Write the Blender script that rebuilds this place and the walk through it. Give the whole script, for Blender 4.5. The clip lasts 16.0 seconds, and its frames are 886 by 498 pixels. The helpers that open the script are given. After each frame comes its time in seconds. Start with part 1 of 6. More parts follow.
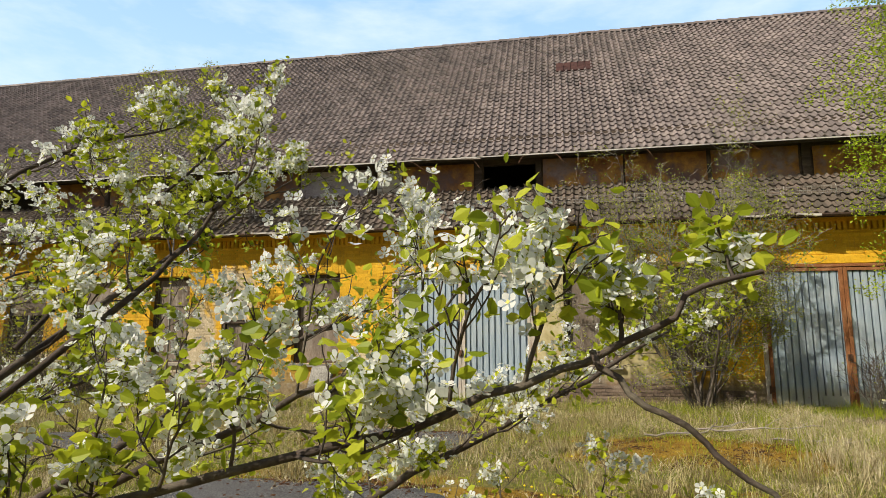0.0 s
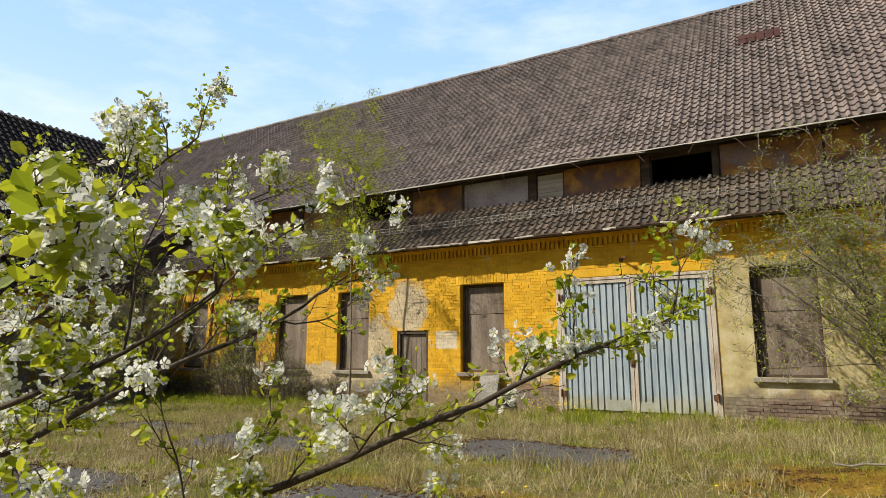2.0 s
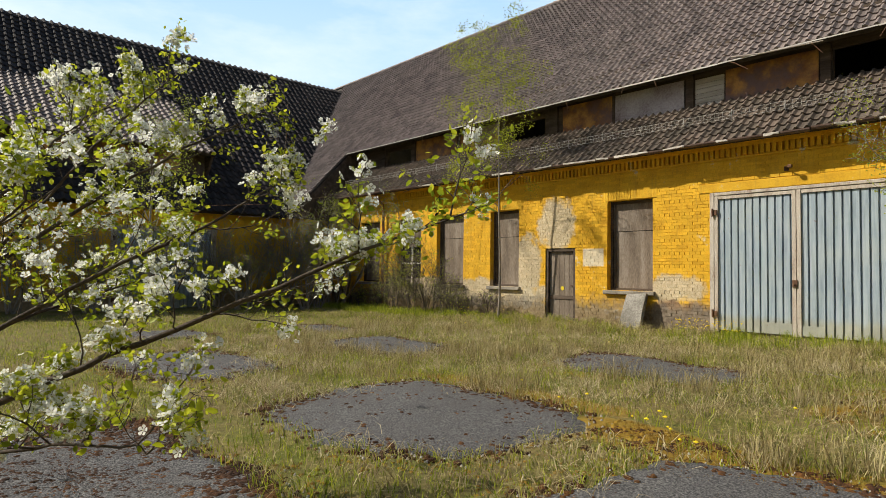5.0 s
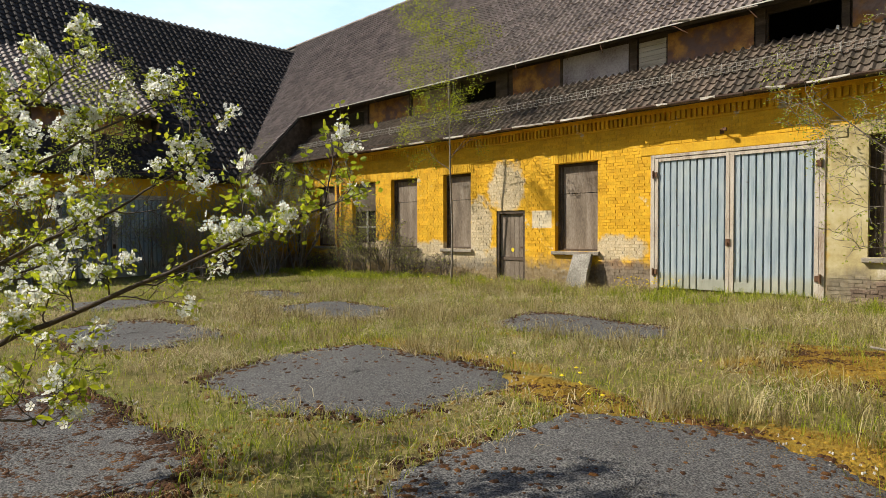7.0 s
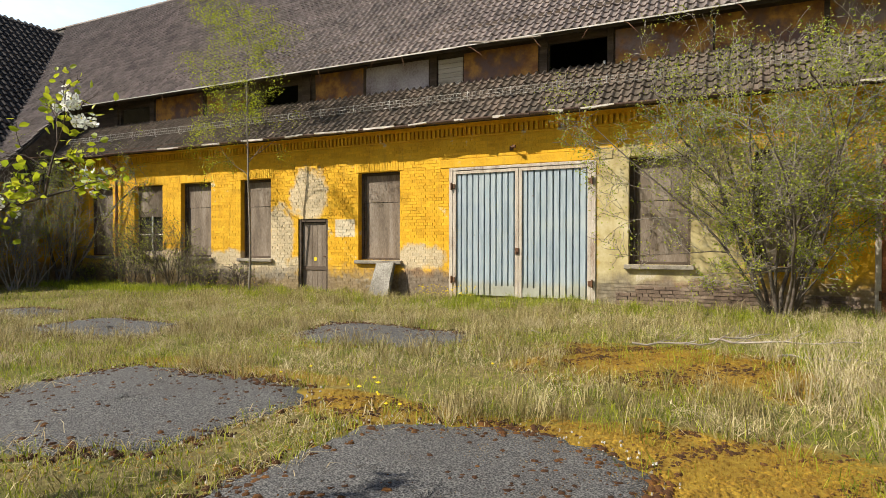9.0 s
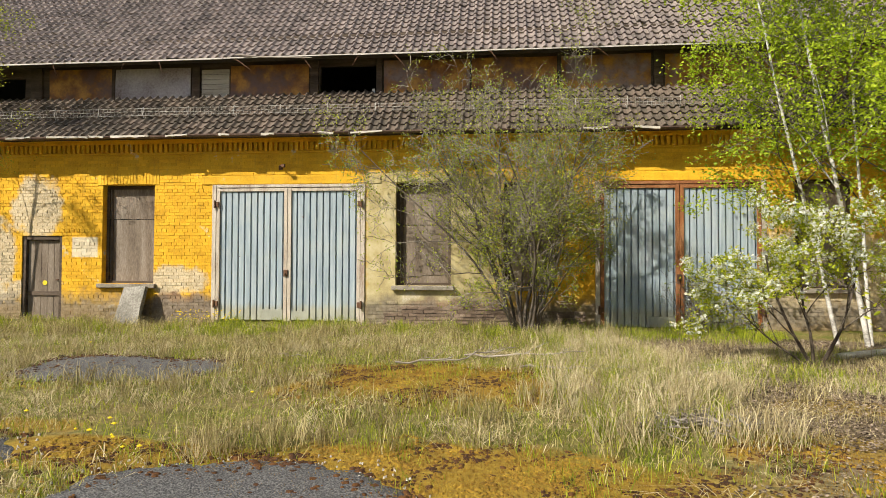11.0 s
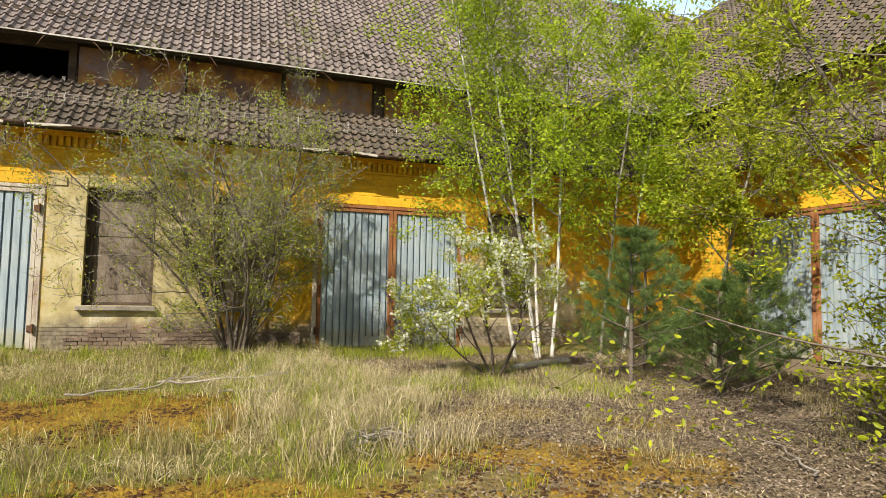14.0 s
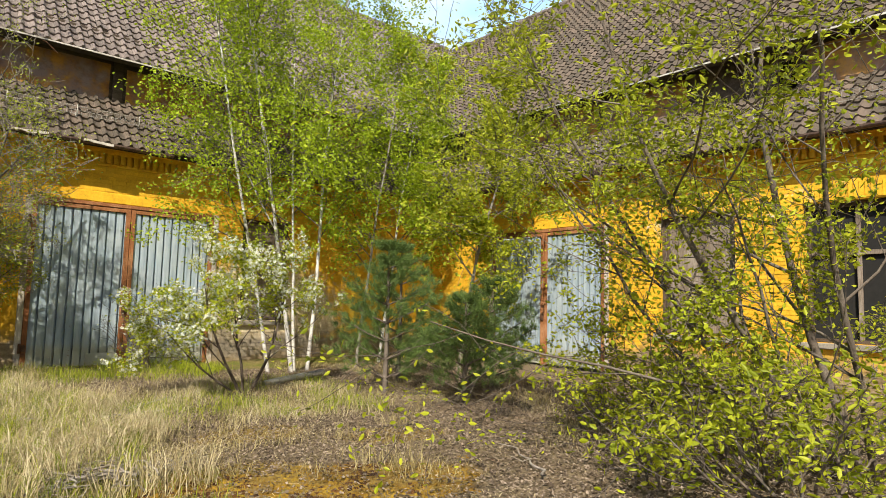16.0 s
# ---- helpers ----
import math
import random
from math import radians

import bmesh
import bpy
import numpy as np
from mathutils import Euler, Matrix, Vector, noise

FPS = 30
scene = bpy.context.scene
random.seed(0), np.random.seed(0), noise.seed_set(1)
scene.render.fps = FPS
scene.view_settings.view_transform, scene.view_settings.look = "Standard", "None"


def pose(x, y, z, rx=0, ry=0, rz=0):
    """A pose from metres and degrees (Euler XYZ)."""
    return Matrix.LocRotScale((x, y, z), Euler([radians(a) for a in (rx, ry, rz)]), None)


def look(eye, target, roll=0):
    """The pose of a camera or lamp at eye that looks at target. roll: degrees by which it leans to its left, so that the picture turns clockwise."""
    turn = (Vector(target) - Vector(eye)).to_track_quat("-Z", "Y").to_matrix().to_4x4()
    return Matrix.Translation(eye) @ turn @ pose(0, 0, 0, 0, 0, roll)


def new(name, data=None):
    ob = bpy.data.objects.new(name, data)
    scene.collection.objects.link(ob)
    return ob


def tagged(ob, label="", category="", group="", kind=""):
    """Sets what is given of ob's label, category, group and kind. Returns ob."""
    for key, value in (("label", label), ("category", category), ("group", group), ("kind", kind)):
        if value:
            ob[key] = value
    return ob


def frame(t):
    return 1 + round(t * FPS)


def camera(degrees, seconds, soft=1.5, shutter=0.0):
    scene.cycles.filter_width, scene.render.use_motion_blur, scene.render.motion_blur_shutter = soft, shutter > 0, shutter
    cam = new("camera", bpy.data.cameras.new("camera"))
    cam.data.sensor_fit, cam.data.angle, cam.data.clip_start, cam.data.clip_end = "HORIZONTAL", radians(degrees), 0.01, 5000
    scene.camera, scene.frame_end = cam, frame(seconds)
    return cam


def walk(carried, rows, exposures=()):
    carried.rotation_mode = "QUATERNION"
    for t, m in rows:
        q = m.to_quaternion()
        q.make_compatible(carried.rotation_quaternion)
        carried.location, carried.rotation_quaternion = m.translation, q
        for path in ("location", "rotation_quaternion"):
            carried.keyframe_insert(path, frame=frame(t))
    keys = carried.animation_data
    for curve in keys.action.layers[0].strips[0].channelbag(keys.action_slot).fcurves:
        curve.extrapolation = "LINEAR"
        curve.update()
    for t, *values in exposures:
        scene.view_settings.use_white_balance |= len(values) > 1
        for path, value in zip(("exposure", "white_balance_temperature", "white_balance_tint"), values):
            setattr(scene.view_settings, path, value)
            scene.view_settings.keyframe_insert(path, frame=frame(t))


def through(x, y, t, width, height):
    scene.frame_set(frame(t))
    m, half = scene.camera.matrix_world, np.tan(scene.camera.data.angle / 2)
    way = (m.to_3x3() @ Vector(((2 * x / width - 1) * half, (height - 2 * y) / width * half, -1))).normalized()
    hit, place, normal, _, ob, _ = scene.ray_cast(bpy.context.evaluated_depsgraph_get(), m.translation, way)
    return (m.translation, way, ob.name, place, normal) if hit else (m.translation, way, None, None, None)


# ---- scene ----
cam = camera(71.9, 16.0, soft=0.7)
PATH = [
    (0, (2.493, -15.018, 1.214), (2.118, -13.078, 1.526), 0.1),
    (0.5, (2.700, -14.800, 1.224), (2.523, -12.838, 1.570), 0.0),
    (1, (2.890, -14.835, 1.312), (2.640, -12.878, 1.640), -0.9),
    (1.5, (2.975, -14.484, 1.241), (2.371, -12.609, 1.589), -0.7),
    (2, (3.369, -14.386, 1.232), (2.383, -12.680, 1.571), 0.0),
    (2.5, (3.622, -14.179, 1.073), (2.474, -12.573, 1.394), 1.1),
    (3, (4.047, -14.208, 1.107), (2.822, -12.654, 1.396), 0.1),
    (3.5, (4.246, -14.093, 1.125), (2.968, -12.571, 1.349), 0.3),
    (4, (4.375, -13.934, 1.146), (2.981, -12.510, 1.320), 0.1),
    (4.2, (4.355, -13.868, 1.143), (2.922, -12.482, 1.303), 0.1),
    (6.3, (4.892, -13.757, 1.214), (3.400, -12.426, 1.188), -0.0),
    (6.5, (4.888, -13.740, 1.221), (3.421, -12.381, 1.185), -0.1),
    (7, (4.926, -13.720, 1.242), (3.521, -12.297, 1.190), -0.2),
    (7.5, (4.905, -13.671, 1.231), (3.579, -12.175, 1.181), -0.2),
    (8, (4.926, -13.633, 1.226), (3.697, -12.055, 1.183), -0.3),
    (8.5, (4.912, -13.565, 1.221), (3.840, -11.877, 1.190), -0.1),
    (9, (4.866, -13.496, 1.205), (3.970, -11.708, 1.186), 0.1),
    (9.5, (4.915, -13.470, 1.217), (4.191, -11.606, 1.215), 0.4),
    (9.7, (4.862, -13.460, 1.209), (4.220, -11.566, 1.216), 0.5),
    (11.8, (5.023, -13.430, 1.215), (5.075, -11.431, 1.276), 0.7),
    (12, (5.034, -13.380, 1.226), (5.154, -11.385, 1.291), 1.0),
    (12.5, (5.113, -13.353, 1.234), (5.392, -11.374, 1.320), 1.0),
    (13, (5.142, -13.351, 1.218), (5.568, -11.400, 1.323), 1.0),
    (13.5, (5.170, -13.380, 1.204), (5.721, -11.462, 1.328), 0.9),
    (14, (5.201, -13.418, 1.199), (5.861, -11.534, 1.331), 1.1),
    (14.5, (5.195, -13.336, 1.197), (6.010, -11.515, 1.335), 1.4),
    (15.5, (5.289, -13.155, 1.217), (6.462, -11.543, 1.380), 1.6),
    (16, (5.329, -13.246, 1.236), (6.649, -11.754, 1.415), 1.4),
]
walk(cam, [(t, look(eye, target, roll)) for t, eye, target, roll in PATH], [(0, 0.3), (4, 0.26), (7, 0.44), (9.5, 0.68), (12, 0.68), (16, 0.66)])

# ---- light ----
SUN_EL, SUN_AZ = 41.5, 48.0
world = bpy.data.worlds.new("sky_world")
scene.world = world
world.use_nodes = True
wn = world.node_tree
sky = wn.nodes.new("ShaderNodeTexSky")
sky.sky_type = "NISHITA"
sky.sun_disc = False
sky.sun_elevation = radians(SUN_EL)
sky.sun_rotation = radians(180 + SUN_AZ)
sky.air_density, sky.dust_density, sky.ozone_density = 1.0, 1.5, 1.0
wn.links.new(sky.outputs[0], wn.nodes["Background"].inputs[0])
wn.nodes["Background"].inputs[1].default_value = 0.06
sun_data = bpy.data.lights.new("sun", "SUN")
sun_data.energy, sun_data.angle, sun_data.color = 5.0, radians(0.6), (1.0, 0.93, 0.79)
sun = new("sun", sun_data)
_a, _e = radians(SUN_AZ), radians(SUN_EL)
sun.matrix_world = look((-math.sin(_a) * math.cos(_e) * 60, -math.cos(_a) * math.cos(_e) * 60, math.sin(_e) * 60), (0, 0, 0))

rng = np.random.default_rng(7)


# ---- materials ----
class Nodes:
    """Short hand for a node material."""

    def __init__(self, name):
        self.mat = bpy.data.materials.new(name)
        self.mat.use_nodes = True
        self.t = self.mat.node_tree
        self.b = self.t.nodes["Principled BSDF"]

    def n(self, kind, **sets):
        node = self.t.nodes.new(kind)
        for k, v in sets.items():
            node.inputs[k].default_value = v
        return node

    def link(self, a, b):
        self.t.links.new(a, b)

    def coords(self, local=False):
        if local:
            return self.n("ShaderNodeTexCoord").outputs["Object"]
        return self.n("ShaderNodeNewGeometry").outputs["Position"]

    def noise(self, vec, scale, detail=5.0, rough=0.6, stretch=None):
        if stretch:
            m = self.n("ShaderNodeMapping")
            m.inputs["Scale"].default_value = stretch
            self.link(vec, m.inputs["Vector"])
            vec = m.outputs[0]
        node = self.n("ShaderNodeTexNoise", Scale=scale, Detail=detail, Roughness=rough)
        self.link(vec, node.inputs["Vector"])
        return node.outputs["Fac"]

    def ramp(self, fac, stops):
        r = self.n("ShaderNodeValToRGB")
        el = r.color_ramp.elements
        while len(el) < len(stops):
            el.new(0.5)
        for e, (p, c) in zip(el, stops):
            e.position = p
            e.color = (*c, 1) if len(c) == 3 else c
        self.link(fac, r.inputs[0])
        return r.outputs[0]

    def step(self, fac, lo, hi):
        m = self.n("ShaderNodeMapRange")
        m.inputs["From Min"].default_value, m.inputs["From Max"].default_value = lo, hi
        self.link(fac, m.inputs["Value"])
        return m.outputs[0]

    def math(self, op, a, b):
        m = self.n("ShaderNodeMath")
        m.operation = op
        for i, v in enumerate((a, b)):
            if isinstance(v, (int, float)):
                m.inputs[i].default_value = v
            else:
                self.link(v, m.inputs[i])
        return m.outputs[0]

    def mix(self, fac, a, b, blend="MIX"):
        m = self.n("ShaderNodeMix")
        m.data_type, m.blend_type = "RGBA", blend
        for sock, v in ((m.inputs[0], fac), (m.inputs[6], a), (m.inputs[7], b)):
            if isinstance(v, (int, float)):
                sock.default_value = v
            elif isinstance(v, tuple):
                sock.default_value = (*v, 1)
            else:
                self.link(v, sock)
        return m.outputs[2]

    def axis(self, vec):
        s = self.n("ShaderNodeSeparateXYZ")
        self.link(vec, s.inputs[0])
        return s.outputs

    def done(self, color, rough=0.8, bump=None, strength=0.3, distance=0.01, metal=0.0, spec=0.3):
        if isinstance(color, tuple):
            self.b.inputs["Base Color"].default_value = (*color, 1)
        else:
            self.link(color, self.b.inputs["Base Color"])
        if isinstance(rough, (int, float)):
            self.b.inputs["Roughness"].default_value = rough
        else:
            self.link(rough, self.b.inputs["Roughness"])
        self.b.inputs["Metallic"].default_value = metal
        self.b.inputs["Specular IOR Level"].default_value = spec
        if bump is not None:
            bn = self.n("ShaderNodeBump", Strength=strength, Distance=distance)
            self.link(bump, bn.inputs["Height"])
            self.link(bn.outputs[0], self.b.inputs["Normal"])
        return self.mat


def simple(name, dark, mid, light, scale=6.0, rough=0.8, strength=0.3, stretch=None, local=False, metal=0.0, spec=0.3, island=0.0, objrand=0.0, distance=0.01):
    """Two scales of noise over three tones, with relief."""
    s = Nodes(name)
    p = s.coords(local)
    big = s.noise(p, scale * 0.25, 4, 0.6, stretch)
    fine = s.noise(p, scale * 4, 6, 0.65, stretch)
    mixed = s.math("ADD", s.math("MULTIPLY", big, 0.6), s.math("MULTIPLY", fine, 0.4))
    col = s.ramp(mixed, [(0.32, dark), (0.5, mid), (0.68, light)])
    if island:
        g = s.n("ShaderNodeNewGeometry")
        v = s.step(g.outputs["Random Per Island"], 0, 1)
        hsv = s.n("ShaderNodeHueSaturation")
        s.link(col, hsv.inputs["Color"])
        s.link(s.math("ADD", s.math("MULTIPLY", v, island), 1 - island * 0.5), hsv.inputs["Value"])
        col = hsv.outputs[0]
    if objrand:
        o = s.n("ShaderNodeObjectInfo")
        hsv = s.n("ShaderNodeHueSaturation")
        s.link(col, hsv.inputs["Color"])
        s.link(s.math("ADD", s.math("MULTIPLY", o.outputs["Random"], objrand), 1 - objrand * 0.5), hsv.inputs["Value"])
        col = hsv.outputs[0]
    return s.done(col, rough, fine, strength, distance, metal, spec)


def wall_material(name, grey=False):
    """Weathered yellow limewash over brick, worn pale in patches, cream beside the first gate, grey at the plinth."""
    s = Nodes(name)
    p = s.coords()
    x, y, z = s.axis(p)
    big = s.noise(p, 0.55, 5, 0.6)
    med = s.noise(p, 2.3, 6, 0.65)
    fine = s.noise(p, 28, 4, 0.6)
    yellow = s.ramp(s.math("ADD", s.math("MULTIPLY", med, 0.6), s.math("MULTIPLY", fine, 0.4)),
                    [(0.3, (0.46, 0.24, 0.015)), (0.47, (0.66, 0.37, 0.018)), (0.62, (0.75, 0.45, 0.03)), (0.75, (0.78, 0.55, 0.14))])
    cream = s.ramp(med, [(0.3, (0.27, 0.21, 0.10)), (0.5, (0.46, 0.38, 0.19)), (0.72, (0.60, 0.53, 0.35))])
    pale = s.ramp(fine, [(0.3, (0.42, 0.34, 0.22)), (0.7, (0.66, 0.60, 0.47))])
    dirt = s.ramp(s.noise(p, 9, 5), [(0.3, (0.09, 0.075, 0.06)), (0.7, (0.27, 0.23, 0.18))])
    brick = s.ramp(s.noise(p, 6, 4), [(0.3, (0.20, 0.10, 0.055)), (0.5, (0.33, 0.19, 0.09)), (0.7, (0.42, 0.30, 0.15))])
    wob = s.math("MULTIPLY", s.math("SUBTRACT", med, 0.5), 1.3)
    # cream strip from the first gate to the second, below the lintels
    zz = s.math("ADD", z, wob)
    strip = s.math("MULTIPLY", s.step(s.math("ADD", x, s.math("MULTIPLY", wob, 0.4)), 1.75, 1.95), s.step(s.math("ADD", x, s.math("MULTIPLY", wob, 2.0)), 5.4, 4.6))
    strip = s.math("MULTIPLY", strip, s.step(zz, 3.35, 3.2))
    col = s.mix(strip, yellow, cream)
    # paint gone beside the small door and low between window and gate
    gone = s.step(s.math("ADD", med, s.math("MULTIPLY", big, 0.55)), 0.93, 1.0)
    col = s.mix(gone, col, pale)

    def blob(cx, cz, rx, rz):
        a = s.math("DIVIDE", s.math("SUBTRACT", x, cx), rx)
        b = s.math("DIVIDE", s.math("SUBTRACT", z, cz), rz)
        d = s.math("ADD", s.math("MULTIPLY", a, a), s.math("MULTIPLY", b, b))
        d = s.math("ADD", d, s.math("MULTIPLY", wob, 2.3))
        return s.step(d, 1.25, 0.7)
    for cx, cz, rx, rz in ((-2.6, 0.85, 0.75, 0.36), (-6.05, 2.5, 0.65, 0.75), (-7.1, 1.3, 0.5, 1.0), (-9.0, 0.55, 3.0, 0.42), (-12.3, 0.6, 2.4, 0.4), (11.4, 1.0, 2.2, 1.1)):
        col = s.mix(s.math("MULTIPLY", blob(cx, cz, rx, rz), 0.85), col, pale)
    for cx, cz, rx, rz in ((-2.5, 0.2, 0.9, 0.38), (3.9, 0.12, 1.5, 0.34)):
        col = s.mix(blob(cx, cz, rx, rz), col, brick)
    # whitewashed rectangle beside the door
    rect = s.math("MULTIPLY", s.math("MULTIPLY", s.step(x, -5.18, -5.14), s.step(x, -4.5, -4.54)), s.math("MULTIPLY", s.step(z, 1.36, 1.39), s.step(z, 1.86, 1.82)))
    col = s.mix(s.math("MULTIPLY", rect, 0.85), col, (0.66, 0.60, 0.47))
    # grey splash zone at the foot
    foot = s.step(s.math("ADD", z, s.math("MULTIPLY", wob, 0.7)), 0.62, 0.3)
    col = s.mix(s.math("MULTIPLY", foot, 0.85), col, dirt)
    # rain streaks
    streak = s.noise(p, 3.0, 4, 0.6, (4.0, 4.0, 0.25))
    col = s.mix(s.math("MULTIPLY", s.step(streak, 0.55, 0.75), 0.35), col, (0.30, 0.19, 0.05))
    g = s.n("ShaderNodeNewGeometry")
    hsv = s.n("ShaderNodeHueSaturation")
    s.link(col, hsv.inputs["Color"])
    o = s.n("ShaderNodeObjectInfo")
    rnd = s.math("FRACT", s.math("ADD", g.outputs["Random Per Island"], o.outputs["Random"]), 0)
    s.link(s.math("ADD", s.math("MULTIPLY", rnd, 0.22), 0.89), hsv.inputs["Value"])
    return s.done(hsv.outputs[0], 0.85, s.math("ADD", fine, s.math("MULTIPLY", med, 0.8)), 0.45, 0.006)


def rust_sheet(name, base, seed=0.0):
    """Painted sheet metal gone to rust."""
    s = Nodes(name)
    p = s.coords()
    off = s.n("ShaderNodeVectorMath")
    off.operation = "ADD"
    off.inputs[1].default_value = (seed * 3.1, seed * 1.7, seed)
    s.link(p, off.inputs[0])
    v = off.outputs[0]
    big = s.noise(v, 0.9, 5, 0.6)
    med = s.noise(v, 2.0, 5, 0.6)
    rust = s.ramp(med, [(0.3, (0.07, 0.03, 0.018)), (0.45, (0.26, 0.11, 0.03)), (0.6, (0.50, 0.25, 0.05))])
    col = s.mix(s.step(s.math("ADD", big, s.math("MULTIPLY", med, 0.5)), 0.66, 0.80), base, rust)
    col = s.mix(s.math("MULTIPLY", s.step(s.noise(v, 14, 4), 0.5, 0.7), 0.35), col, (0.10, 0.06, 0.045))
    return s.done(col, 0.6, med, 0.3, 0.006, 0.0, 0.4)


def gate_material(name):
    """Pale blue painted steel, streaked, dull and dirty toward the bottom edge where the sheet is patched."""
    s = Nodes(name)
    p = s.coords()
    x, y, z = s.axis(p)
    st = s.noise(p, 5.0, 5, 0.65, (3.0, 3.0, 0.22))
    med = s.noise(p, 1.6, 5, 0.6)
    col = s.ramp(st, [(0.3, (0.20, 0.255, 0.295)), (0.5, (0.30, 0.365, 0.415)), (0.7, (0.40, 0.46, 0.50))])
    col = s.mix(s.math("MULTIPLY", s.step(med, 0.45, 0.7), 0.4), col, (0.46, 0.49, 0.46))
    low = s.step(s.math("ADD", z, s.math("MULTIPLY", s.math("SUBTRACT", st, 0.5), 0.25)), 0.34, 0.2)
    col = s.mix(s.math("MULTIPLY", low, 0.8), col, s.ramp(med, [(0.3, (0.25, 0.24, 0.17)), (0.7, (0.42, 0.41, 0.31))]))
    spots = s.step(s.noise(p, 11, 5, 0.7), 0.66, 0.74)
    col = s.mix(spots, col, (0.20, 0.085, 0.035))
    return s.done(col, 0.55, st, 0.15, 0.004, 0.0, 0.45)


def tile_material(name, dark, mid, light, lichen, rough=0.72, spec=0.35):
    s = Nodes(name)
    p = s.coords()
    g = s.n("ShaderNodeNewGeometry")
    o = s.n("ShaderNodeObjectInfo")
    rnd = s.math("FRACT", s.math("ADD", g.outputs["Random Per Island"], o.outputs["Random"]), 0)
    med = s.noise(p, 1.1, 5, 0.6)
    fine = s.noise(p, 22, 5, 0.65)
    f = s.math("ADD", s.math("MULTIPLY", rnd, 0.24), s.math("ADD", s.math("MULTIPLY", med, 0.5), s.math("MULTIPLY", fine, 0.28)))
    col = s.ramp(f, [(0.25, dark), (0.5, mid), (0.8, light)])
    col = s.mix(s.math("MULTIPLY", s.step(fine, 0.55, 0.72), 0.3), col, lichen)
    return s.done(col, rough, fine, 0.25, 0.004, 0.0, spec)


M_WALL = wall_material("weathered_yellow_brick")
M_TILE = tile_material("brown_clay_tile", (0.08, 0.066, 0.06), (0.175, 0.142, 0.13), (0.30, 0.245, 0.22), (0.29, 0.265, 0.24))
M_TILE_SKIRT = tile_material("mossy_clay_tile", (0.04, 0.034, 0.026), (0.10, 0.078, 0.06), (0.19, 0.14, 0.11), (0.15, 0.14, 0.075))
# dark west tiles: darker pantile copy, shade of the grazed slope in its tones
M_TILE_LEFT = tile_material("dark_shaded_tile", (0.018, 0.017, 0.018), (0.04, 0.036, 0.036), (0.075, 0.064, 0.06), (0.09, 0.085, 0.08), 0.85, 0.12)
M_TILE_DARK = simple("dark_red_tile", (0.03, 0.014, 0.012), (0.06, 0.025, 0.02), (0.09, 0.04, 0.03), 8)
M_DECK = simple("roof_boards", (0.02, 0.015, 0.012), (0.045, 0.035, 0.028), (0.08, 0.06, 0.045), 5)
M_BOARD = simple("weathered_board", (0.085, 0.062, 0.045), (0.19, 0.15, 0.115), (0.34, 0.29, 0.24), 3.5, 0.85, 0.5, (4, 4, 0.7))
M_BOARD_DARK = simple("dark_timber", (0.035, 0.025, 0.018), (0.08, 0.058, 0.042), (0.14, 0.105, 0.08), 4, 0.85, 0.4, (0.6, 6, 6))
M_PLANK_WHITE = simple("whitewashed_plank", (0.33, 0.29, 0.24), (0.52, 0.48, 0.42), (0.66, 0.62, 0.56), 4, 0.85, 0.35, (0.6, 6, 8))
M_RUST = rust_sheet("rusty_sheet_brown", (0.17, 0.10, 0.085), 1.0)
M_RUST2 = rust_sheet("rusty_sheet_violet", (0.27, 0.195, 0.19), 4.0)
M_SHEET_PALE = simple("peeling_grey_sheet", (0.20, 0.15, 0.15), (0.40, 0.36, 0.38), (0.56, 0.53, 0.55), 5, 0.6, 0.3)
M_GATE = gate_material("blue_corrugated_steel")
M_FRAME = simple("peeling_frame_paint", (0.20, 0.12, 0.08), (0.46, 0.40, 0.33), (0.62, 0.57, 0.50), 7, 0.75, 0.4, (3, 3, 0.6))
M_FRAME_RUST = simple("rusted_steel_frame", (0.11, 0.04, 0.018), (0.26, 0.10, 0.035), (0.42, 0.22, 0.11), 9, 0.8, 0.4)
M_IRON = simple("rusty_iron", (0.05, 0.028, 0.02), (0.12, 0.06, 0.035), (0.2, 0.11, 0.06), 14, 0.7, 0.4, metal=0.3)
M_ZINC = simple("dull_zinc", (0.25, 0.24, 0.22), (0.42, 0.40, 0.37), (0.58, 0.56, 0.52), 8, 0.55, 0.2, metal=0.2)
M_GUTTER = simple("corroded_gutter", (0.05, 0.03, 0.025), (0.12, 0.075, 0.06), (0.24, 0.17, 0.14), 6, 0.7, 0.3)
M_EDGE = simple("pale_eave_strip", (0.30, 0.27, 0.24), (0.48, 0.45, 0.41), (0.62, 0.59, 0.55), 6, 0.6, 0.2)
M_CONCRETE = simple("lichened_concrete", (0.085, 0.078, 0.065), (0.20, 0.185, 0.16), (0.40, 0.38, 0.34), 6, 0.9, 0.7)
M_SILL = simple("stone_sill", (0.14, 0.12, 0.095), (0.25, 0.22, 0.18), (0.38, 0.34, 0.28), 9, 0.9, 0.4)
# near-black colour standing for the unlit inside, on rear walls and panes
M_UNLIT_INSIDE = simple("dark_interior", (0.008, 0.008, 0.007), (0.014, 0.013, 0.012), (0.02, 0.019, 0.017), 3)
M_YELLOW_MARK = simple("yellow_paint_mark", (0.5, 0.38, 0.02), (0.7, 0.55, 0.03), (0.8, 0.65, 0.05), 9)
M_WHITE = simple("white_paint", (0.6, 0.59, 0.56), (0.74, 0.73, 0.7), (0.82, 0.81, 0.79), 9)


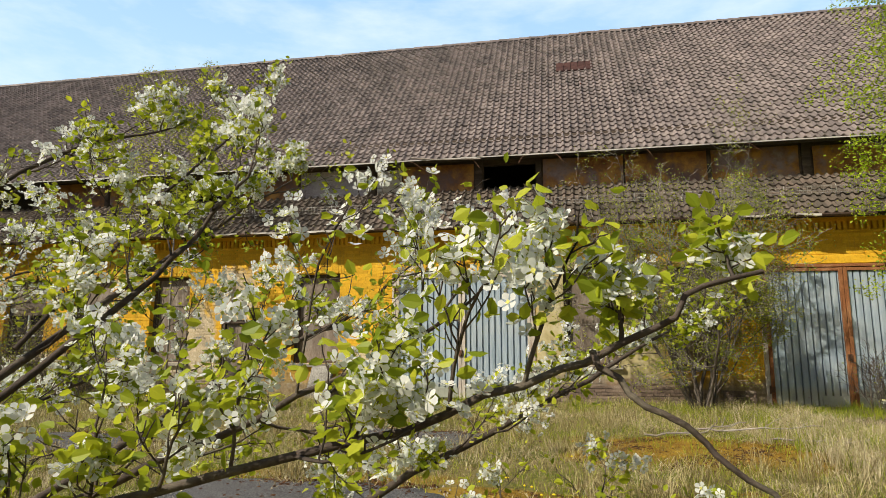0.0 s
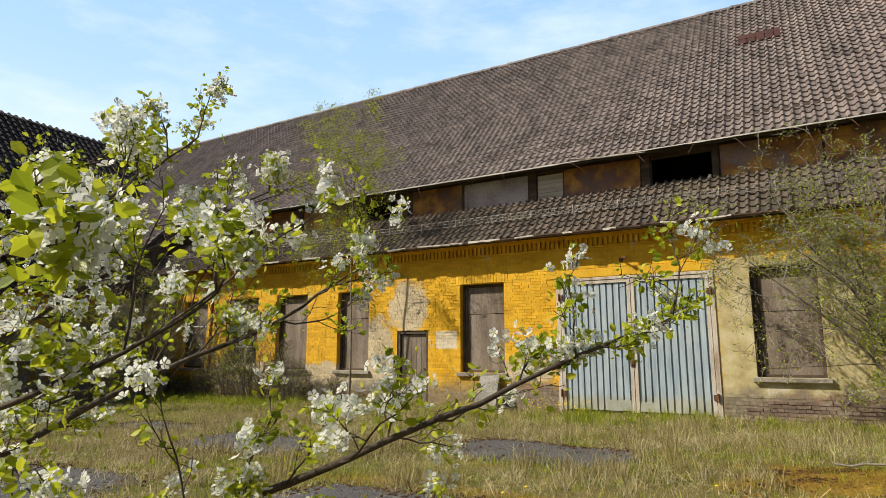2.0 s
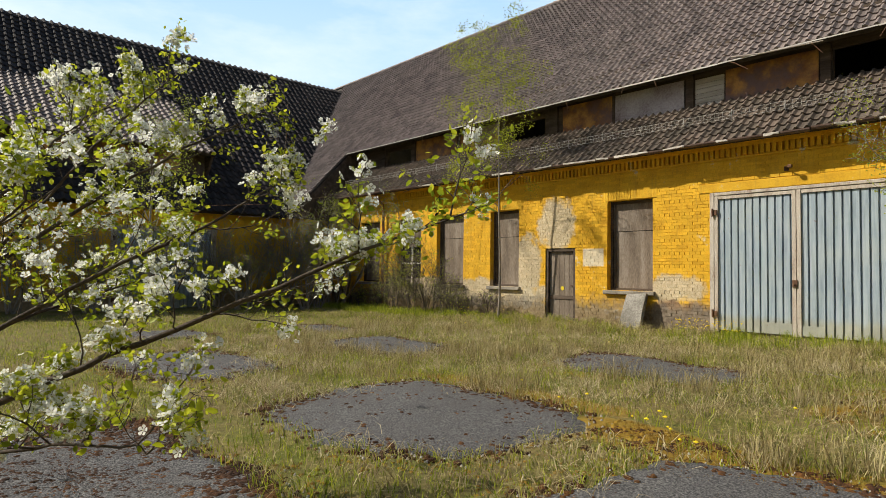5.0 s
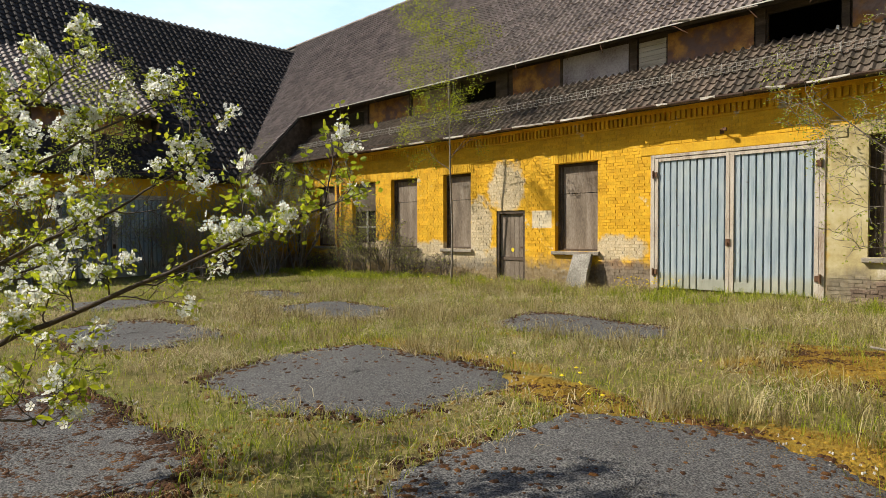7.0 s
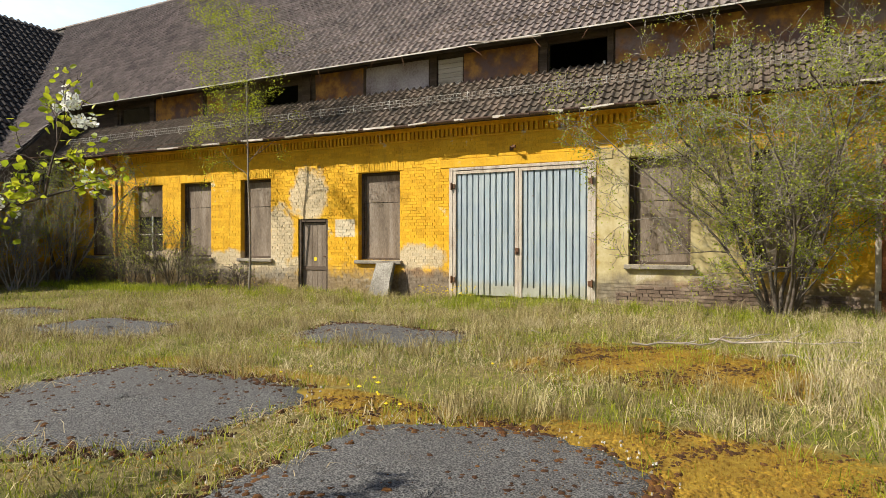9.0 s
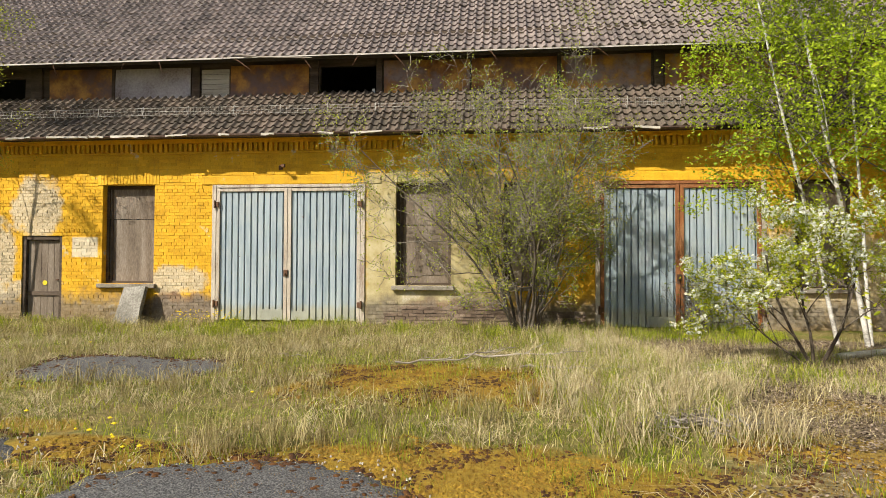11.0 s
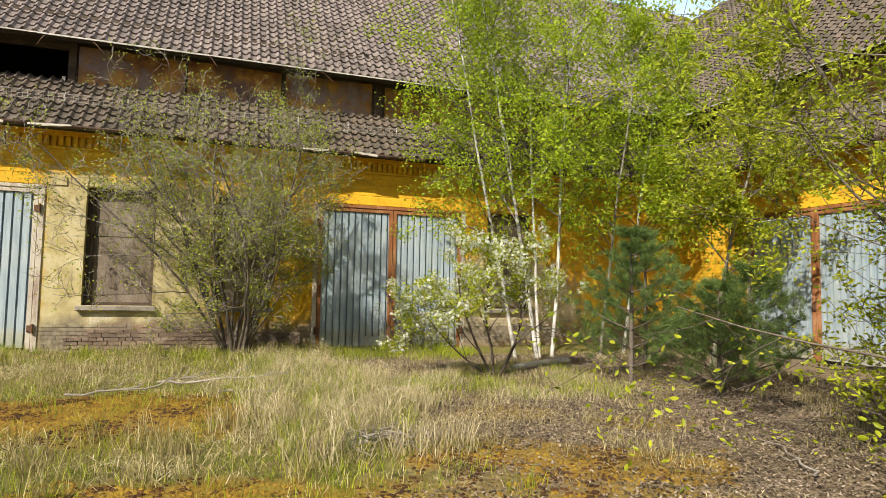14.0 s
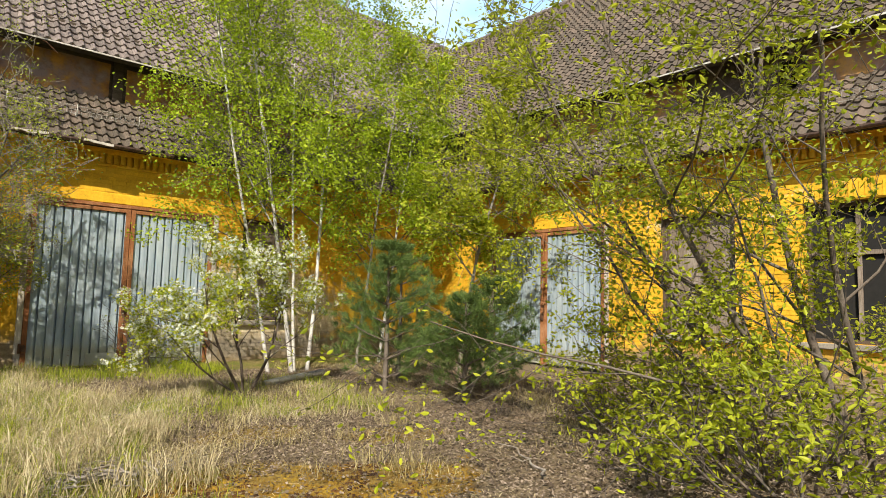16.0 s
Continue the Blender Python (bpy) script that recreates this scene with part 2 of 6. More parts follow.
def asphalt_material():
    s = Nodes("old_asphalt")
    p = s.coords()
    big = s.noise(p, 1.4, 5, 0.6)
    fine = s.noise(p, 38, 6, 0.75)
    vor = s.n("ShaderNodeTexVoronoi", Scale=75.0)
    s.link(p, vor.inputs["Vector"])
    grain = s.math("ADD", s.math("MULTIPLY", fine, 0.6), s.math("MULTIPLY", vor.outputs["Distance"], 0.5))
    col = s.ramp(grain, [(0.33, (0.018, 0.018, 0.019)), (0.5, (0.062, 0.061, 0.063)), (0.7, (0.18, 0.175, 0.17))])
    col = s.mix(s.math("MULTIPLY", s.step(big, 0.45, 0.7), 0.45), col, (0.085, 0.08, 0.078))
    col = s.mix(s.math("MULTIPLY", s.step(s.noise(p, 7, 5, 0.7), 0.6, 0.7), 0.6), col, (0.04, 0.03, 0.024))
    return s.done(col, 0.93, grain, 0.9, 0.016)


M_ASPHALT = asphalt_material()
M_MOSS = simple("rust_brown_moss", (0.016, 0.009, 0.006), (0.06, 0.025, 0.009), (0.16, 0.07, 0.016), 14, 0.95, 1.0, island=0.5)
M_MOSS_GOLD = simple("golden_moss", (0.09, 0.045, 0.008), (0.22, 0.125, 0.014), (0.38, 0.255, 0.028), 14, 0.95, 1.0, island=0.35)


def leaf_material(name, dark, mid, light, through=0.35, rough=0.5):
    s = Nodes(name)
    g = s.n("ShaderNodeNewGeometry")
    p = s.coords()
    f = s.math("ADD", s.math("MULTIPLY", g.outputs["Random Per Island"], 0.7), s.math("MULTIPLY", s.noise(p, 3.0, 3), 0.3))
    col = s.ramp(f, [(0.15, dark), (0.5, mid), (0.85, light)])
    m = s.done(col, rough, spec=0.3)
    tr = s.n("ShaderNodeBsdfTranslucent")
    s.link(col, tr.inputs[0])
    mx = s.n("ShaderNodeMixShader")
    mx.inputs[0].default_value = through
    s.link(s.b.outputs[0], mx.inputs[1])
    s.link(tr.outputs[0], mx.inputs[2])
    s.link(mx.outputs[0], s.t.nodes["Material Output"].inputs[0])
    return m


M_LEAF_BIRCH = leaf_material("birch_leaves", (0.22, 0.30, 0.012), (0.38, 0.50, 0.018), (0.52, 0.62, 0.04), 0.5)
M_LEAF_PEAR = leaf_material("young_pear_leaves", (0.20, 0.26, 0.015), (0.38, 0.43, 0.02), (0.54, 0.55, 0.04), 0.5)
M_LEAF_BUSH = leaf_material("sparse_shrub_leaves", (0.18, 0.23, 0.02), (0.34, 0.39, 0.04), (0.50, 0.53, 0.09), 0.5)
M_LEAF_WILLOW = leaf_material("olive_spring_leaves", (0.17, 0.21, 0.012), (0.36, 0.41, 0.018), (0.55, 0.58, 0.04), 0.5)
M_PINE = leaf_material("pine_needles", (0.05, 0.09, 0.022), (0.105, 0.165, 0.038), (0.18, 0.25, 0.06), 0.25)
M_PETAL = leaf_material("white_petals", (0.70, 0.72, 0.66), (0.82, 0.82, 0.78), (0.88, 0.88, 0.85), 0.5)
M_ANTHER = simple("yellow_stamens", (0.35, 0.36, 0.06), (0.5, 0.48, 0.1), (0.6, 0.56, 0.15), 30)
M_GRASS_DRY = leaf_material("dry_straw_grass", (0.14, 0.105, 0.04), (0.35, 0.285, 0.12), (0.60, 0.52, 0.28), 0.25, 0.7)
M_STRAW = leaf_material("bleached_straw", (0.26, 0.20, 0.10), (0.46, 0.38, 0.21), (0.66, 0.58, 0.38), 0.2, 0.7)
M_GRASS = leaf_material("fresh_spring_grass", (0.095, 0.13, 0.008), (0.25, 0.31, 0.016), (0.48, 0.50, 0.045), 0.4)
M_LITTER = leaf_material("dead_leaf_litter", (0.07, 0.05, 0.036), (0.21, 0.16, 0.115), (0.40, 0.32, 0.25), 0.15, 0.8)
M_BARK = simple("grey_brown_bark", (0.06, 0.045, 0.035), (0.125, 0.10, 0.08), (0.21, 0.18, 0.145), 14, 0.9, 0.6)
M_BARK_PEAR = simple("dark_lichened_bark", (0.035, 0.026, 0.02), (0.075, 0.055, 0.042), (0.14, 0.12, 0.085), 18, 0.9, 0.6)
M_BARK_GREY = simple("pale_grey_twig_bark", (0.13, 0.11, 0.09), (0.24, 0.21, 0.175), (0.36, 0.33, 0.29), 12, 0.9, 0.5)
M_BARK_BIRCH = simple("white_birch_bark", (0.05, 0.045, 0.04), (0.46, 0.43, 0.39), (0.72, 0.70, 0.66), 7, 0.75, 0.3, (1.0, 1.0, 3.0))
M_STONE = simple("pale_gravel", (0.22, 0.20, 0.17), (0.38, 0.35, 0.31), (0.55, 0.52, 0.48), 20, 0.9, 0.4, island=0.4)
M_STICK = simple("bleached_dead_wood", (0.16, 0.13, 0.105), (0.29, 0.25, 0.21), (0.45, 0.41, 0.36), 10, 0.9, 0.5)
M_DANDELION = simple("dandelion_yellow", (0.6, 0.45, 0.01), (0.75, 0.58, 0.015), (0.82, 0.66, 0.03), 20)


def ground_material():
    """Thin grass thatch, moss and soil, with brown leaf litter to the east."""
    s = Nodes("courtyard_ground")
    p = s.coords()
    x, y, z = s.axis(p)
    big = s.noise(p, 0.35, 5, 0.6)
    med = s.noise(p, 1.7, 6, 0.65)
    fine = s.noise(p, 16, 6, 0.7)
    thatch = s.ramp(fine, [(0.3, (0.10, 0.075, 0.03)), (0.5, (0.17, 0.13, 0.045)), (0.7, (0.29, 0.235, 0.10))])
    green = s.ramp(fine, [(0.3, (0.07, 0.08, 0.012)), (0.5, (0.11, 0.12, 0.012)), (0.7, (0.19, 0.19, 0.025))])
    moss = s.ramp(fine, [(0.3, (0.16, 0.085, 0.01)), (0.5, (0.24, 0.15, 0.015)), (0.7, (0.33, 0.23, 0.03))])
    litter = s.ramp(fine, [(0.3, (0.065, 0.045, 0.026)), (0.5, (0.16, 0.115, 0.068)), (0.7, (0.31, 0.245, 0.155))])
    col = s.mix(s.step(med, 0.42, 0.6), thatch, green)
    wob = s.math("SUBTRACT", med, 0.5)

    def blob(cx, cy, rx, ry):
        a = s.math("DIVIDE", s.math("SUBTRACT", x, cx), rx)
        b = s.math("DIVIDE", s.math("SUBTRACT", y, cy), ry)
        d = s.math("ADD", s.math("MULTIPLY", a, a), s.math("MULTIPLY", b, b))
        return s.step(s.math("ADD", d, s.math("MULTIPLY", wob, 2.2)), 1.2, 0.7)
    for c in ((4.2, -6.5, 1.8, 1.2), (4.4, -9.6, 2.1, 0.85), (7.1, -8.8, 0.6, 0.35), (-0.2, -8.7, 1.7, 0.3), (1.9, -9.3, 0.9, 0.4)):
        col = s.mix(blob(*c), col, moss)
    lit = s.math("MULTIPLY", s.step(s.math("ADD", x, s.math("MULTIPLY", wob, 3.0)), 6.3, 7.4), s.step(s.math("ADD", y, s.math("MULTIPLY", wob, 2.0)), -1.2, -2.4))
    col = s.mix(lit, col, litter)
    for c in ((7.4, -8.6, 0.6, 0.45), (8.4, -9.3, 0.8, 0.5), (8.1, -7.2, 0.6, 0.35), (9.4, -8.0, 0.7, 0.4), (7.6, -10.2, 0.9, 0.5)):
        col = s.mix(s.math("MULTIPLY", blob(*c), 0.7), col, moss)
    col = s.mix(s.math("MULTIPLY", s.step(big, 0.5, 0.7), 0.3), col, (0.10, 0.08, 0.045))
    return s.done(col, 0.95, s.math("ADD", fine, med), 0.8, 0.03)


M_GROUND = ground_material()


# ---- pale sky far behind the roofs ----
def sky_backdrop():
    s = Nodes("hazy_sky")
    p = s.coords()
    x, y, z = s.axis(p)
    h = s.step(z, 0.0, 420.0)
    col = s.ramp(h, [(0.0, (0.74, 0.84, 0.92)), (0.3, (0.60, 0.76, 0.92)), (0.65, (0.40, 0.60, 0.86)), (1.0, (0.30, 0.50, 0.80))])
    cl = s.noise(p, 0.006, 6, 0.6, (1.0, 1.0, 2.5))
    col = s.mix(s.math("MULTIPLY", s.step(cl, 0.45, 0.75), 0.6), col, (0.78, 0.85, 0.91))
    em = s.n("ShaderNodeEmission", Strength=1.08)
    s.link(col, em.inputs[0])
    s.link(em.outputs[0], s.t.nodes["Material Output"].inputs[0])
    n, R = 60, 600.0
    vs, fs = [], []
    for k in range(n + 1):
        a = radians(-105 + 205 * k / n)
        for zz in (-20.0, 450.0):
            vs.append((R * math.sin(a), R * math.cos(a), zz))
    for k in range(n):
        fs.append((2 * k, 2 * k + 2, 2 * k + 3, 2 * k + 1))
    me = bpy.data.meshes.new("backdrop")
    me.from_pydata(vs, [], fs)
    me.materials.append(s.mat)
    tagged(new("backdrop", me), "hazy pale blue spring sky", "sky", kind="structure")


sky_backdrop()


# ---- mesh helpers ----
def fast_mesh(name, verts, faces, smooth=False):
    """A mesh from arrays: faces is a list of (n, k) index arrays."""
    me = bpy.data.meshes.new(name)
    verts = np.asarray(verts, dtype=np.float32).reshape(-1, 3)
    if isinstance(faces, np.ndarray):
        faces = [faces]
    faces = [np.asarray(f, dtype=np.int32) for f in faces if len(f)]
    loops = np.concatenate([f.ravel() for f in faces])
    sizes = np.concatenate([np.full(len(f), f.shape[1], dtype=np.int32) for f in faces])
    starts = np.concatenate([[0], np.cumsum(sizes)[:-1]]).astype(np.int32)
    me.vertices.add(len(verts))
    me.vertices.foreach_set("co", verts.ravel())
    me.loops.add(len(loops))
    me.loops.foreach_set("vertex_index", loops)
    me.polygons.add(len(sizes))
    me.polygons.foreach_set("loop_start", starts)
    me.polygons.foreach_set("loop_total", sizes)
    me.polygons.foreach_set("use_smooth", np.full(len(sizes), smooth, dtype=bool))
    me.update(calc_edges=True)
    me.validate()
    return me


def put(name, me, mat, parent=None, label=""):
    """Link a mesh as one object, under a thing or part if given."""
    me.materials.clear()
    me.materials.append(mat)
    ob = new(name, me)
    if parent is not None:
        ob.parent = parent
    if label:
        ob["label"] = label
    return ob


def bm_mesh(name, bm, smooth=False):
    me = bpy.data.meshes.new(name)
    bm.normal_update()
    bm.to_mesh(me)
    bm.free()
    if smooth:
        for p in me.polygons:
            p.use_smooth = True
    return me


def part(name, bm, mat, parent, label="", smooth=False):
    return put(name, bm_mesh(name, bm, smooth), mat, parent, label)


def thing(name, m, label, category, group="", kind=""):
    """An empty at the base of a thing, to hold its parts."""
    ob = new(name)
    ob.matrix_world = m
    ob.empty_display_size = 0.2
    return tagged(ob, label, category, group, kind)


BOX_F = np.array([[0, 3, 2, 1], [4, 5, 6, 7], [0, 1, 5, 4], [1, 2, 6, 5], [2, 3, 7, 6], [3, 0, 4, 7]])


def boxes_mesh(name, lo, hi, jitter=0.0):
    """Many boxes in one mesh, from their low and high corners."""
    lo, hi = np.asarray(lo, float), np.asarray(hi, float)
    sel = np.array([[0, 0, 0], [1, 0, 0], [1, 1, 0], [0, 1, 0], [0, 0, 1], [1, 0, 1], [1, 1, 1], [0, 1, 1]])
    v = lo[:, None, :] * (1 - sel) + hi[:, None, :] * sel
    if jitter:
        v = v + rng.uniform(-jitter, jitter, v.shape)
    f = BOX_F[None] + 8 * np.arange(len(lo))[:, None, None]
    return fast_mesh(name, v, f.reshape(-1, 4))


def add_box(bm, x0, x1, y0, y1, z0, z1, bevel=0.0, m=None):
    g = bmesh.ops.create_cube(bm, size=1.0)
    vs = g["verts"]
    for v in vs:
        v.co = Vector((x0 + (v.co.x + 0.5) * (x1 - x0), y0 + (v.co.y + 0.5) * (y1 - y0), z0 + (v.co.z + 0.5) * (z1 - z0)))
    if bevel:
        edges = list({e for v in vs for e in v.link_edges})
        r = bmesh.ops.bevel(bm, geom=edges, offset=bevel, segments=1, affect="EDGES")
        vs = list({v for f in r["faces"] for v in f.verts} | {v for v in vs if v.is_valid})
    if m is not None:
        bmesh.ops.transform(bm, matrix=m, verts=vs)


def box_bm(x0, x1, y0, y1, z0, z1, bevel=0.006):
    bm = bmesh.new()
    add_box(bm, x0, x1, y0, y1, z0, z1, bevel)
    return bm


def tubes(lines, sides=6):
    """Tapered tubes: lines is a list of (points, radii)."""
    vs, fs, n = [], [], 0
    for pts, rad in lines:
        pts = np.asarray(pts, float)
        rad = np.asarray(rad, float)
        d = np.gradient(pts, axis=0)
        d /= np.linalg.norm(d, axis=1)[:, None] + 1e-9
        ref = np.where(np.abs(d[:, 2:3]) > 0.9, np.array([[1.0, 0, 0]]), np.array([[0, 0, 1.0]]))
        u = np.cross(d, ref)
        u /= np.linalg.norm(u, axis=1)[:, None] + 1e-9
        w = np.cross(d, u)
        k = sides if rad[0] > 0.012 else max(3, sides - 2)
        a = np.linspace(0, 2 * np.pi, k, endpoint=False)
        ring = pts[:, None] + rad[:, None, None] * (np.cos(a)[None, :, None] * u[:, None] + np.sin(a)[None, :, None] * w[:, None])
        vs.append(ring.reshape(-1, 3))
        i = np.arange(len(pts) - 1)[:, None] * k
        j = np.arange(k)[None]
        q = np.stack([i + j, i + (j + 1) % k, i + k + (j + 1) % k, i + k + j], -1).reshape(-1, 4) + n
        fs.append(q)
        n += len(pts) * k
    return np.concatenate(vs), np.concatenate(fs)


def tube_mesh(name, lines, sides=6):
    v, f = tubes(lines, sides)
    return fast_mesh(name, v, f, True)


def leaves_mesh(name, at, size, aspect=0.5, droop=0.3, spread=0.0):
    """One folded leaf of four triangles at each place."""
    at = np.asarray(at, float)
    n = len(at)
    at = at + rng.normal(0, 1, (n, 3)) * spread
    L = size * rng.uniform(0.6, 1.25, (n, 1))
    d = rng.normal(0, 1, (n, 3))
    d[:, 2] = d[:, 2] * 0.6 - droop
    d /= np.linalg.norm(d, axis=1)[:, None]
    s = np.cross(d, rng.normal(0, 1, (n, 3)))
    s /= np.linalg.norm(s, axis=1)[:, None] + 1e-9
    u = np.cross(s, d)
    W = L * aspect * 0.5
    c = rng.uniform(-0.12, 0.05, (n, 1)) * L
    v = np.stack([at, at + d * L * 0.28 + s * W * 0.85 + u * L * 0.07, at + d * L * 0.65 + s * W + u * L * 0.07 + u * c * 0.5, at + d * L + u * c,
                  at + d * L * 0.65 - s * W + u * L * 0.07 + u * c * 0.5, at + d * L * 0.28 - s * W * 0.85 + u * L * 0.07], 1)
    f = np.array([[0, 1, 2, 3], [0, 3, 4, 5]])
    f = f[None] + 6 * np.arange(n)[:, None, None]
    return fast_mesh(name, v, f.reshape(-1, 4))


# ---- ground ----
def ground_z(x, y):
    """Height of the courtyard: nearly level, a little uneven, mounded where moss has built up."""
    x, y = np.asarray(x, float), np.asarray(y, float)
    z = -0.15 + 0.025 * np.sin(x * 0.9 + 1.3) * np.cos(y * 0.8) + 0.015 * np.sin(x * 2.3 + y * 1.7)
    z = z + 0.10 * np.exp(-(((x - 4.2) / 1.9) ** 2 + ((y + 6.5) / 1.2) ** 2))
    z = z - 0.004 * np.clip(-x - 4, 0, 14)
    return z + 0.05 * np.exp(-((y + 0.3) / 0.8) ** 2) * (np.abs(x) < 17)


GX = np.concatenate([[-3000, -400, -90, -40], np.arange(-24, 24.01, 0.3), [40, 90, 400, 3000]])
GY = np.concatenate([[-3000, -400, -90, -40], np.arange(-24, 6.01, 0.3), [12, 40, 90, 400, 3000]])
gx, gy = np.meshgrid(GX, GY, indexing="ij")
near = (np.abs(gx) < 26) & (np.abs(gy) < 26)
gz = np.where(near, ground_z(gx, gy), -0.2)
ni, nj = gx.shape
ii, jj = np.meshgrid(np.arange(ni - 1), np.arange(nj - 1), indexing="ij")
q = np.stack([ii * nj + jj, (ii + 1) * nj + jj, (ii + 1) * nj + jj + 1, ii * nj + jj + 1], -1).reshape(-1, 4)
ground = put("ground", fast_mesh("ground", np.stack([gx, gy, gz], -1), q, True), M_GROUND)
tagged(ground, "uneven overgrown courtyard ground with moss and thatch", "ground", kind="structure")

# asphalt plates left between the grass: centre, half sizes, turn
PLATES = [(0.08, -10.08, 1.36, 1.16, 4), (0.05, -5.85, 1.34, 1.0, -5), (-4.1, -10.75, 1.38, 0.95, 6), (-4.3, -7.2, 1.15, 0.9, 8), (3.4, -10.75, 1.12, 1.4, 5),
          (0.15, -12.95, 1.45, 0.92, 2), (-7.7, -6.5, 0.95, 0.65, 0), (-8.35, -9.8, 0.9, 0.85, 8), (-3.9, -14.4, 1.3, 1.0, 0)]


def plate_r(px, py, a):
    """Ragged outline of a plate: radius factor by angle."""
    return 1 + 0.05 * np.sin(3 * a + px) + 0.03 * np.sin(7 * a + py * 2) + 0.022 * np.sin(17 * a + px * 5) + 0.02 * np.sin(31 * a + py)


def on_plate(x, y, grow=0.0):
    hit = np.zeros(np.shape(x), bool)
    for px, py, hx, hy, rot in PLATES:
        c, s = math.cos(radians(rot)), math.sin(radians(rot))
        u = ((x - px) * c + (y - py) * s) / (hx + grow)
        v = (-(x - px) * s + (y - py) * c) / (hy + grow)
        r = (np.abs(u) ** 3 + np.abs(v) ** 3) ** (1 / 3)
        hit |= r < plate_r(px, py, np.arctan2(v, u))
    return hit


def asphalt_plate(px, py, hx, hy, rot):
    na, nr = 96, 9
    a = np.linspace(0, 2 * np.pi, na, endpoint=False)
    base = 1 / (np.abs(np.cos(a)) ** 3 + np.abs(np.sin(a)) ** 3) ** (1 / 3) * plate_r(px, py, a)
    c, s = math.cos(radians(rot)), math.sin(radians(rot))
    vs = []
    for k in range(nr + 1):
        t = k / (nr - 1) if k < nr else 1.03
        u, v = base * np.cos(a) * hx * t, base * np.sin(a) * hy * t
        x, y = px + u * c - v * s, py + u * s + v * c
        lift = 0.018 * (1 - 0.5 * min(t, 1) ** 4) if k < nr else -0.03
        vs.append(np.stack([x, y, ground_z(x, y) + lift + rng.normal(0, 0.0025, na)], -1))
    i = np.arange(nr)[:, None] * na
    j = np.arange(na)[None]
    f = np.stack([i + j, i + na + j, i + na + (j + 1) % na, i + (j + 1) % na], -1).reshape(-1, 4)
    ob = put("asphalt_plate", fast_mesh("asphalt_plate", np.concatenate(vs), f, True), M_ASPHALT)
    return tagged(ob, "cracked grey asphalt plate fringed with moss in the grass", "asphalt", "asphalt plates", "structure")


for pl in PLATES:
    asphalt_plate(*pl)


# ---- walls ----
def pierced_wall(x0, x1, z0, z1, thick, holes):
    """A wall in the plane y = 0 to thick, with openings right through it."""
    xs = sorted({x0, x1, *[h[0] for h in holes], *[h[1] for h in holes]})
    zs = sorted({z0, z1, *[h[2] for h in holes], *[h[3] for h in holes]})
    bm = bmesh.new()

    def solid(i, k):
        if not (0 <= i < len(xs) - 1 and 0 <= k < len(zs) - 1):
            return False
        cx, cz = (xs[i] + xs[i + 1]) / 2, (zs[k] + zs[k + 1]) / 2
        return not any(h[0] < cx < h[1] and h[2] < cz < h[3] for h in holes)

    def quad(*p):
        bm.faces.new([bm.verts.new(c) for c in p])
    for i in range(len(xs) - 1):
        for k in range(len(zs) - 1):
            if not solid(i, k):
                continue
            a, b, c, d = xs[i], xs[i + 1], zs[k], zs[k + 1]
            quad((a, 0, c), (b, 0, c), (b, 0, d), (a, 0, d))
            quad((a, thick, d), (b, thick, d), (b, thick, c), (a, thick, c))
            if not solid(i - 1, k):
                quad((a, 0, c), (a, 0, d), (a, thick, d), (a, thick, c))
            if not solid(i + 1, k):
                quad((b, thick, c), (b, thick, d), (b, 0, d), (b, 0, c))
            if not solid(i, k - 1):
                quad((a, thick, c), (b, thick, c), (b, 0, c), (a, 0, c))
            if not solid(i, k + 1):
                quad((a, 0, d), (b, 0, d), (b, thick, d), (a, thick, d))
    bmesh.ops.remove_doubles(bm, verts=bm.verts, dist=1e-5)
    return bm


COURSE, BRICK, JOINT = 0.077, 0.252, 0.012


def brick_list(x0, x1, z0, z1, holes):
    """Low and high corners of the bricks of a wall face, alternating stretchers and headers."""
    lo, hi = [], []
    for k in range(int((z1 - z0) / COURSE)):
        a, b = z0 + k * COURSE, z0 + (k + 1) * COURSE - JOINT
        step = BRICK if k % 2 == 0 else (BRICK if k % 4 == 1 else BRICK / 2)
        spans = [(x0, x1)]
        for h in holes:
            if h[2] < b and h[3] > a:
                spans = [s for u, v in spans for s in ((u, min(v, h[0])), (max(u, h[1]), v)) if s[1] - s[0] > 0.03]
        for u, v in spans:
            x = u - (0.5 * step if k % 2 else 0)
            while x < v:
                p, r = max(x, u), min(x + step - JOINT, v)
                if r - p > 0.03:
                    d = rng.uniform(0.004, 0.011)
                    lo.append((p, -d, a))
                    hi.append((r, 0.02, b))
                x += step
    return np.array(lo), np.array(hi)


W_TOP = 3.06
WINDOWS = [(-15.66, -14.40), (-13.31, -11.95), (-11.12, -9.80), (-8.60, -7.43), (-4.41, -3.13), (2.55, 3.79), (4.95, 6.05), (11.02, 12.2)]
GATES = [(-1.72, 1.86), (6.92, 10.45)]
DOOR = (-6.43, -5.41)
SILL_Z = 0.76
holes = [(a, b, SILL_Z, W_TOP) for a, b in WINDOWS] + [(a, b, -0.4, 3.04) for a, b in GATES] + [(DOOR[0], DOOR[1], -0.16, 1.87)]
holes.append((-17.25, -16.85, 0.25, 1.75))
wall_main = part("wall_north", pierced_wall(-17.7, 17.0, -0.5, 4.15, 0.42, holes), M_WALL, None)
tagged(wall_main, "weathered yellow painted brick wall with worn patches", "wall", kind="structure")
R_WIN = [(7.0, 8.5), (9.62, 11.12), (12.24, 13.74), (15.0, 16.4), (17.6, 19.0)]
R_GATE = (2.35, 5.86)
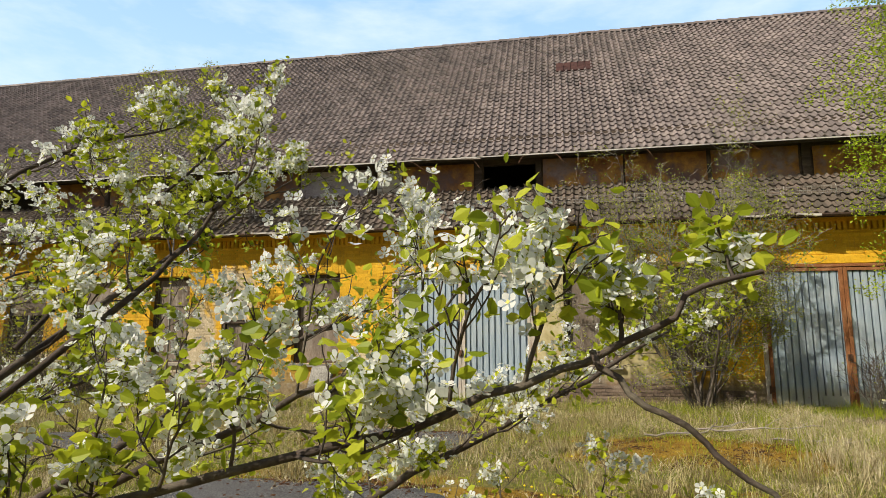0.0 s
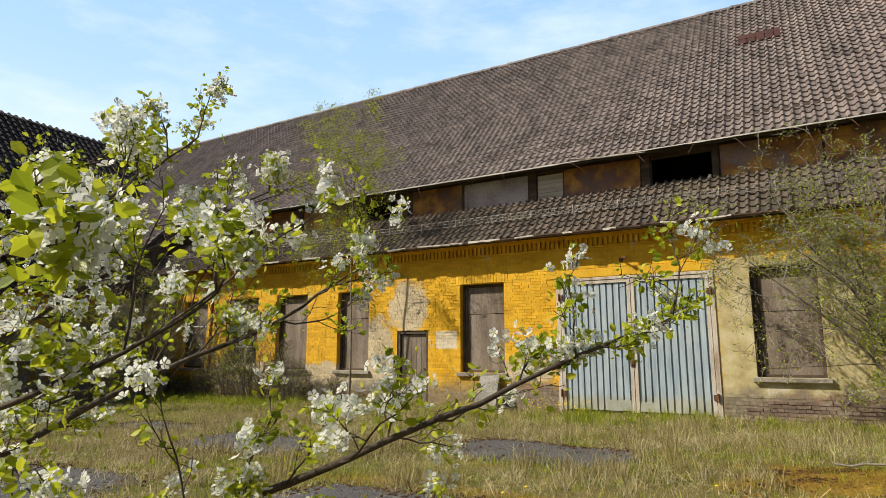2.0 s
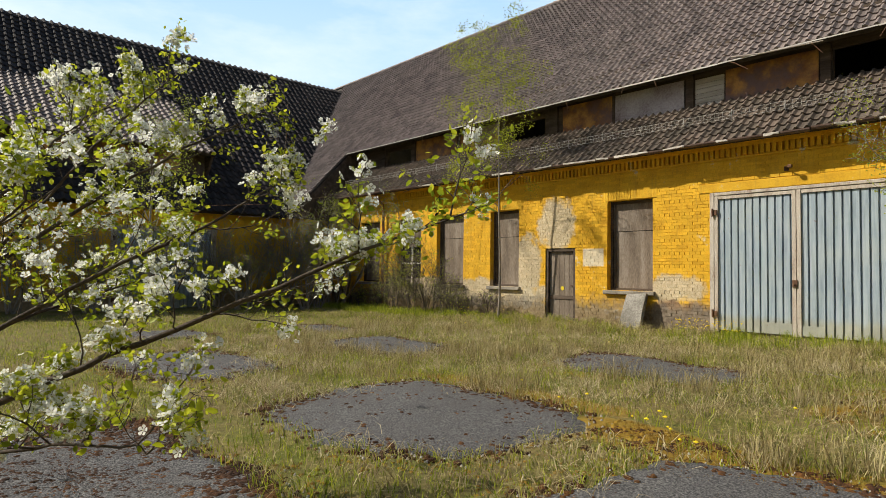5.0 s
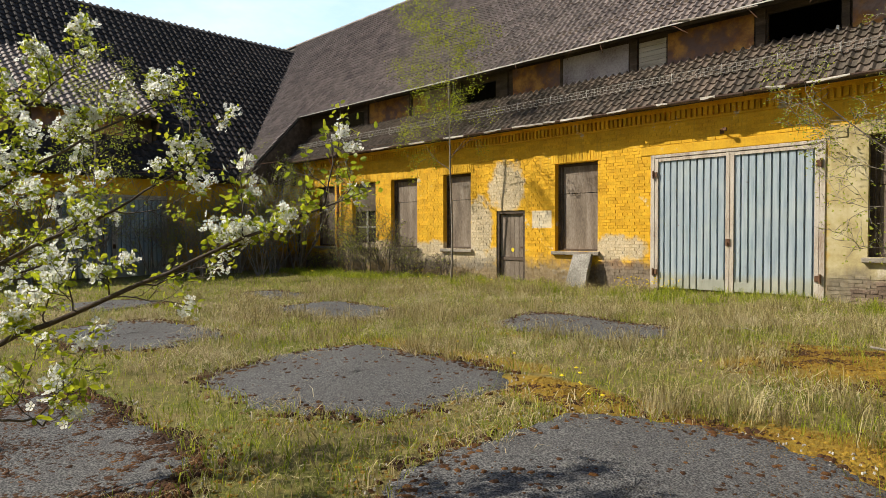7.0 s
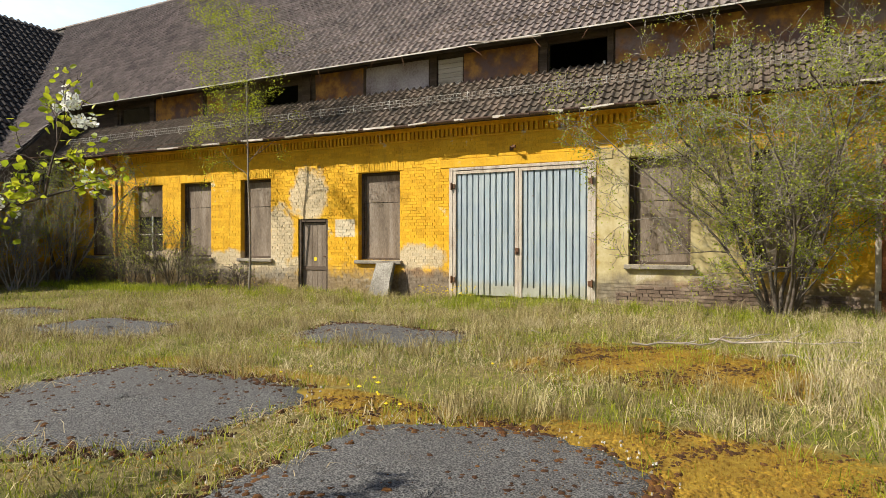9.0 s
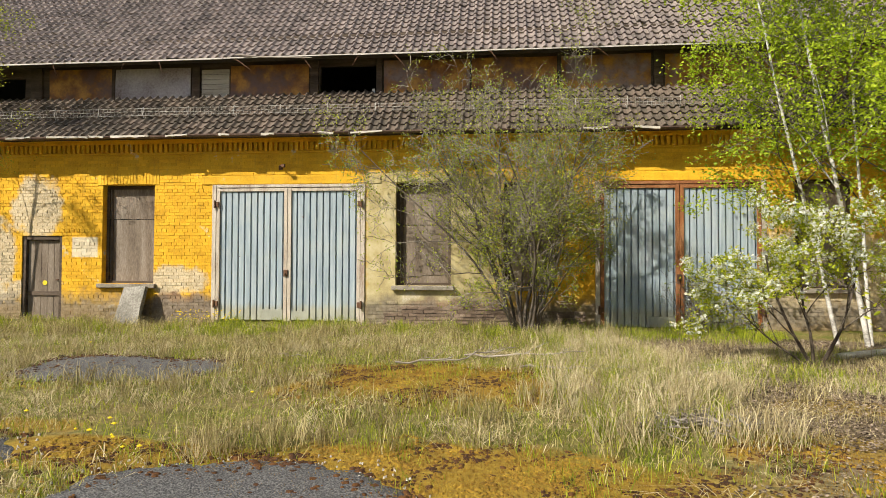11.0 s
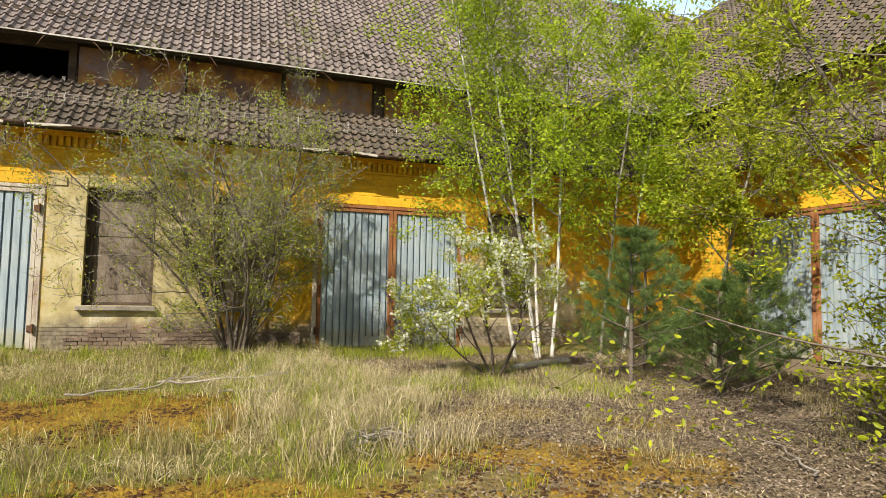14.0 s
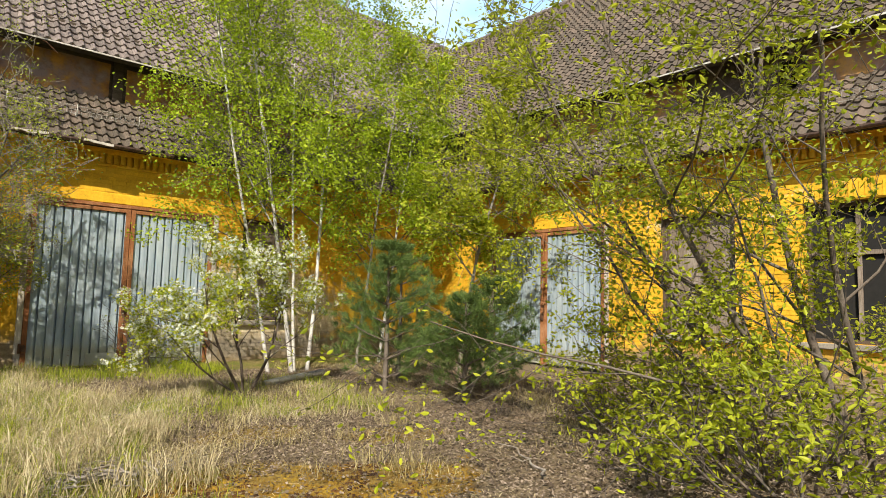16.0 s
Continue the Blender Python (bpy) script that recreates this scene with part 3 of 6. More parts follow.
r_holes = [(a, b, SILL_Z, W_TOP) for a, b in R_WIN] + [(*R_GATE, -0.4, 3.04)]
RIGHT = pose(16.6, 0, 0, 0, 0, -90)
wall_right = part("wall_east", pierced_wall(0.0, 24.0, -0.5, 4.15, 0.42, r_holes), M_WALL, None)
wall_right.matrix_world = RIGHT
tagged(wall_right, "sunlit yellow brick wall behind the trees", "wall", kind="structure")
LEFT = pose(-17.7, 0, 0, 0, 0, 90)
l_holes = [(-8.5, -5.0, -0.5, 2.6), (-13.5, -12.2, 0.8, 2.5)]
wall_left = part("wall_west", pierced_wall(-26.0, 0.0, -0.8, 3.25, 0.42, l_holes), M_WALL, None)
wall_left.matrix_world = LEFT
tagged(wall_left, "shaded yellow brick wall of the west wing", "wall", kind="structure")
# back walls added behind the rooms, near-black so that the inside stays dark
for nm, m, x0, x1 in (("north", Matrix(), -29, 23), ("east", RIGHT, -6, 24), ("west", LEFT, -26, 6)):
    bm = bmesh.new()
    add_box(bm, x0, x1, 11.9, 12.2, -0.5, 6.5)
    ob = part("blackout_wall_" + nm, bm, M_UNLIT_INSIDE, None)
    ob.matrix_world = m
    tagged(ob, "added near-black rear wall that keeps the inside dark", "wall", kind="structure")


# ---- roofs ----
SLOPE = (12.33 - 6.09) / (6.2 - 0.25)
L_RIDGE_X, L_RIDGE_Z, L_EAVE_X, L_EAVE_Z = -25.8, 11.45, -17.3, 3.25


def z_main(y):
    return 6.09 + SLOPE * (y - 0.25)


def z_left(x):
    return L_EAVE_Z + (L_EAVE_X - x) * (L_RIDGE_Z - L_EAVE_Z) / (L_EAVE_X - L_RIDGE_X)


def z_right(x):
    return 6.09 + SLOPE * (x - 16.85)


TILE_W, TILE_L = 0.2, 0.262


def tile_shape():
    """One pantile: a roll and a trough, with a thick front lip. u across, v up the slope, h out of the roof."""
    u = np.array([0.0, 0.16, 0.34, 0.55, 0.78, 1.0]) * TILE_W
    h = np.array([0.006, 0.050, 0.056, 0.010, 0.000, 0.004])
    front = np.stack([u, np.full(6, -0.02), h + 0.042], -1)
    back = np.stack([u, np.full(6, TILE_L + 0.03), h], -1)
    lip = np.stack([u, np.full(6, -0.02), h + 0.002], -1)
    v = np.concatenate([front, back, lip])
    j = np.arange(5)
    f = np.concatenate([np.stack([j, j + 1, j + 7, j + 6], -1), np.stack([j + 12, j + 13, j + 1, j], -1)])
    return v, f


TILE_V, TILE_F = tile_shape()


def slope_frame(origin, along, up):
    along, up = Vector(along).normalized(), Vector(up).normalized()
    nrm = along.cross(up).normalized()
    m = Matrix((along, up, nrm)).transposed().to_4x4()
    m.translation = origin
    return m


def tile_field(name, origin, along, up, width, length, keep, mat, parent, label="weathered clay pantiles", sag=0.0, k=1.0):
    """A whole slope of pantiles in one mesh; keep tells which places to cover."""
    m = np.array(slope_frame(origin, along, up))
    tw, tl = TILE_W * k, TILE_L * k
    cols, rows = int(width / tw), int(math.ceil(length / tl))
    c, r = np.meshgrid(np.arange(cols), np.arange(rows), indexing="ij")
    u, v = c.ravel() * tw, r.ravel() * tl
    mid = np.stack([u + tw / 2, v + tl / 2, 0 * u, 1 + 0 * u], -1) @ m.T
    ok = keep(mid[:, 0], mid[:, 1], mid[:, 2])
    u, v = u[ok], v[ok]
    n = len(u)
    base = TILE_V[None] * np.array([k, k, k]) + np.stack([u, v, 0 * u], -1)[:, None]
    base[:, :, 1] += rng.normal(0, 0.006, n)[:, None]
    base[:, :, 0] += rng.normal(0, 0.003, n)[:, None]
    base[:, :, 2] += rng.uniform(0, 0.006, n)[:, None] + (rng.random(n) < 0.012)[:, None] * 0.02
    if sag:
        base[:, :, 2] += sag * np.sin(base[:, :, 0] * 0.55) * np.sin(np.pi * np.clip(base[:, :, 1] / length, 0, 1))
    w = np.concatenate([base, np.ones((n, len(TILE_V), 1))], -1) @ m.T
    f = TILE_F[None] + len(TILE_V) * np.arange(n)[:, None, None]
    ob = put(name, fast_mesh(name, w[:, :, :3], f.reshape(-1, 4)), mat, parent, label)
    ob["kind"] = "stuff"
    return ob


def deck(name, pts, label, mat=M_DECK, thick=0.09):
    """A roof slab from its upper outline."""
    bm = bmesh.new()
    nrm = (Vector(pts[1]) - Vector(pts[0])).cross(Vector(pts[2]) - Vector(pts[0])).normalized()
    if nrm.z < 0:
        nrm = -nrm
    top = [bm.verts.new(p) for p in pts]
    low = [bm.verts.new(Vector(p) - nrm * thick) for p in pts]
    bm.faces.new(top)
    bm.faces.new(low[::-1])
    for i in range(len(pts)):
        j = (i + 1) % len(pts)
        bm.faces.new([top[i], low[i], low[j], top[j]])
    ob = part(name, bm, mat, None)
    return tagged(ob, label, "roof", kind="structure")


RY, RZ = 6.2, 12.33
SL = math.hypot(RY - 0.25, RZ - 6.09)
d = 0.03
roof_main = deck("roof_north", [(-17.15, 0.25, 6.09 - d), (16.85, 0.25, 6.09 - d), (22.8, RY, RZ - d), (-29, RY, RZ - d), (-25.2, 5.7, z_main(5.7) - d), (-17.15, -2.4, z_main(-2.4) - d)], "long steep roof with brown clay pantiles")
roof_main_back = deck("roof_north_back", [(-29, RY, RZ - d), (22.8, RY, RZ - d), (22.8, 12.2, 6.0), (-29, 12.2, 6.0)], "far slope of the long roof")
up_m = (0, RY - 0.25, RZ - 6.09)
tile_field("roof_tile_field", (-29, 0.25 - 0.04, 6.09 - 0.043), (1, 0, 0), up_m, 52.0, SL, lambda x, y, z: ((x > -17.15) | (z > z_left(x) - 0.1)) & ((x < 16.8) | (z > z_right(x) - 0.1)) & ~((x > 2.6) & (x < 3.7) & (z > 9.95) & (z < 10.5)),
           M_TILE, roof_main, "weathered brown clay pantiles", 0.025)
dy = 2.65
tile_field("roof_tile_field", (-25.0, 0.25 - dy, z_main(0.25 - dy)), (1, 0, 0), up_m, 7.8, SL * dy / (RY - 0.25), lambda x, y, z: (x < -17.15) & (z > z_left(x) - 0.1), M_TILE, roof_main)
# patch of darker tiles that replaced a skylight
pm = slope_frame((2.55, 3.86, z_main(3.86) + 0.03), (1, 0, 0), up_m)
lo, hi = [], []
for i in range(5):
    for k in range(2):
        lo.append((i * 0.23, k * 0.34, 0))
        hi.append((i * 0.23 + 0.215, k * 0.34 + 0.325, 0.035))
patch = put("skylight_patch", boxes_mesh("skylight_patch", lo, hi, 0.004), M_TILE_DARK, roof_main, "patch of dark red flat tiles")
patch.matrix_basis = pm
deck("valley_cheek", [(-17.2, -2.35, 3.2), (-17.2, 0.85, 6.6), (-17.2, 0.85, 4.0), (-17.2, 0.0, 3.2)], "boarded cheek under the valley", M_BOARD_DARK)


# ridge caps
def ridge_caps(a, b, mat, parent):
    a, b = Vector(a), Vector(b)
    n = int((b - a).length / 0.36)
    ang = np.linspace(0, np.pi, 7)
    axis = (b - a).normalized()
    side = Vector((-axis.y, axis.x, 0))
    vs, fs = [], []
    for i in range(n):
        for k, rr in ((0, 0.13), (1, 0.115)):
            c = a + axis * (i + k * 1.08) * 0.36 + Vector((0, 0, float(rng.normal(0, 0.006)) - 0.02))
            for t in ang:
                vs.append(c + side * (math.cos(t) * rr) + Vector((0, 0, math.sin(t) * rr)))
        o = i * 14
        fs += [(o + j, o + j + 1, o + j + 8, o + j + 7) for j in range(6)]
    ob = put("ridge_tile_row", fast_mesh("ridge_tile_row", np.array([tuple(v) for v in vs]), np.array(fs)), mat, parent, "rounded ridge tiles")
    ob["kind"] = "stuff"


ridge_caps((-29, RY, RZ), (22.8, RY, RZ), M_TILE, roof_main)
# east wing
roof_right = deck("roof_east", [(16.85, 0.25, 6.06), (22.8, RY, RZ - d), (22.8, -25, RZ - d), (16.85, -25, 6.06)], "steep pantile roof of the east wing")
tile_field("roof_tile_field", (16.85 - 0.04, 6.3, 6.09 - 0.043), (0, -1, 0), (RY - 0.25, 0, RZ - 6.09), 31, SL, lambda x, y, z: (y < 0.2) | (z > z_main(y) - 0.1), M_TILE_SKIRT, roof_right, "sunlit clay pantiles")
ridge_caps((22.8, RY, RZ), (22.8, -25, RZ), M_TILE, roof_right)
deck("roof_east_back", [(22.8, RY, RZ - d), (29, RY, 6.0), (29, -25, 6.0), (22.8, -25, RZ - d)], "far slope of the east roof")
# west wing, with a raised strip over its middle
up_l = (L_RIDGE_X - L_EAVE_X, 0, L_RIDGE_Z - L_EAVE_Z)
LL = math.hypot(up_l[0], up_l[2])
roof_left = deck("roof_west", [(L_EAVE_X, -2.4, L_EAVE_Z - d), (L_RIDGE_X, 5.7, L_RIDGE_Z - d), (L_RIDGE_X, -26, L_RIDGE_Z - d), (L_EAVE_X, -26, L_EAVE_Z - d)], "dark shaded pantile roof of the west wing")
tile_field("roof_tile_field", (L_EAVE_X + 0.04, -26, L_EAVE_Z - 0.043), (0, 1, 0), up_l, 32.2, LL, lambda x, y, z: z > z_main(y) - 0.1, M_TILE_LEFT, roof_left, "dark pantiles with the shade in their colour", k=1.45)
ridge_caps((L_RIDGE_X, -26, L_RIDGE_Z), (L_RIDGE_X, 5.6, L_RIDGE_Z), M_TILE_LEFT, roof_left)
deck("roof_west_back", [(L_RIDGE_X, 5.7, L_RIDGE_Z - d), (L_RIDGE_X, -26, L_RIDGE_Z - d), (-34, -26, 3.5), (-34, 5.7, 3.5)], "far slope of the west roof")
DX, DZ, DEND = -18.0, 5.45, -5.0
drise = 0.62
dm_top_x = -23.2
dm = deck("dormer_roof", [(DX, DEND, DZ - d), (dm_top_x, DEND, DZ + (DX - dm_top_x) * drise - d), (dm_top_x, -24, DZ + (DX - dm_top_x) * drise - d), (DX, -24, DZ - d)], "long low dormer roof with worn pantiles")
tile_field("roof_tile_field", (DX + 0.05, -24, DZ - 0.03), (0, 1, 0), (dm_top_x - DX, 0, (DX - dm_top_x) * drise), 24 + DEND + 0.05, math.hypot(DX - dm_top_x, (DX - dm_top_x) * drise), lambda x, y, z: z > z_left(x) - 0.05, M_TILE, dm, k=1.3)
bm = bmesh.new()
add_box(bm, -18.75, -18.62, -24, DEND - 0.15, 4.2, 5.7)
for yy in np.arange(-23, DEND - 0.6, 1.7):
    add_box(bm, -18.62, -18.54, yy, yy + 0.14, 4.4, 5.6)
dw = part("dormer_wall", bm, M_BOARD_DARK, None)
tagged(dw, "dark boarded front of the long dormer", "wall", kind="structure")
bm = bmesh.new()
for yy in (-10.6, -8.9, -7.2):
    add_box(bm, -18.61, -18.57, yy, yy + 1.1, 4.75, 5.5)
tagged(part("dormer_shutters", bm, M_RUST, None), "row of rusty shutters in the dormer", "shutter", kind="structure")
# gable cheeks between dormer and roof
deck("dormer_cheek", [(DX - 0.1, DEND - 0.1, DZ - 0.05), (dm_top_x, DEND - 0.1, DZ + (DX - dm_top_x) * drise - 0.1), (-18.75, DEND - 0.1, 4.5)], "boarded dormer cheek", M_BOARD_DARK)

# skirt roofs in front of the clerestory
SK0, SK1, SZ0, SZ1 = -0.45, 0.75, 4.13, 5.27
SKL = math.hypot(SK1 - SK0, SZ1 - SZ0)


def skirt(m, x0, x1, name, label):
    ob = deck(name, [(x0, SK0, SZ0 - d), (x1, SK0, SZ0 - d), (x1, SK1 + 0.05, SZ1 - d + 0.05), (x0, SK1 + 0.05, SZ1 - d + 0.05)], label)
    ob.matrix_world = m
    return ob


skirt_main = skirt(Matrix(), -17.2, 17.3, "skirt_roof_north", "narrow mossy pantile roof over the ground floor")
skirt_right = skirt(RIGHT, -0.7, 24, "skirt_roof_east", "narrow pantile roof over the east wall")
SK_UP = (0, SK1 - SK0, SZ1 - SZ0)
NEAR0, NEAR1 = -2.1, 6.2
tile_field("roof_tile_field", (-17.2, SK0 - 0.05, SZ0 - 0.045), (1, 0, 0), SK_UP, 34.5, SKL, lambda x, y, z: ~((x > NEAR0) & (x < NEAR1)), M_TILE_SKIRT, skirt_main, "old mossy pantiles")
tile_field("roof_tile_field", (-0.7, SK0 - 0.05, SZ0 - 0.045), (1, 0, 0), SK_UP, 24.6, SKL, lambda x, y, z: x > -99, M_TILE_SKIRT, skirt_right, "old mossy pantiles")


# ---- clerestory ----
CL_Y, CL_Z0, CL_Z1 = 0.78, 4.9, 6.75
CL_HOLES = [(0.55, 1.92, 5.28, 5.98), (-8.4, -7.1, 5.28, 5.9), (-15.05, -13.55, 5.28, 5.9)]
cl = part("clerestory_wall", pierced_wall(-17.2, 17.45, CL_Z0, CL_Z1, 0.1, CL_HOLES), M_BOARD_DARK, None)
cl.matrix_world = pose(0, CL_Y, 0)
tagged(cl, "dark timber clerestory strip with open bays", "wall", kind="structure")
clr = part("clerestory_wall_east", pierced_wall(-0.85, 24, CL_Z0, CL_Z1, 0.1, [(9.0, 10.4, 5.3, 5.95)]), M_BOARD_DARK, None)
clr.matrix_world = RIGHT @ pose(0, CL_Y, 0)
tagged(clr, "dark timber clerestory strip of the east wing", "wall", kind="structure")


def sheet_panel(x0, x1, z0, z1, mat, label, m=Matrix(), tilt=0.0):
    """A buckled sheet metal panel nailed over a bay."""
    nx, nz = 10, 5
    u, v = np.meshgrid(np.linspace(0, 1, nx), np.linspace(0, 1, nz), indexing="ij")
    ph = rng.uniform(0, 6, 3)
    yb = 0.012 * np.sin(u * 5 + ph[0]) * np.sin(v * 3 + ph[1]) + 0.006 * np.sin(u * 11 + ph[2])
    fr = np.stack([x0 + u * (x1 - x0), -0.03 + yb, z0 + v * (z1 - z0) + tilt * u], -1).reshape(-1, 3)
    bk = fr + np.array([0, 0.012, 0])
    i, j = np.meshgrid(np.arange(nx - 1), np.arange(nz - 1), indexing="ij")
    f = np.stack([i * nz + j, (i + 1) * nz + j, (i + 1) * nz + j + 1, i * nz + j + 1], -1).reshape(-1, 4)
    n = nx * nz
    loop = [k * nz for k in range(nx)] + [(nx - 1) * nz + k for k in range(1, nz)] + [k * nz + nz - 1 for k in range(nx - 2, -1, -1)] + [k for k in range(nz - 2, 0, -1)]
    e = np.array([(loop[k], loop[k - 1], loop[k - 1] + n, loop[k] + n) for k in range(len(loop))])
    ob = put("sheet_panel", fast_mesh("sheet_panel", np.concatenate([fr, bk]), np.concatenate([f, f[:, ::-1] + n, e])), mat)
    ob.matrix_world = m @ pose(0, CL_Y - 0.005, 0)
    return tagged(ob, label, "metal panel", "panels of the clerestory")


PANELS = [(-4.68, -2.70, M_SHEET_PALE, "pale grey peeling sheet metal panel"), (-6.42, -4.72, M_RUST, "orange and brown rusted sheet metal panel"),
          (-1.68, 0.28, M_RUST, "orange and brown rusted sheet metal panel"), (2.12, 4.15, M_RUST2, "violet brown rusted sheet metal panel"),
          (4.2, 6.2, M_RUST, "orange and brown rusted sheet metal panel"), (6.24, 8.28, M_RUST2, "violet brown rusted sheet metal panel"),
          (8.6, 10.7, M_RUST2, "violet brown rusted sheet metal panel"), (10.75, 12.8, M_RUST, "orange and brown rusted sheet metal panel"), (12.85, 14.9, M_RUST2, "violet brown rusted sheet metal panel"),
          (-10.8, -9.0, M_RUST2, "violet brown rusted sheet metal panel"), (-13.2, -11.0, M_RUST, "orange and brown rusted sheet metal panel")]
for a, b, mt, lb in PANELS:
    sheet_panel(a, b, 5.22, 6.06 + float(rng.uniform(-0.05, 0.05)), mt, lb, tilt=float(rng.uniform(-0.02, 0.02)))
for k in range(9):
    if k != 3:
        sheet_panel(0.9 + k * 2.15, 2.95 + k * 2.15, 5.22, 6.05, (M_RUST2, M_RUST)[k % 2], "violet brown rusted sheet metal panel", RIGHT)
# whitewashed plank bay
pb = thing("plank_panel", pose(-2.06, CL_Y - 0.03, 5.25), "whitewashed horizontal plank panel in the clerestory", "plank panel")
for k in range(6):
    part("plank", box_bm(-0.35, 0.35, -0.012, 0.014, k * 0.122, k * 0.122 + 0.114, 0.004), M_PLANK_WHITE, pb)


def timber_post(x, w, m=Matrix()):
    ob = part("clerestory_post", box_bm(-w / 2, w / 2, -0.07, 0.02, 0, 0.98, 0.008), M_BOARD_DARK, None)
    ob.matrix_world = m @ pose(x, CL_Y, 5.15)
    return tagged(ob, "dark weathered timber post between the panels", "post", "posts of the clerestory")


for x, w in ((-2.55, 0.2), (0.42, 0.2), (2.01, 0.14), (8.44, 0.2), (-6.75, 0.3), (-8.6, 0.2), (-13.38, 0.2), (-15.25, 0.2), (-10.9, 0.12), (6.22, 0.1), (-4.7, 0.08)):
    timber_post(x, w)
for x in (0.8, 5.15, 7.35, 9.45, 13.7):
    timber_post(x, 0.16, RIGHT)
bm = box_bm(0.5, 1.97, -0.06, 0.06, 5.22, 5.285, 0.006)
o = part("bay_sill", bm, M_ZINC, None)
o.matrix_world = pose(0, CL_Y, 0)
tagged(o, "pale metal sill of the open clerestory bay", "sill")
# white chip put in for the spot of light showing through the bay
o = part("paper_scrap", box_bm(1.84, 1.9, -0.07, -0.06, 5.30, 5.40, 0.002), M_WHITE, None)
o.matrix_world = pose(0, CL_Y, 0)
tagged(o, "small white chip standing for light through the bay", "scrap")
# pale strip along the upper eave, with a bent gutter remnant
for m, a, b in ((Matrix(), -17.1, 16.6), (RIGHT, 0.2, 24)):
    bm = bmesh.new()
    x = a
    while x < b:
        L = min(3.1, b - x)
        add_box(bm, x, x + L - 0.01, 0.14, 0.16, 6.022 + float(rng.uniform(-0.008, 0.008)), 6.052, 0, None)
        x += L
    o = part("eave_strip", bm, M_EDGE, None)
    o.matrix_world = m
    tagged(o, "pale sheet metal strip along the upper eave", "eave", kind="structure")


def bent_hook(x, dx, dz, m=Matrix()):
    """A loose gutter iron hanging from the eave."""
    pts = [(0, 0, 0), (dx * 0.4, -0.06, -dz * 0.3), (dx, -0.03, -dz)]
    o = put("gutter_iron", tube_mesh("gutter_iron", [(pts, [0.012, 0.011, 0.009])], 6), M_IRON)
    o.matrix_world = m @ pose(x, 0.2, 6.05)
    return tagged(o, "bent rusty gutter iron hanging from the eave", "gutter iron", "loose gutter irons")


for x, dx, dz in ((-5.9, 0.12, 0.3), (-4.0, -0.15, 0.25), (-3.2, 0.1, 0.28), (-1.4, 0.45, 0.28), (0.25, 0.28, 0.3), (1.7, -0.2, 0.25), (2.4, 0.3, 0.3), (4.6, 0.2, 0.22), (6.9, 0.35, 0.22), (-9.5, 0.2, 0.3), (-12.2, 0.1, 0.3)):
    bent_hook(x, dx, dz)
o = put("loose_batten", tube_mesh("loose_batten", [([(-1.3, 0.16, 6.12), (-0.6, 0.05, 6.0), (0.55, 0.12, 5.98)], [0.02, 0.02, 0.015])], 5), M_STICK)
tagged(o, "loose grey batten hanging along the eave", "batten")

# ---- cornice, gutter, snow guard ----
def cornice(m, a, b, name):
    bm = bmesh.new()
    add_box(bm, a, b, -0.09, 0.0, 4.0, 4.14, 0.0)
    add_box(bm, a, b, -0.16, 0.0, 4.08, 4.145, 0.0)
    add_box(bm, a, b, -0.045, 0.0, 3.76, 3.8, 0.0)
    add_box(bm, a, b, SK0 + 0.06, 0.0, 4.10, 4.125, 0.0)
    o = part(name, bm, M_WALL, None)
    o.matrix_world = m
    return tagged(o, "corbelled yellow brick cornice under the eave", "cornice", kind="structure")


cor_n = cornice(Matrix(), -17.7, 16.5, "cornice_north")
cor_e = cornice(RIGHT, 0.2, 24, "cornice_east")
DENT = boxes_mesh("dentil", [(-0.035, -0.085, 3.82), (-0.035, -0.04, 3.8)], [(0.035, 0.0, 4.0), (0.035, 0.0, 3.84)])
DENT.materials.append(M_WALL)
for k in range(285):
    o = new("dentil", DENT)
    o.parent = cor_n
    o.location = (-17.6 + k * 0.12, 0, float(rng.normal(0, 0.003)))
n = int(23 / 0.12)
dl = np.stack([0.3 + np.arange(n) * 0.12, np.full(n, -0.085), np.full(n, 3.81)], -1)
o = put("dentil_row", boxes_mesh("dentil_row", dl, dl + np.array([0.07, 0.085, 0.19])), M_WALL, cor_e)


def gutter(m, a, b, gap=()):
    """A half-round gutter in lengths, sagging and partly gone."""
    x = a
    while x < b:
        L = min(2.9, b - x)
        if not any(g0 < x + L / 2 < g1 for g0, g1 in gap):
            ang = np.linspace(np.pi, 2 * np.pi, 8)
            sg = float(rng.uniform(-0.03, 0.01))
            vs = []
            for t in (0, 0.5, 1):
                for rr in (0.065, 0.058):
                    vs.append(np.stack([np.full(8, x + L * t), SK0 - 0.06 + rr * np.cos(ang), 4.115 + sg * t + rr * np.sin(ang)], -1))
            v = np.concatenate(vs)
            fs = []
            for s in range(2):
                o1 = s * 16
                for j in range(7):
                    fs.append((o1 + j, o1 + j + 1, o1 + 17 + j, o1 + 16 + j))
                    fs.append((o1 + 8 + j, o1 + 24 + j, o1 + 25 + j, o1 + 9 + j))
                fs.append((o1, o1 + 16, o1 + 24, o1 + 8))
                fs.append((o1 + 7, o1 + 15, o1 + 31, o1 + 23))
            ob = put("gutter_length", fast_mesh("gutter_length", v, np.array(fs)), M_GUTTER)
            ob.matrix_world = m
            tagged(ob, "corroded half-round gutter length under the tiles", "gutter", "gutter lengths")
        x += L + 0.02


gutter(Matrix(), -17.0, 16.0, ((9.5, 11.5),))
gutter(RIGHT, 0.5, 24, ((5, 8),))


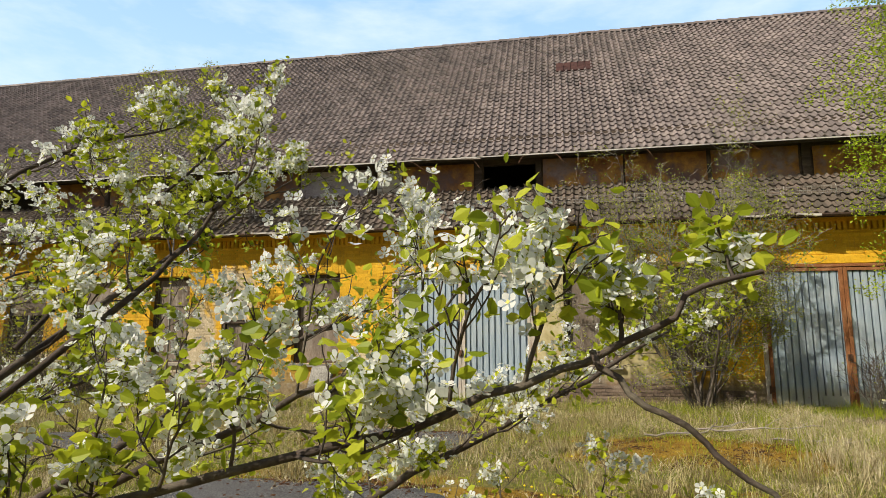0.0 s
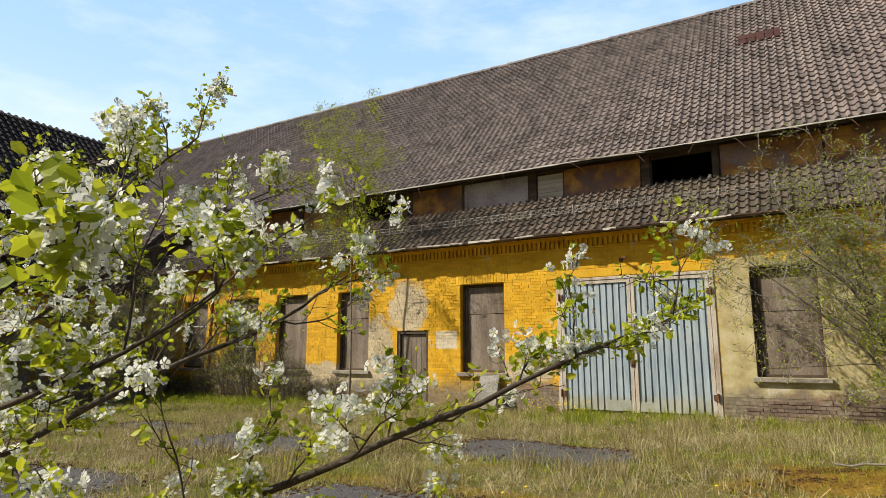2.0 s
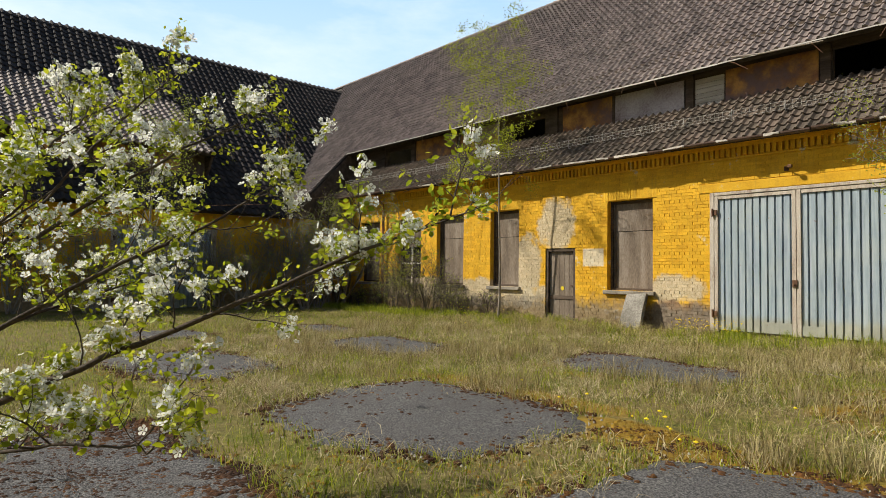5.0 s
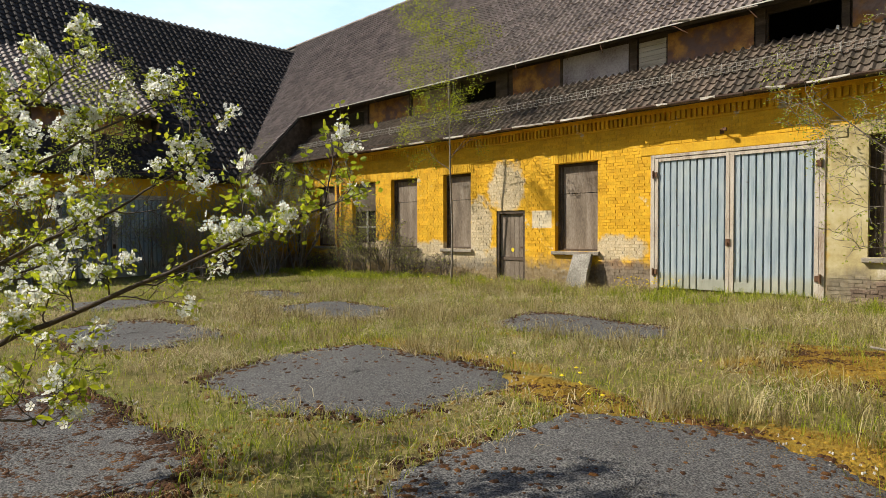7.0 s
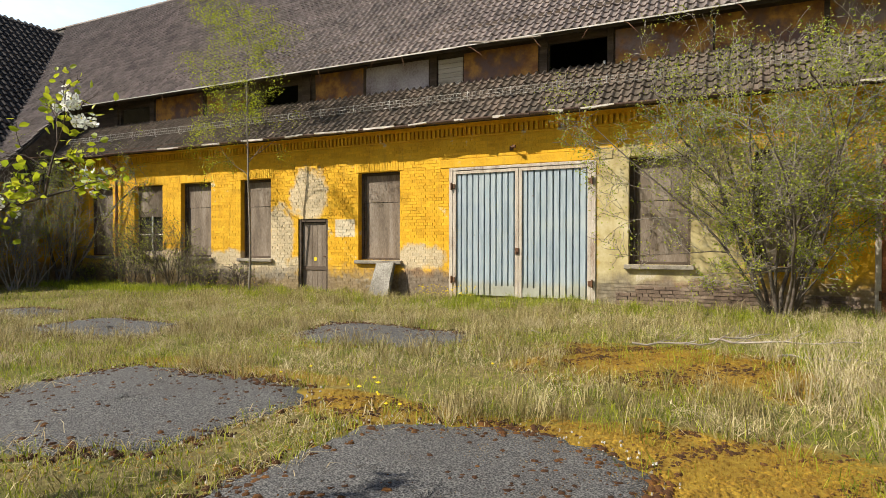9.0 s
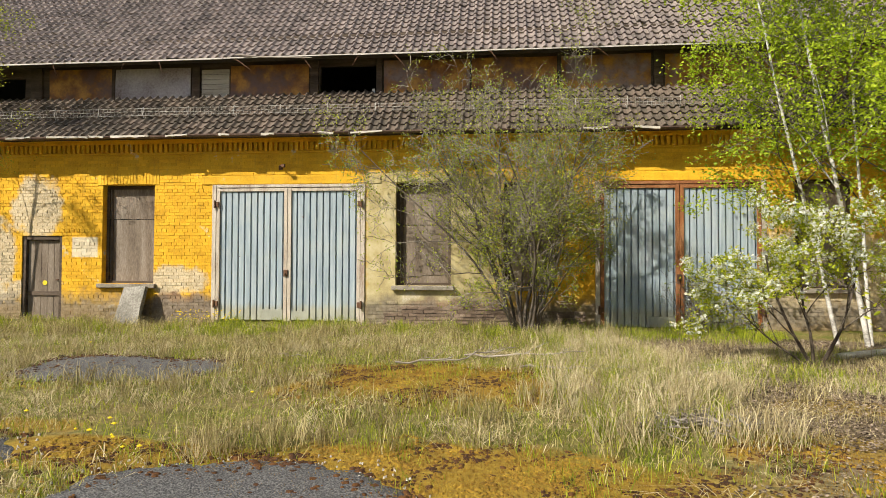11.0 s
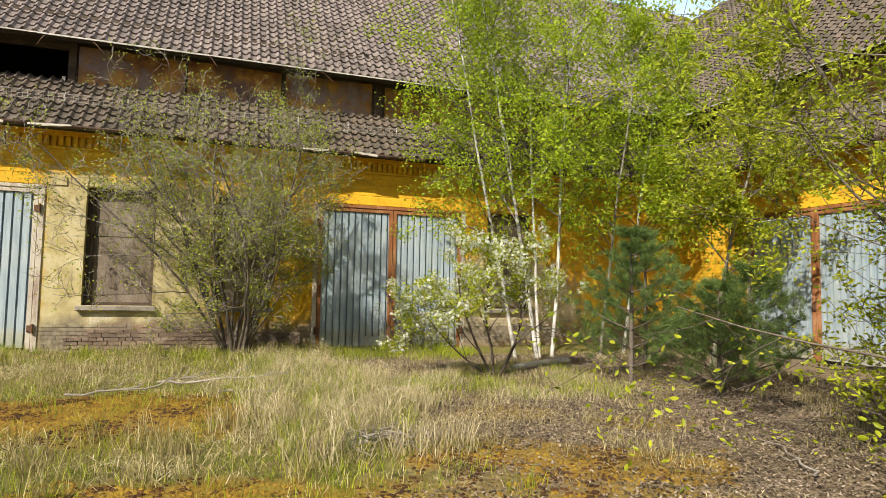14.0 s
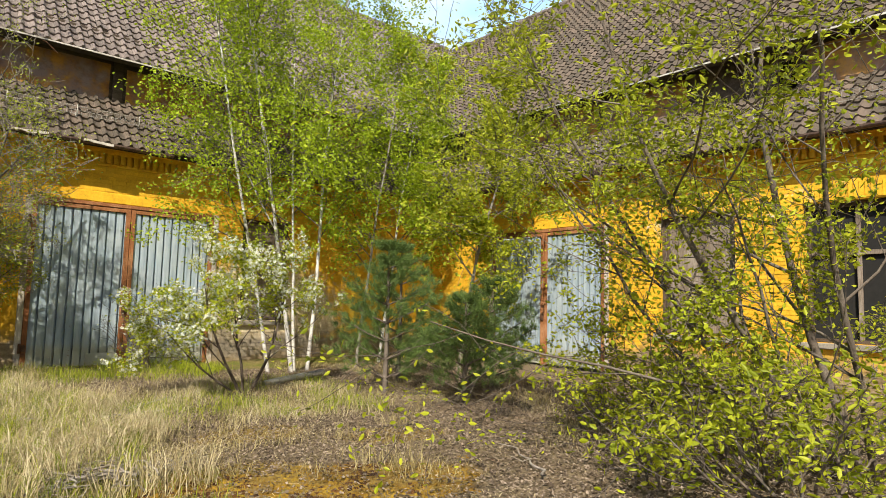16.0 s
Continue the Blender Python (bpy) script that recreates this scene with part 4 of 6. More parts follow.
def snow_guard(m, a, b):
    """A wire snow guard on brackets along the lower tiles."""
    t = 0.36
    cy, cz = SK0 + t * (SK1 - SK0), SZ0 + t * (SZ1 - SZ0) + 0.09
    g = thing("snow_guard", m @ pose(0, cy, cz), "galvanised wire snow guard fence on the skirt tiles", "snow guard")
    for dz in (0.05, 0.12, 0.2):
        xs = np.arange(a, b, 1.1)
        pts = np.stack([xs, np.full(len(xs), -dz * 0.3), dz + rng.normal(0, 0.008, len(xs))], -1)
        put("rail", tube_mesh("rail", [(pts, np.full(len(xs), 0.006))], 4), M_ZINC, g)
    xs = np.arange(a, b, 0.085)
    lines = [([(x, -0.012, 0.035), (x + float(rng.normal(0, 0.006)), -0.06, 0.21)], [0.0035, 0.0035]) for x in xs]
    put("wire_mesh", tube_mesh("wire_mesh", lines, 4), M_ZINC, g)["kind"] = "stuff"
    for x in np.arange(a + 0.2, b, 1.1):
        pts = [(x, 0.16, 0.12), (x, 0.02, 0.0), (x, -0.05, -0.02), (x, -0.075, 0.06), (x, -0.06, 0.23)]
        put("bracket", tube_mesh("bracket", [(pts, [0.011] * 5)], 5), M_ZINC, g)
    return g


snow_guard(Matrix(), -16.8, 10.5)
snow_guard(RIGHT, 1.0, 20)


# ---- remnants of the fascia ----
def fascia_piece(x, L, tilt, m=Matrix()):
    """A split pale board left hanging under the gutter."""
    bm = bmesh.new()
    add_box(bm, -L / 2, L / 2, -0.01, 0.01, -0.03, 0.03, 0.0)
    bmesh.ops.subdivide_edges(bm, edges=[e for e in bm.edges if abs(e.verts[0].co.x - e.verts[1].co.x) > 0.1], cuts=5)
    for v in bm.verts:
        if v.co.z < 0:
            v.co.z += float(rng.uniform(0.0, 0.035))
        v.co.y += float(rng.normal(0, 0.003))
    o = part("fascia_piece", bm, M_PLANK_WHITE, None)
    o.matrix_world = m @ pose(x, SK0 - 0.137, 4.07, 0, tilt, 0)
    return tagged(o, "split pale board hanging under the broken gutter", "board", "remnants of the fascia")


for x, L, tl in ((-7.6, 0.8, 1), (-6.1, 0.6, -2), (-4.9, 1.0, 1), (-4.2, 0.35, 4), (-3.4, 0.9, 0), (-2.3, 0.5, -3), (-1.2, 0.25, 3), (-0.2, 0.3, 0), (1.1, 0.35, 5), (2.0, 0.7, -2), (-9.2, 0.7, 0), (-11.0, 0.9, 1), (6.8, 0.6, -2), (7.9, 0.5, 3)):
    fascia_piece(x, L, tl)


# ---- downpipe ----
def downpipe(x):
    t = thing("downpipe", pose(x, -0.12, -0.1), "rusty downpipe with clamps on the yellow wall", "downpipe")
    pts = [(0, -0.38, 4.12), (0, -0.30, 3.98), (0, -0.02, 3.75), (0, 0, 3.6), (0, 0, 2.0), (0.01, 0, 0.1)]
    put("pipe", tube_mesh("pipe", [(pts, [0.05] * 6)], 10), M_FRAME_RUST, t)
    for z in (0.7, 2.1, 3.4):
        put("clamp", tube_mesh("clamp", [([(0, 0, z), (0, 0, z + 0.04)], [0.06, 0.06])], 10), M_IRON, t)


downpipe(-14.05)


# ---- openings ----
def boarded_window(name, x0, x1, z0, z1, m, label, kind="board"):
    """A window bay closed with grey boards behind a timber frame, with a stone sill and a flat arch."""
    w, h = x1 - x0, z1 - z0
    t = thing(name, m @ pose((x0 + x1) / 2, 0, z0), label, "window", "boarded windows", "structure")
    fr = part("window_frame", bmesh.new(), M_BOARD_DARK, t)
    bm = bmesh.new()
    for a, b, c, e in ((-w / 2, -w / 2 + 0.07, 0, h), (w / 2 - 0.07, w / 2, 0, h), (-w / 2 + 0.07, w / 2 - 0.07, h - 0.08, h), (-w / 2 + 0.07, w / 2 - 0.07, 0, 0.06)):
        add_box(bm, a, b, 0.15, 0.28, c, e, 0.004)
    fr.data = bm_mesh("window_frame", bm)
    fr.data.materials.append(M_BOARD_DARK)
    if kind == "board":
        k = 2 if w < 1.2 else 3
        cut = h * float(rng.uniform(0.32, 0.42))
        for zz0, zz1, dd in ((0.02, h - cut - 0.008, 0.0), (h - cut + 0.006, h - 0.03, 0.01)):
            part("board", box_bm(-w / 2 + 0.05, w / 2 - 0.05, 0.195 - dd, 0.225 - dd, zz0, zz1, 0.003), M_BOARD, t)
        part("batten", box_bm(-w / 2 + 0.1, -w / 2 + 0.15, 0.165, 0.185, 0.05, h - 0.05, 0.003), M_BOARD_DARK, t)
    elif kind == "dark":
        part("mullion", box_bm(-0.03, 0.03, 0.16, 0.22, 0.06, h - 0.08, 0.003), M_BOARD, t)
        part("transom", box_bm(-w / 2 + 0.07, w / 2 - 0.07, 0.165, 0.215, h * 0.62, h * 0.65, 0.003), M_BOARD, t)
        # opaque sheet, the darkness of the room behind put into its colour
        part("unlit_room_pane", box_bm(-w / 2 + 0.05, w / 2 - 0.05, 0.23, 0.24, 0.05, h - 0.05, 0.0), M_UNLIT_INSIDE, t)
    else:
        part("board", box_bm(-w / 2 + 0.05, w / 2 - 0.05, 0.14, 0.17, h * 0.56, h - 0.03, 0.003), M_BOARD, t)
        part("mullion", box_bm(-0.025, 0.03, 0.14, 0.19, 0.05, h * 0.57, 0.003), M_WHITE, t)
        part("transom", box_bm(-w / 2 + 0.06, w / 2 - 0.06, 0.145, 0.185, h * 0.3, h * 0.32, 0.003), M_WHITE, t)
        part("sill_board", box_bm(-w / 2 + 0.06, w / 2 - 0.06, 0.1, 0.19, 0.0, 0.17, 0.003), M_FRAME, t)
        # same near-black sheet in place of the unlit room
        part("unlit_room_pane", box_bm(-w / 2 + 0.05, w / 2 - 0.05, 0.2, 0.21, 0.05, h * 0.57, 0.0), M_UNLIT_INSIDE, t)
    part("window_sill", box_bm(-w / 2 - 0.08, w / 2 + 0.08, -0.1, 0.14, -0.1, -0.004, 0.012), M_SILL, t, "rough stone sill")
    lo, hi = [], []
    nb = int((w + 0.24) / 0.077)
    for i in range(nb):
        xa = -w / 2 - 0.12 + i * (w + 0.24) / nb
        rise = 0.05 * (1 - ((xa + 0.03) / (w / 2 + 0.12)) ** 2)
        lo.append((xa, -0.014, h + 0.002 + rise * 0.4))
        hi.append((xa + (w + 0.24) / nb - 0.01, 0.0, h + 0.235 + rise))
    part_ob = put("arch_bricks", boxes_mesh("arch_bricks", lo, hi, 0.003), M_WALL, t, "flat arch of upright yellow bricks")
    return t


for i, (a, b) in enumerate(WINDOWS):
    boarded_window("window_%d" % (i + 1), a, b, SILL_Z, W_TOP, Matrix(), "half-glazed window with boarded top and white bars" if i == 1 else "window boarded with grey weathered wood in yellow brick", "half" if i == 1 else "board")
for i, (a, b) in enumerate(R_WIN):
    boarded_window("window_%d" % (i + 9), a, b, SILL_Z, W_TOP, RIGHT, "tall dark window with pale stone sill in the east wall", "dark" if i in (1, 2) else "board")
boarded_window("window_14", -17.25, -16.85, 0.25, 1.75, Matrix(), "narrow closed hatch beside the corner", "board")
boarded_window("window_15", -13.5, -12.2, 0.8, 2.5, LEFT, "shaded boarded window of the west wing", "board")


def leaf_sheet(w, h):
    """Profiled sheet: flat pans with narrow folded ribs."""
    n = 10
    pitch = w / n
    xs, ys = [], []
    for k in range(n):
        o = k * pitch
        xs += [o, o + pitch * 0.70, o + pitch * 0.72, o + pitch * 0.93, o + pitch * 0.95]
        ys += [0, 0, 0.075, 0.075, 0]
    xs.append(w)
    ys.append(0)
    xs, ys = np.array(xs), np.array(ys)
    zs = np.linspace(0, h, 5)
    k = len(xs)
    fr = np.concatenate([np.stack([xs, ys + 0.004 * math.sin(z * 2), np.full(k, z)], -1) for z in zs])
    bk = fr + np.array([0, 0.004, 0])
    i, j = np.meshgrid(np.arange(len(zs) - 1), np.arange(k - 1), indexing="ij")
    f = np.stack([i * k + j, i * k + j + 1, (i + 1) * k + j + 1, (i + 1) * k + j], -1).reshape(-1, 4)
    return fast_mesh("leaf_sheet", np.concatenate([fr, bk]), np.concatenate([f, f[:, ::-1] + len(fr)]))


def metal_gate(name, x0, x1, z0, z1, m, label, rusty=False):
    """A pair of profiled sheet steel leaves in a timber and steel frame, with hinges, latch and bottom patches."""
    w, h = x1 - x0, z1 - z0
    t = thing(name, m @ pose((x0 + x1) / 2, 0, z0), label, "gate", "metal gates", "structure")
    fm = M_FRAME_RUST if rusty else M_FRAME
    part("frame_post", box_bm(-w / 2, -w / 2 + 0.1, -0.03, 0.16, -0.1, h, 0.008), M_FRAME, t)
    part("frame_post", box_bm(w / 2 - 0.1, w / 2, -0.03, 0.16, -0.1, h, 0.008), M_FRAME, t)
    part("lintel", box_bm(-w / 2 + 0.1, w / 2 - 0.1, -0.03, 0.16, h - 0.07, h, 0.008), fm, t)
    part("lintel_plaster", box_bm(-w / 2 - 0.25, w / 2 + 0.35, -0.02, -0.006, h + 0.012, h + 0.2, 0.004), M_WALL, t)
    lw = w / 2 - 0.1
    for s in (-1, 1):
        lf = new("gate_leaf")
        lf.parent = t
        lf.location = (-lw if s < 0 else 0.0, 0.0, 0.0)
        sh = put("sheet", leaf_sheet(lw - 0.18, h - 0.22), M_GATE, lf)
        sh.location = (0.09, 0.015, 0.06)
        for a, b, c, e in ((0.006, 0.085, 0.03, h - 0.08), (lw - 0.085, lw - 0.006, 0.03, h - 0.08)):
            part("stile", box_bm(a, b, -0.025, 0.05, c, e, 0.004), fm, lf)
        part("rail", box_bm(0.087, lw - 0.087, -0.02, 0.012, h - 0.155, h - 0.085, 0.004), fm, lf)
        hx = 0.02 if s < 0 else lw - 0.02
        for z in (0.42, h - 0.45):
            bm = bmesh.new()
            add_box(bm, hx - 0.05, hx + 0.05, -0.055, -0.026, z - 0.06, z + 0.06, 0.006)
            bmesh.ops.create_cone(bm, cap_ends=True, segments=8, radius1=0.022, radius2=0.022, depth=0.18, matrix=Matrix.Translation((hx - s * -0.045, -0.06, z)))
            part("hinge", bm, M_IRON, lf, "rusty strap hinge")
        if s < 0:
            bm = bmesh.new()
            add_box(bm, lw - 0.075, lw + 0.02, -0.055, -0.028, 1.05, 1.2, 0.005)
            add_box(bm, lw - 0.05, lw - 0.02, -0.085, -0.055, 1.09, 1.13, 0.004)
            part("latch", bm, M_IRON, lf, "rusty latch")
            part("patch_plate", box_bm(lw * 0.62, lw - 0.1, -0.012, 0.008, 0.06, 0.3, 0.003), M_GATE, lf, "patched bottom corner")
        else:
            part("patch_plate", box_bm(0.1, lw * 0.3, -0.012, 0.008, 0.06, 0.27, 0.003), M_GATE, lf, "patched bottom corner")
    return t


metal_gate("gate_1", *GATES[0], -0.10, 3.04, Matrix(), "pale blue profiled steel double gate with peeling frame")
metal_gate("gate_2", *GATES[1], -0.16, 3.04, Matrix(), "blue steel double gate with rust-red frame behind shrubs", True)
metal_gate("gate_3", *R_GATE, -0.14, 3.04, RIGHT, "faded blue steel double gate behind the trees", True)
metal_gate("gate_4", -8.5, -5.0, -0.3, 2.6, LEFT, "shaded blue steel gate of the west wing")


def small_door():
    x0, x1 = DOOR
    w, h = x1 - x0, 2.03
    t = thing("door_1", pose((x0 + x1) / 2, 0, -0.16), "low grey weathered wooden door with a yellow mark", "door", kind="structure")
    part("door_jamb", box_bm(-w / 2, -w / 2 + 0.09, 0.02, 0.2, 0, h, 0.006), M_BOARD_DARK, t)
    part("door_jamb", box_bm(w / 2 - 0.09, w / 2, 0.02, 0.2, 0, h, 0.006), M_BOARD_DARK, t)
    part("door_head", box_bm(-w / 2 + 0.09, w / 2 - 0.09, 0.02, 0.2, h - 0.09, h, 0.006), M_BOARD_DARK, t)
    leaf = new("door_leaf")
    leaf.parent = t
    n, ww = 5, (w - 0.2) / 5
    for k in range(n):
        part("board", box_bm(-w / 2 + 0.1 + k * ww, -w / 2 + 0.1 + (k + 1) * ww - 0.004, 0.09, 0.12, 0.06, h - 0.1, 0.003), M_BOARD, leaf)
    part("cross_rail", box_bm(-w / 2 + 0.1, w / 2 - 0.1, 0.065, 0.088, 0.62, 0.72, 0.004), M_BOARD_DARK, leaf)
    bm = bmesh.new()
    bmesh.ops.create_circle(bm, cap_ends=True, segments=9, radius=0.06, matrix=Matrix.Translation((0.02, 0.083, 0.92)) @ Matrix.Rotation(radians(90), 4, "X"))
    part("paint_mark", bm, M_YELLOW_MARK, leaf, "yellow paint mark")
    part("handle", box_bm(w / 2 - 0.2, w / 2 - 0.12, 0.05, 0.085, 0.98, 1.01, 0.004), M_IRON, leaf, "rusty handle")
    part("threshold", box_bm(-w / 2 - 0.1, w / 2 + 0.1, -0.2, 0.18, -0.1, 0.03, 0.01), M_CONCRETE, t)


small_door()


def lamp_arm():
    t = thing("wall_lamp_stub", pose(-0.1, -0.02, 3.42), "broken rusty lamp stub above the gate", "lamp")
    put("arm", tube_mesh("arm", [([(0, 0.02, 0), (0.02, -0.1, 0.03), (0.1, -0.17, 0.02)], [0.018, 0.016, 0.014])], 6), M_IRON, t)
    part("base", box_bm(-0.05, 0.04, -0.015, 0.012, -0.05, 0.05, 0.006), M_IRON, t)
    part("socket", box_bm(0.08, 0.16, -0.21, -0.14, -0.02, 0.05, 0.01), M_IRON, t)


lamp_arm()


def leaning_slab():
    bm = bmesh.new()
    add_box(bm, -0.33, 0.33, -0.05, 0.05, 0, 0.86, 0.0)
    for v in bm.verts:
        if v.co.z > 0.5:
            v.co.x *= 0.88
            v.co.z += 0.05 * (v.co.x > 0)
    bmesh.ops.subdivide_edges(bm, edges=bm.edges, cuts=3, use_grid_fill=True)
    for v in bm.verts:
        v.co += Vector(rng.normal(0, 0.006, 3))
    ob = part("concrete_slab", bm, M_CONCRETE, None)
    ob.matrix_world = pose(-3.52, -0.42, -0.16, -19, 0, -10)
    tagged(ob, "lichen-spotted grey concrete slab leaning by the wall", "slab")


leaning_slab()
# low ruined brick kerb right of the first gate
lo, hi = brick_list(2.3, 6.7, -0.15, 0.33, [(2.3, 2.7, 0.2, 0.4), (4.9, 6.7, 0.24, 0.4)])
lo[:, 1] -= 0.05
hi[:, 1] = 0.0
kb = put("brick_footing", boxes_mesh("brick_footing", lo, hi, 0.007), simple("old_red_brick", (0.09, 0.065, 0.05), (0.19, 0.135, 0.10), (0.34, 0.27, 0.20), 9, 0.9, 0.5, island=0.5))
tagged(kb, "crumbling brick footing along the cream wall", "footing", kind="structure")


# ---- plants ----
def unit(v):
    return v / (np.linalg.norm(v) + 1e-9)


def grow(lines, tips, p, d, L, r, level, sp):
    """One limb and, in turn, its side shoots. sp holds a list for each level."""
    n = sp["seg"][level]
    pts, dirs = [np.array(p, float)], []
    d = unit(np.array(d, float))
    for i in range(n):
        d = unit(d + rng.normal(0, sp["wob"][level], 3) + np.array([0, 0, sp["up"][level]]) / n)
        dirs.append(d)
        pts.append(pts[-1] + d * L / n)
    pts = np.array(pts)
    end = sp.get("taper", 0.3)
    lines.append((pts, np.linspace(r, max(r * end, sp.get("rmin", 0.0018) * 0.8), n + 1)))
    last = level == len(sp["seg"]) - 1
    if level == 0 and sp.get("ends"):
        for i in range(n - sp["ends"], n + 1):
            tips += [pts[i]] * 2
    if last or (level == len(sp["seg"]) - 2 and sp.get("leafy", True)):
        for t in np.linspace(0.25, 1.0, sp["tips"] if last else max(2, sp["tips"] // 2)):
            k = t * n
            i = min(int(k), n - 1)
            tips.append(pts[i] + (pts[i + 1] - pts[i]) * (k - i))
    if not last:
        kids = sp["kids"][level]
        t0 = sp["from"][level]
        for c in range(kids):
            t = t0 + (1 - t0) * (c + rng.uniform(0.1, 0.9)) / kids
            k = t * n
            i = min(int(k), n - 1)
            q = pts[i] + (pts[i + 1] - pts[i]) * (k - i)
            ax = unit(np.cross(dirs[i], rng.normal(0, 1, 3)))
            a = radians(sp["angle"][level]) * rng.uniform(0.6, 1.3)
            nd = dirs[i] * math.cos(a) + ax * math.sin(a)
            rr = (r + (r * end - r) * t) * sp.get("thin", 0.6)
            grow(lines, tips, q, nd, L * sp["len"][level] * rng.uniform(0.65, 1.2) * (1.15 - 0.5 * t), max(rr, sp.get("rmin", 0.0018)), level + 1, sp)


def plant(name, label, category, stems, sp, bark, leaf_mat, leaf, n_leaf, base, group="", spread=0.05, aspect=0.55, droop=0.3, trunk_name="trunk", fine=0.011, twig_bark=None):
    """A woody plant: stems as (start, direction, length, radius); leaves in clumps round the shoots."""
    tips, thin = [], []
    b = np.array(base, float)
    t = thing(name, pose(*base), label, category, group)
    for p, d, L, r in stems:
        lines = []
        grow(lines, tips, p, d, L, r, 0, sp)
        lines = [(np.asarray(q) - b, w) for q, w in lines]
        put(trunk_name if len(stems) == 1 else "stem", tube_mesh("stem", [l for i, l in enumerate(lines) if i == 0 or l[1][0] >= fine], 7), bark, t)
        thin += [l for l in lines[1:] if l[1][0] < fine]
    if thin:
        put("twig_spray", tube_mesh("twig_spray", thin, 5), twig_bark or bark, t, "thin brown twigs")
    tips = np.array(tips) - b
    if n_leaf:
        at = tips[rng.integers(0, len(tips), n_leaf)]
        put("crown", leaves_mesh("crown", at, leaf, aspect, droop, spread), leaf_mat, t, "loose crown of small leaves")
    return t, tips


def gz1(x, y):
    return float(ground_z(x, y))


def blossom_mesh(name, at, size=0.03, per=7, spread=0.028):
    """Clusters of five-petalled flowers."""
    at = np.repeat(np.asarray(at, float), per, axis=0)
    n = len(at)
    at = at + rng.normal(0, spread, (n, 3))
    nrm = rng.normal(0, 1, (n, 3)) + np.array([0, 0, 0.7])
    nrm /= np.linalg.norm(nrm, axis=1)[:, None]
    u = np.cross(nrm, rng.normal(0, 1, (n, 3)))
    u /= np.linalg.norm(u, axis=1)[:, None]
    w = np.cross(nrm, u)
    r = (size * 0.5 * rng.uniform(0.75, 1.2, n))[:, None]
    vs = [at]
    for k in range(5):
        for da, rr, hh in ((-0.38, 0.45, 0.10), (-0.55, 0.85, 0.24), (-0.2, 1.08, 0.34), (0.2, 1.08, 0.34), (0.55, 0.85, 0.24), (0.38, 0.45, 0.10)):
            a = 2 * np.pi * k / 5 + da
            vs.append(at + r * rr * (np.cos(a) * u + np.sin(a) * w) + nrm * r * hh)
    v = np.stack(vs, 1)
    f = np.array([[0] + [1 + 6 * k + m for m in range(6)] for k in range(5)])
    f = (f[None] + 31 * np.arange(n)[:, None, None]).reshape(-1, 7)
    me = fast_mesh(name, v, f)
    return me, at, nrm, r


def stamens_mesh(at, nrm, r):
    n = len(at)
    u = np.cross(nrm, rng.normal(0, 1, (n, 3)))
    u /= np.linalg.norm(u, axis=1)[:, None]
    w = np.cross(nrm, u)
    k = 0.28
    c = at + nrm * r * 0.22
    v = np.stack([c + u * r * k, c + w * r * k, c - u * r * k, c - w * r * k], 1)
    f = np.arange(4 * n).reshape(-1, 4)
    return fast_mesh("stamens", v, f)


def blossoming(t, tips, clusters, size, per, spread):
    c = tips[rng.choice(len(tips), clusters, replace=False)] if clusters < len(tips) else tips
    me, at, nrm, r = blossom_mesh("blossom", c, size, per, spread)
    put("blossom", me, M_PETAL, t, "clusters of white blossom")
    put("stamen_dots", stamens_mesh(at, nrm, r), M_ANTHER, t)["kind"] = "stuff"


# slender birch before the yellow wall
SP_BIRCH = dict(seg=[12, 7, 6, 5], wob=[0.03, 0.10, 0.14, 0.16], up=[0.15, 0.1, -0.7, -1.4], kids=[22, 6, 4], **{"from": [0.32, 0.2, 0.15]}, len=[0.26, 0.5, 0.6], angle=[48, 40, 40], tips=4, taper=0.15, thin=0.5)


def birch(x, y, h, r, n, lean, name, label, mat, bark, leaf=0.05, sp=SP_BIRCH, extra=()):
    z = gz1(x, y) - 0.06
    stems = [((x, y, z), (*lean, 1), h, r)] + [((x + a, y + b, z), (c, d2, 1), h * k, r * 0.75) for a, b, c, d2, k in extra]
    return plant(name, label, "tree", stems, sp, bark, mat, leaf, n, (x, y, z), spread=0.07, fine=0.016, twig_bark=M_BARK)


SP_DROOP = dict(SP_BIRCH, kids=[20, 6, 5], len=[0.3, 0.5, 0.75], up=[0.15, 0.0, -1.2, -2.4])
SP_DROOP["from"] = [0.42, 0.25, 0.15]
birch(-7.45, -0.85, 7.6, 0.038, 11500, (0.03, -0.03), "young_birch", "slender young birch with drooping yellow-green twigs", M_LEAF_WILLOW, M_BARK_GREY, 0.045, SP_DROOP)
SP_BIRCH2 = dict(SP_BIRCH, kids=[30, 7, 5], len=[0.25, 0.5, 0.6], angle=[55, 42, 40], up=[0.1, 0.25, -0.3, -0.8])
SP_BIRCH2["from"] = [0.28, 0.15, 0.1]
birch(10.65, -2.35, 8.6, 0.04, 15000, (-0.17, 0.02), "birch", "white-stemmed birch with fresh bright green leaves", M_LEAF_BIRCH, M_BARK_BIRCH, 0.062, SP_BIRCH2)
birch(11.0, -2.6, 9.6, 0.046, 19000, (-0.12, 0.03), "birch", "white-stemmed birch with fresh bright green leaves", M_LEAF_BIRCH, M_BARK_BIRCH, 0.062, SP_BIRCH2, ((0.06, 0.02, -0.02, 0.05, 0.85),))
birch(11.4, -2.45, 9.4, 0.042, 18000, (0.05, -0.01), "birch", "white-stemmed birch with fresh bright green leaves", M_LEAF_BIRCH, M_BARK_BIRCH, 0.062, SP_BIRCH2)
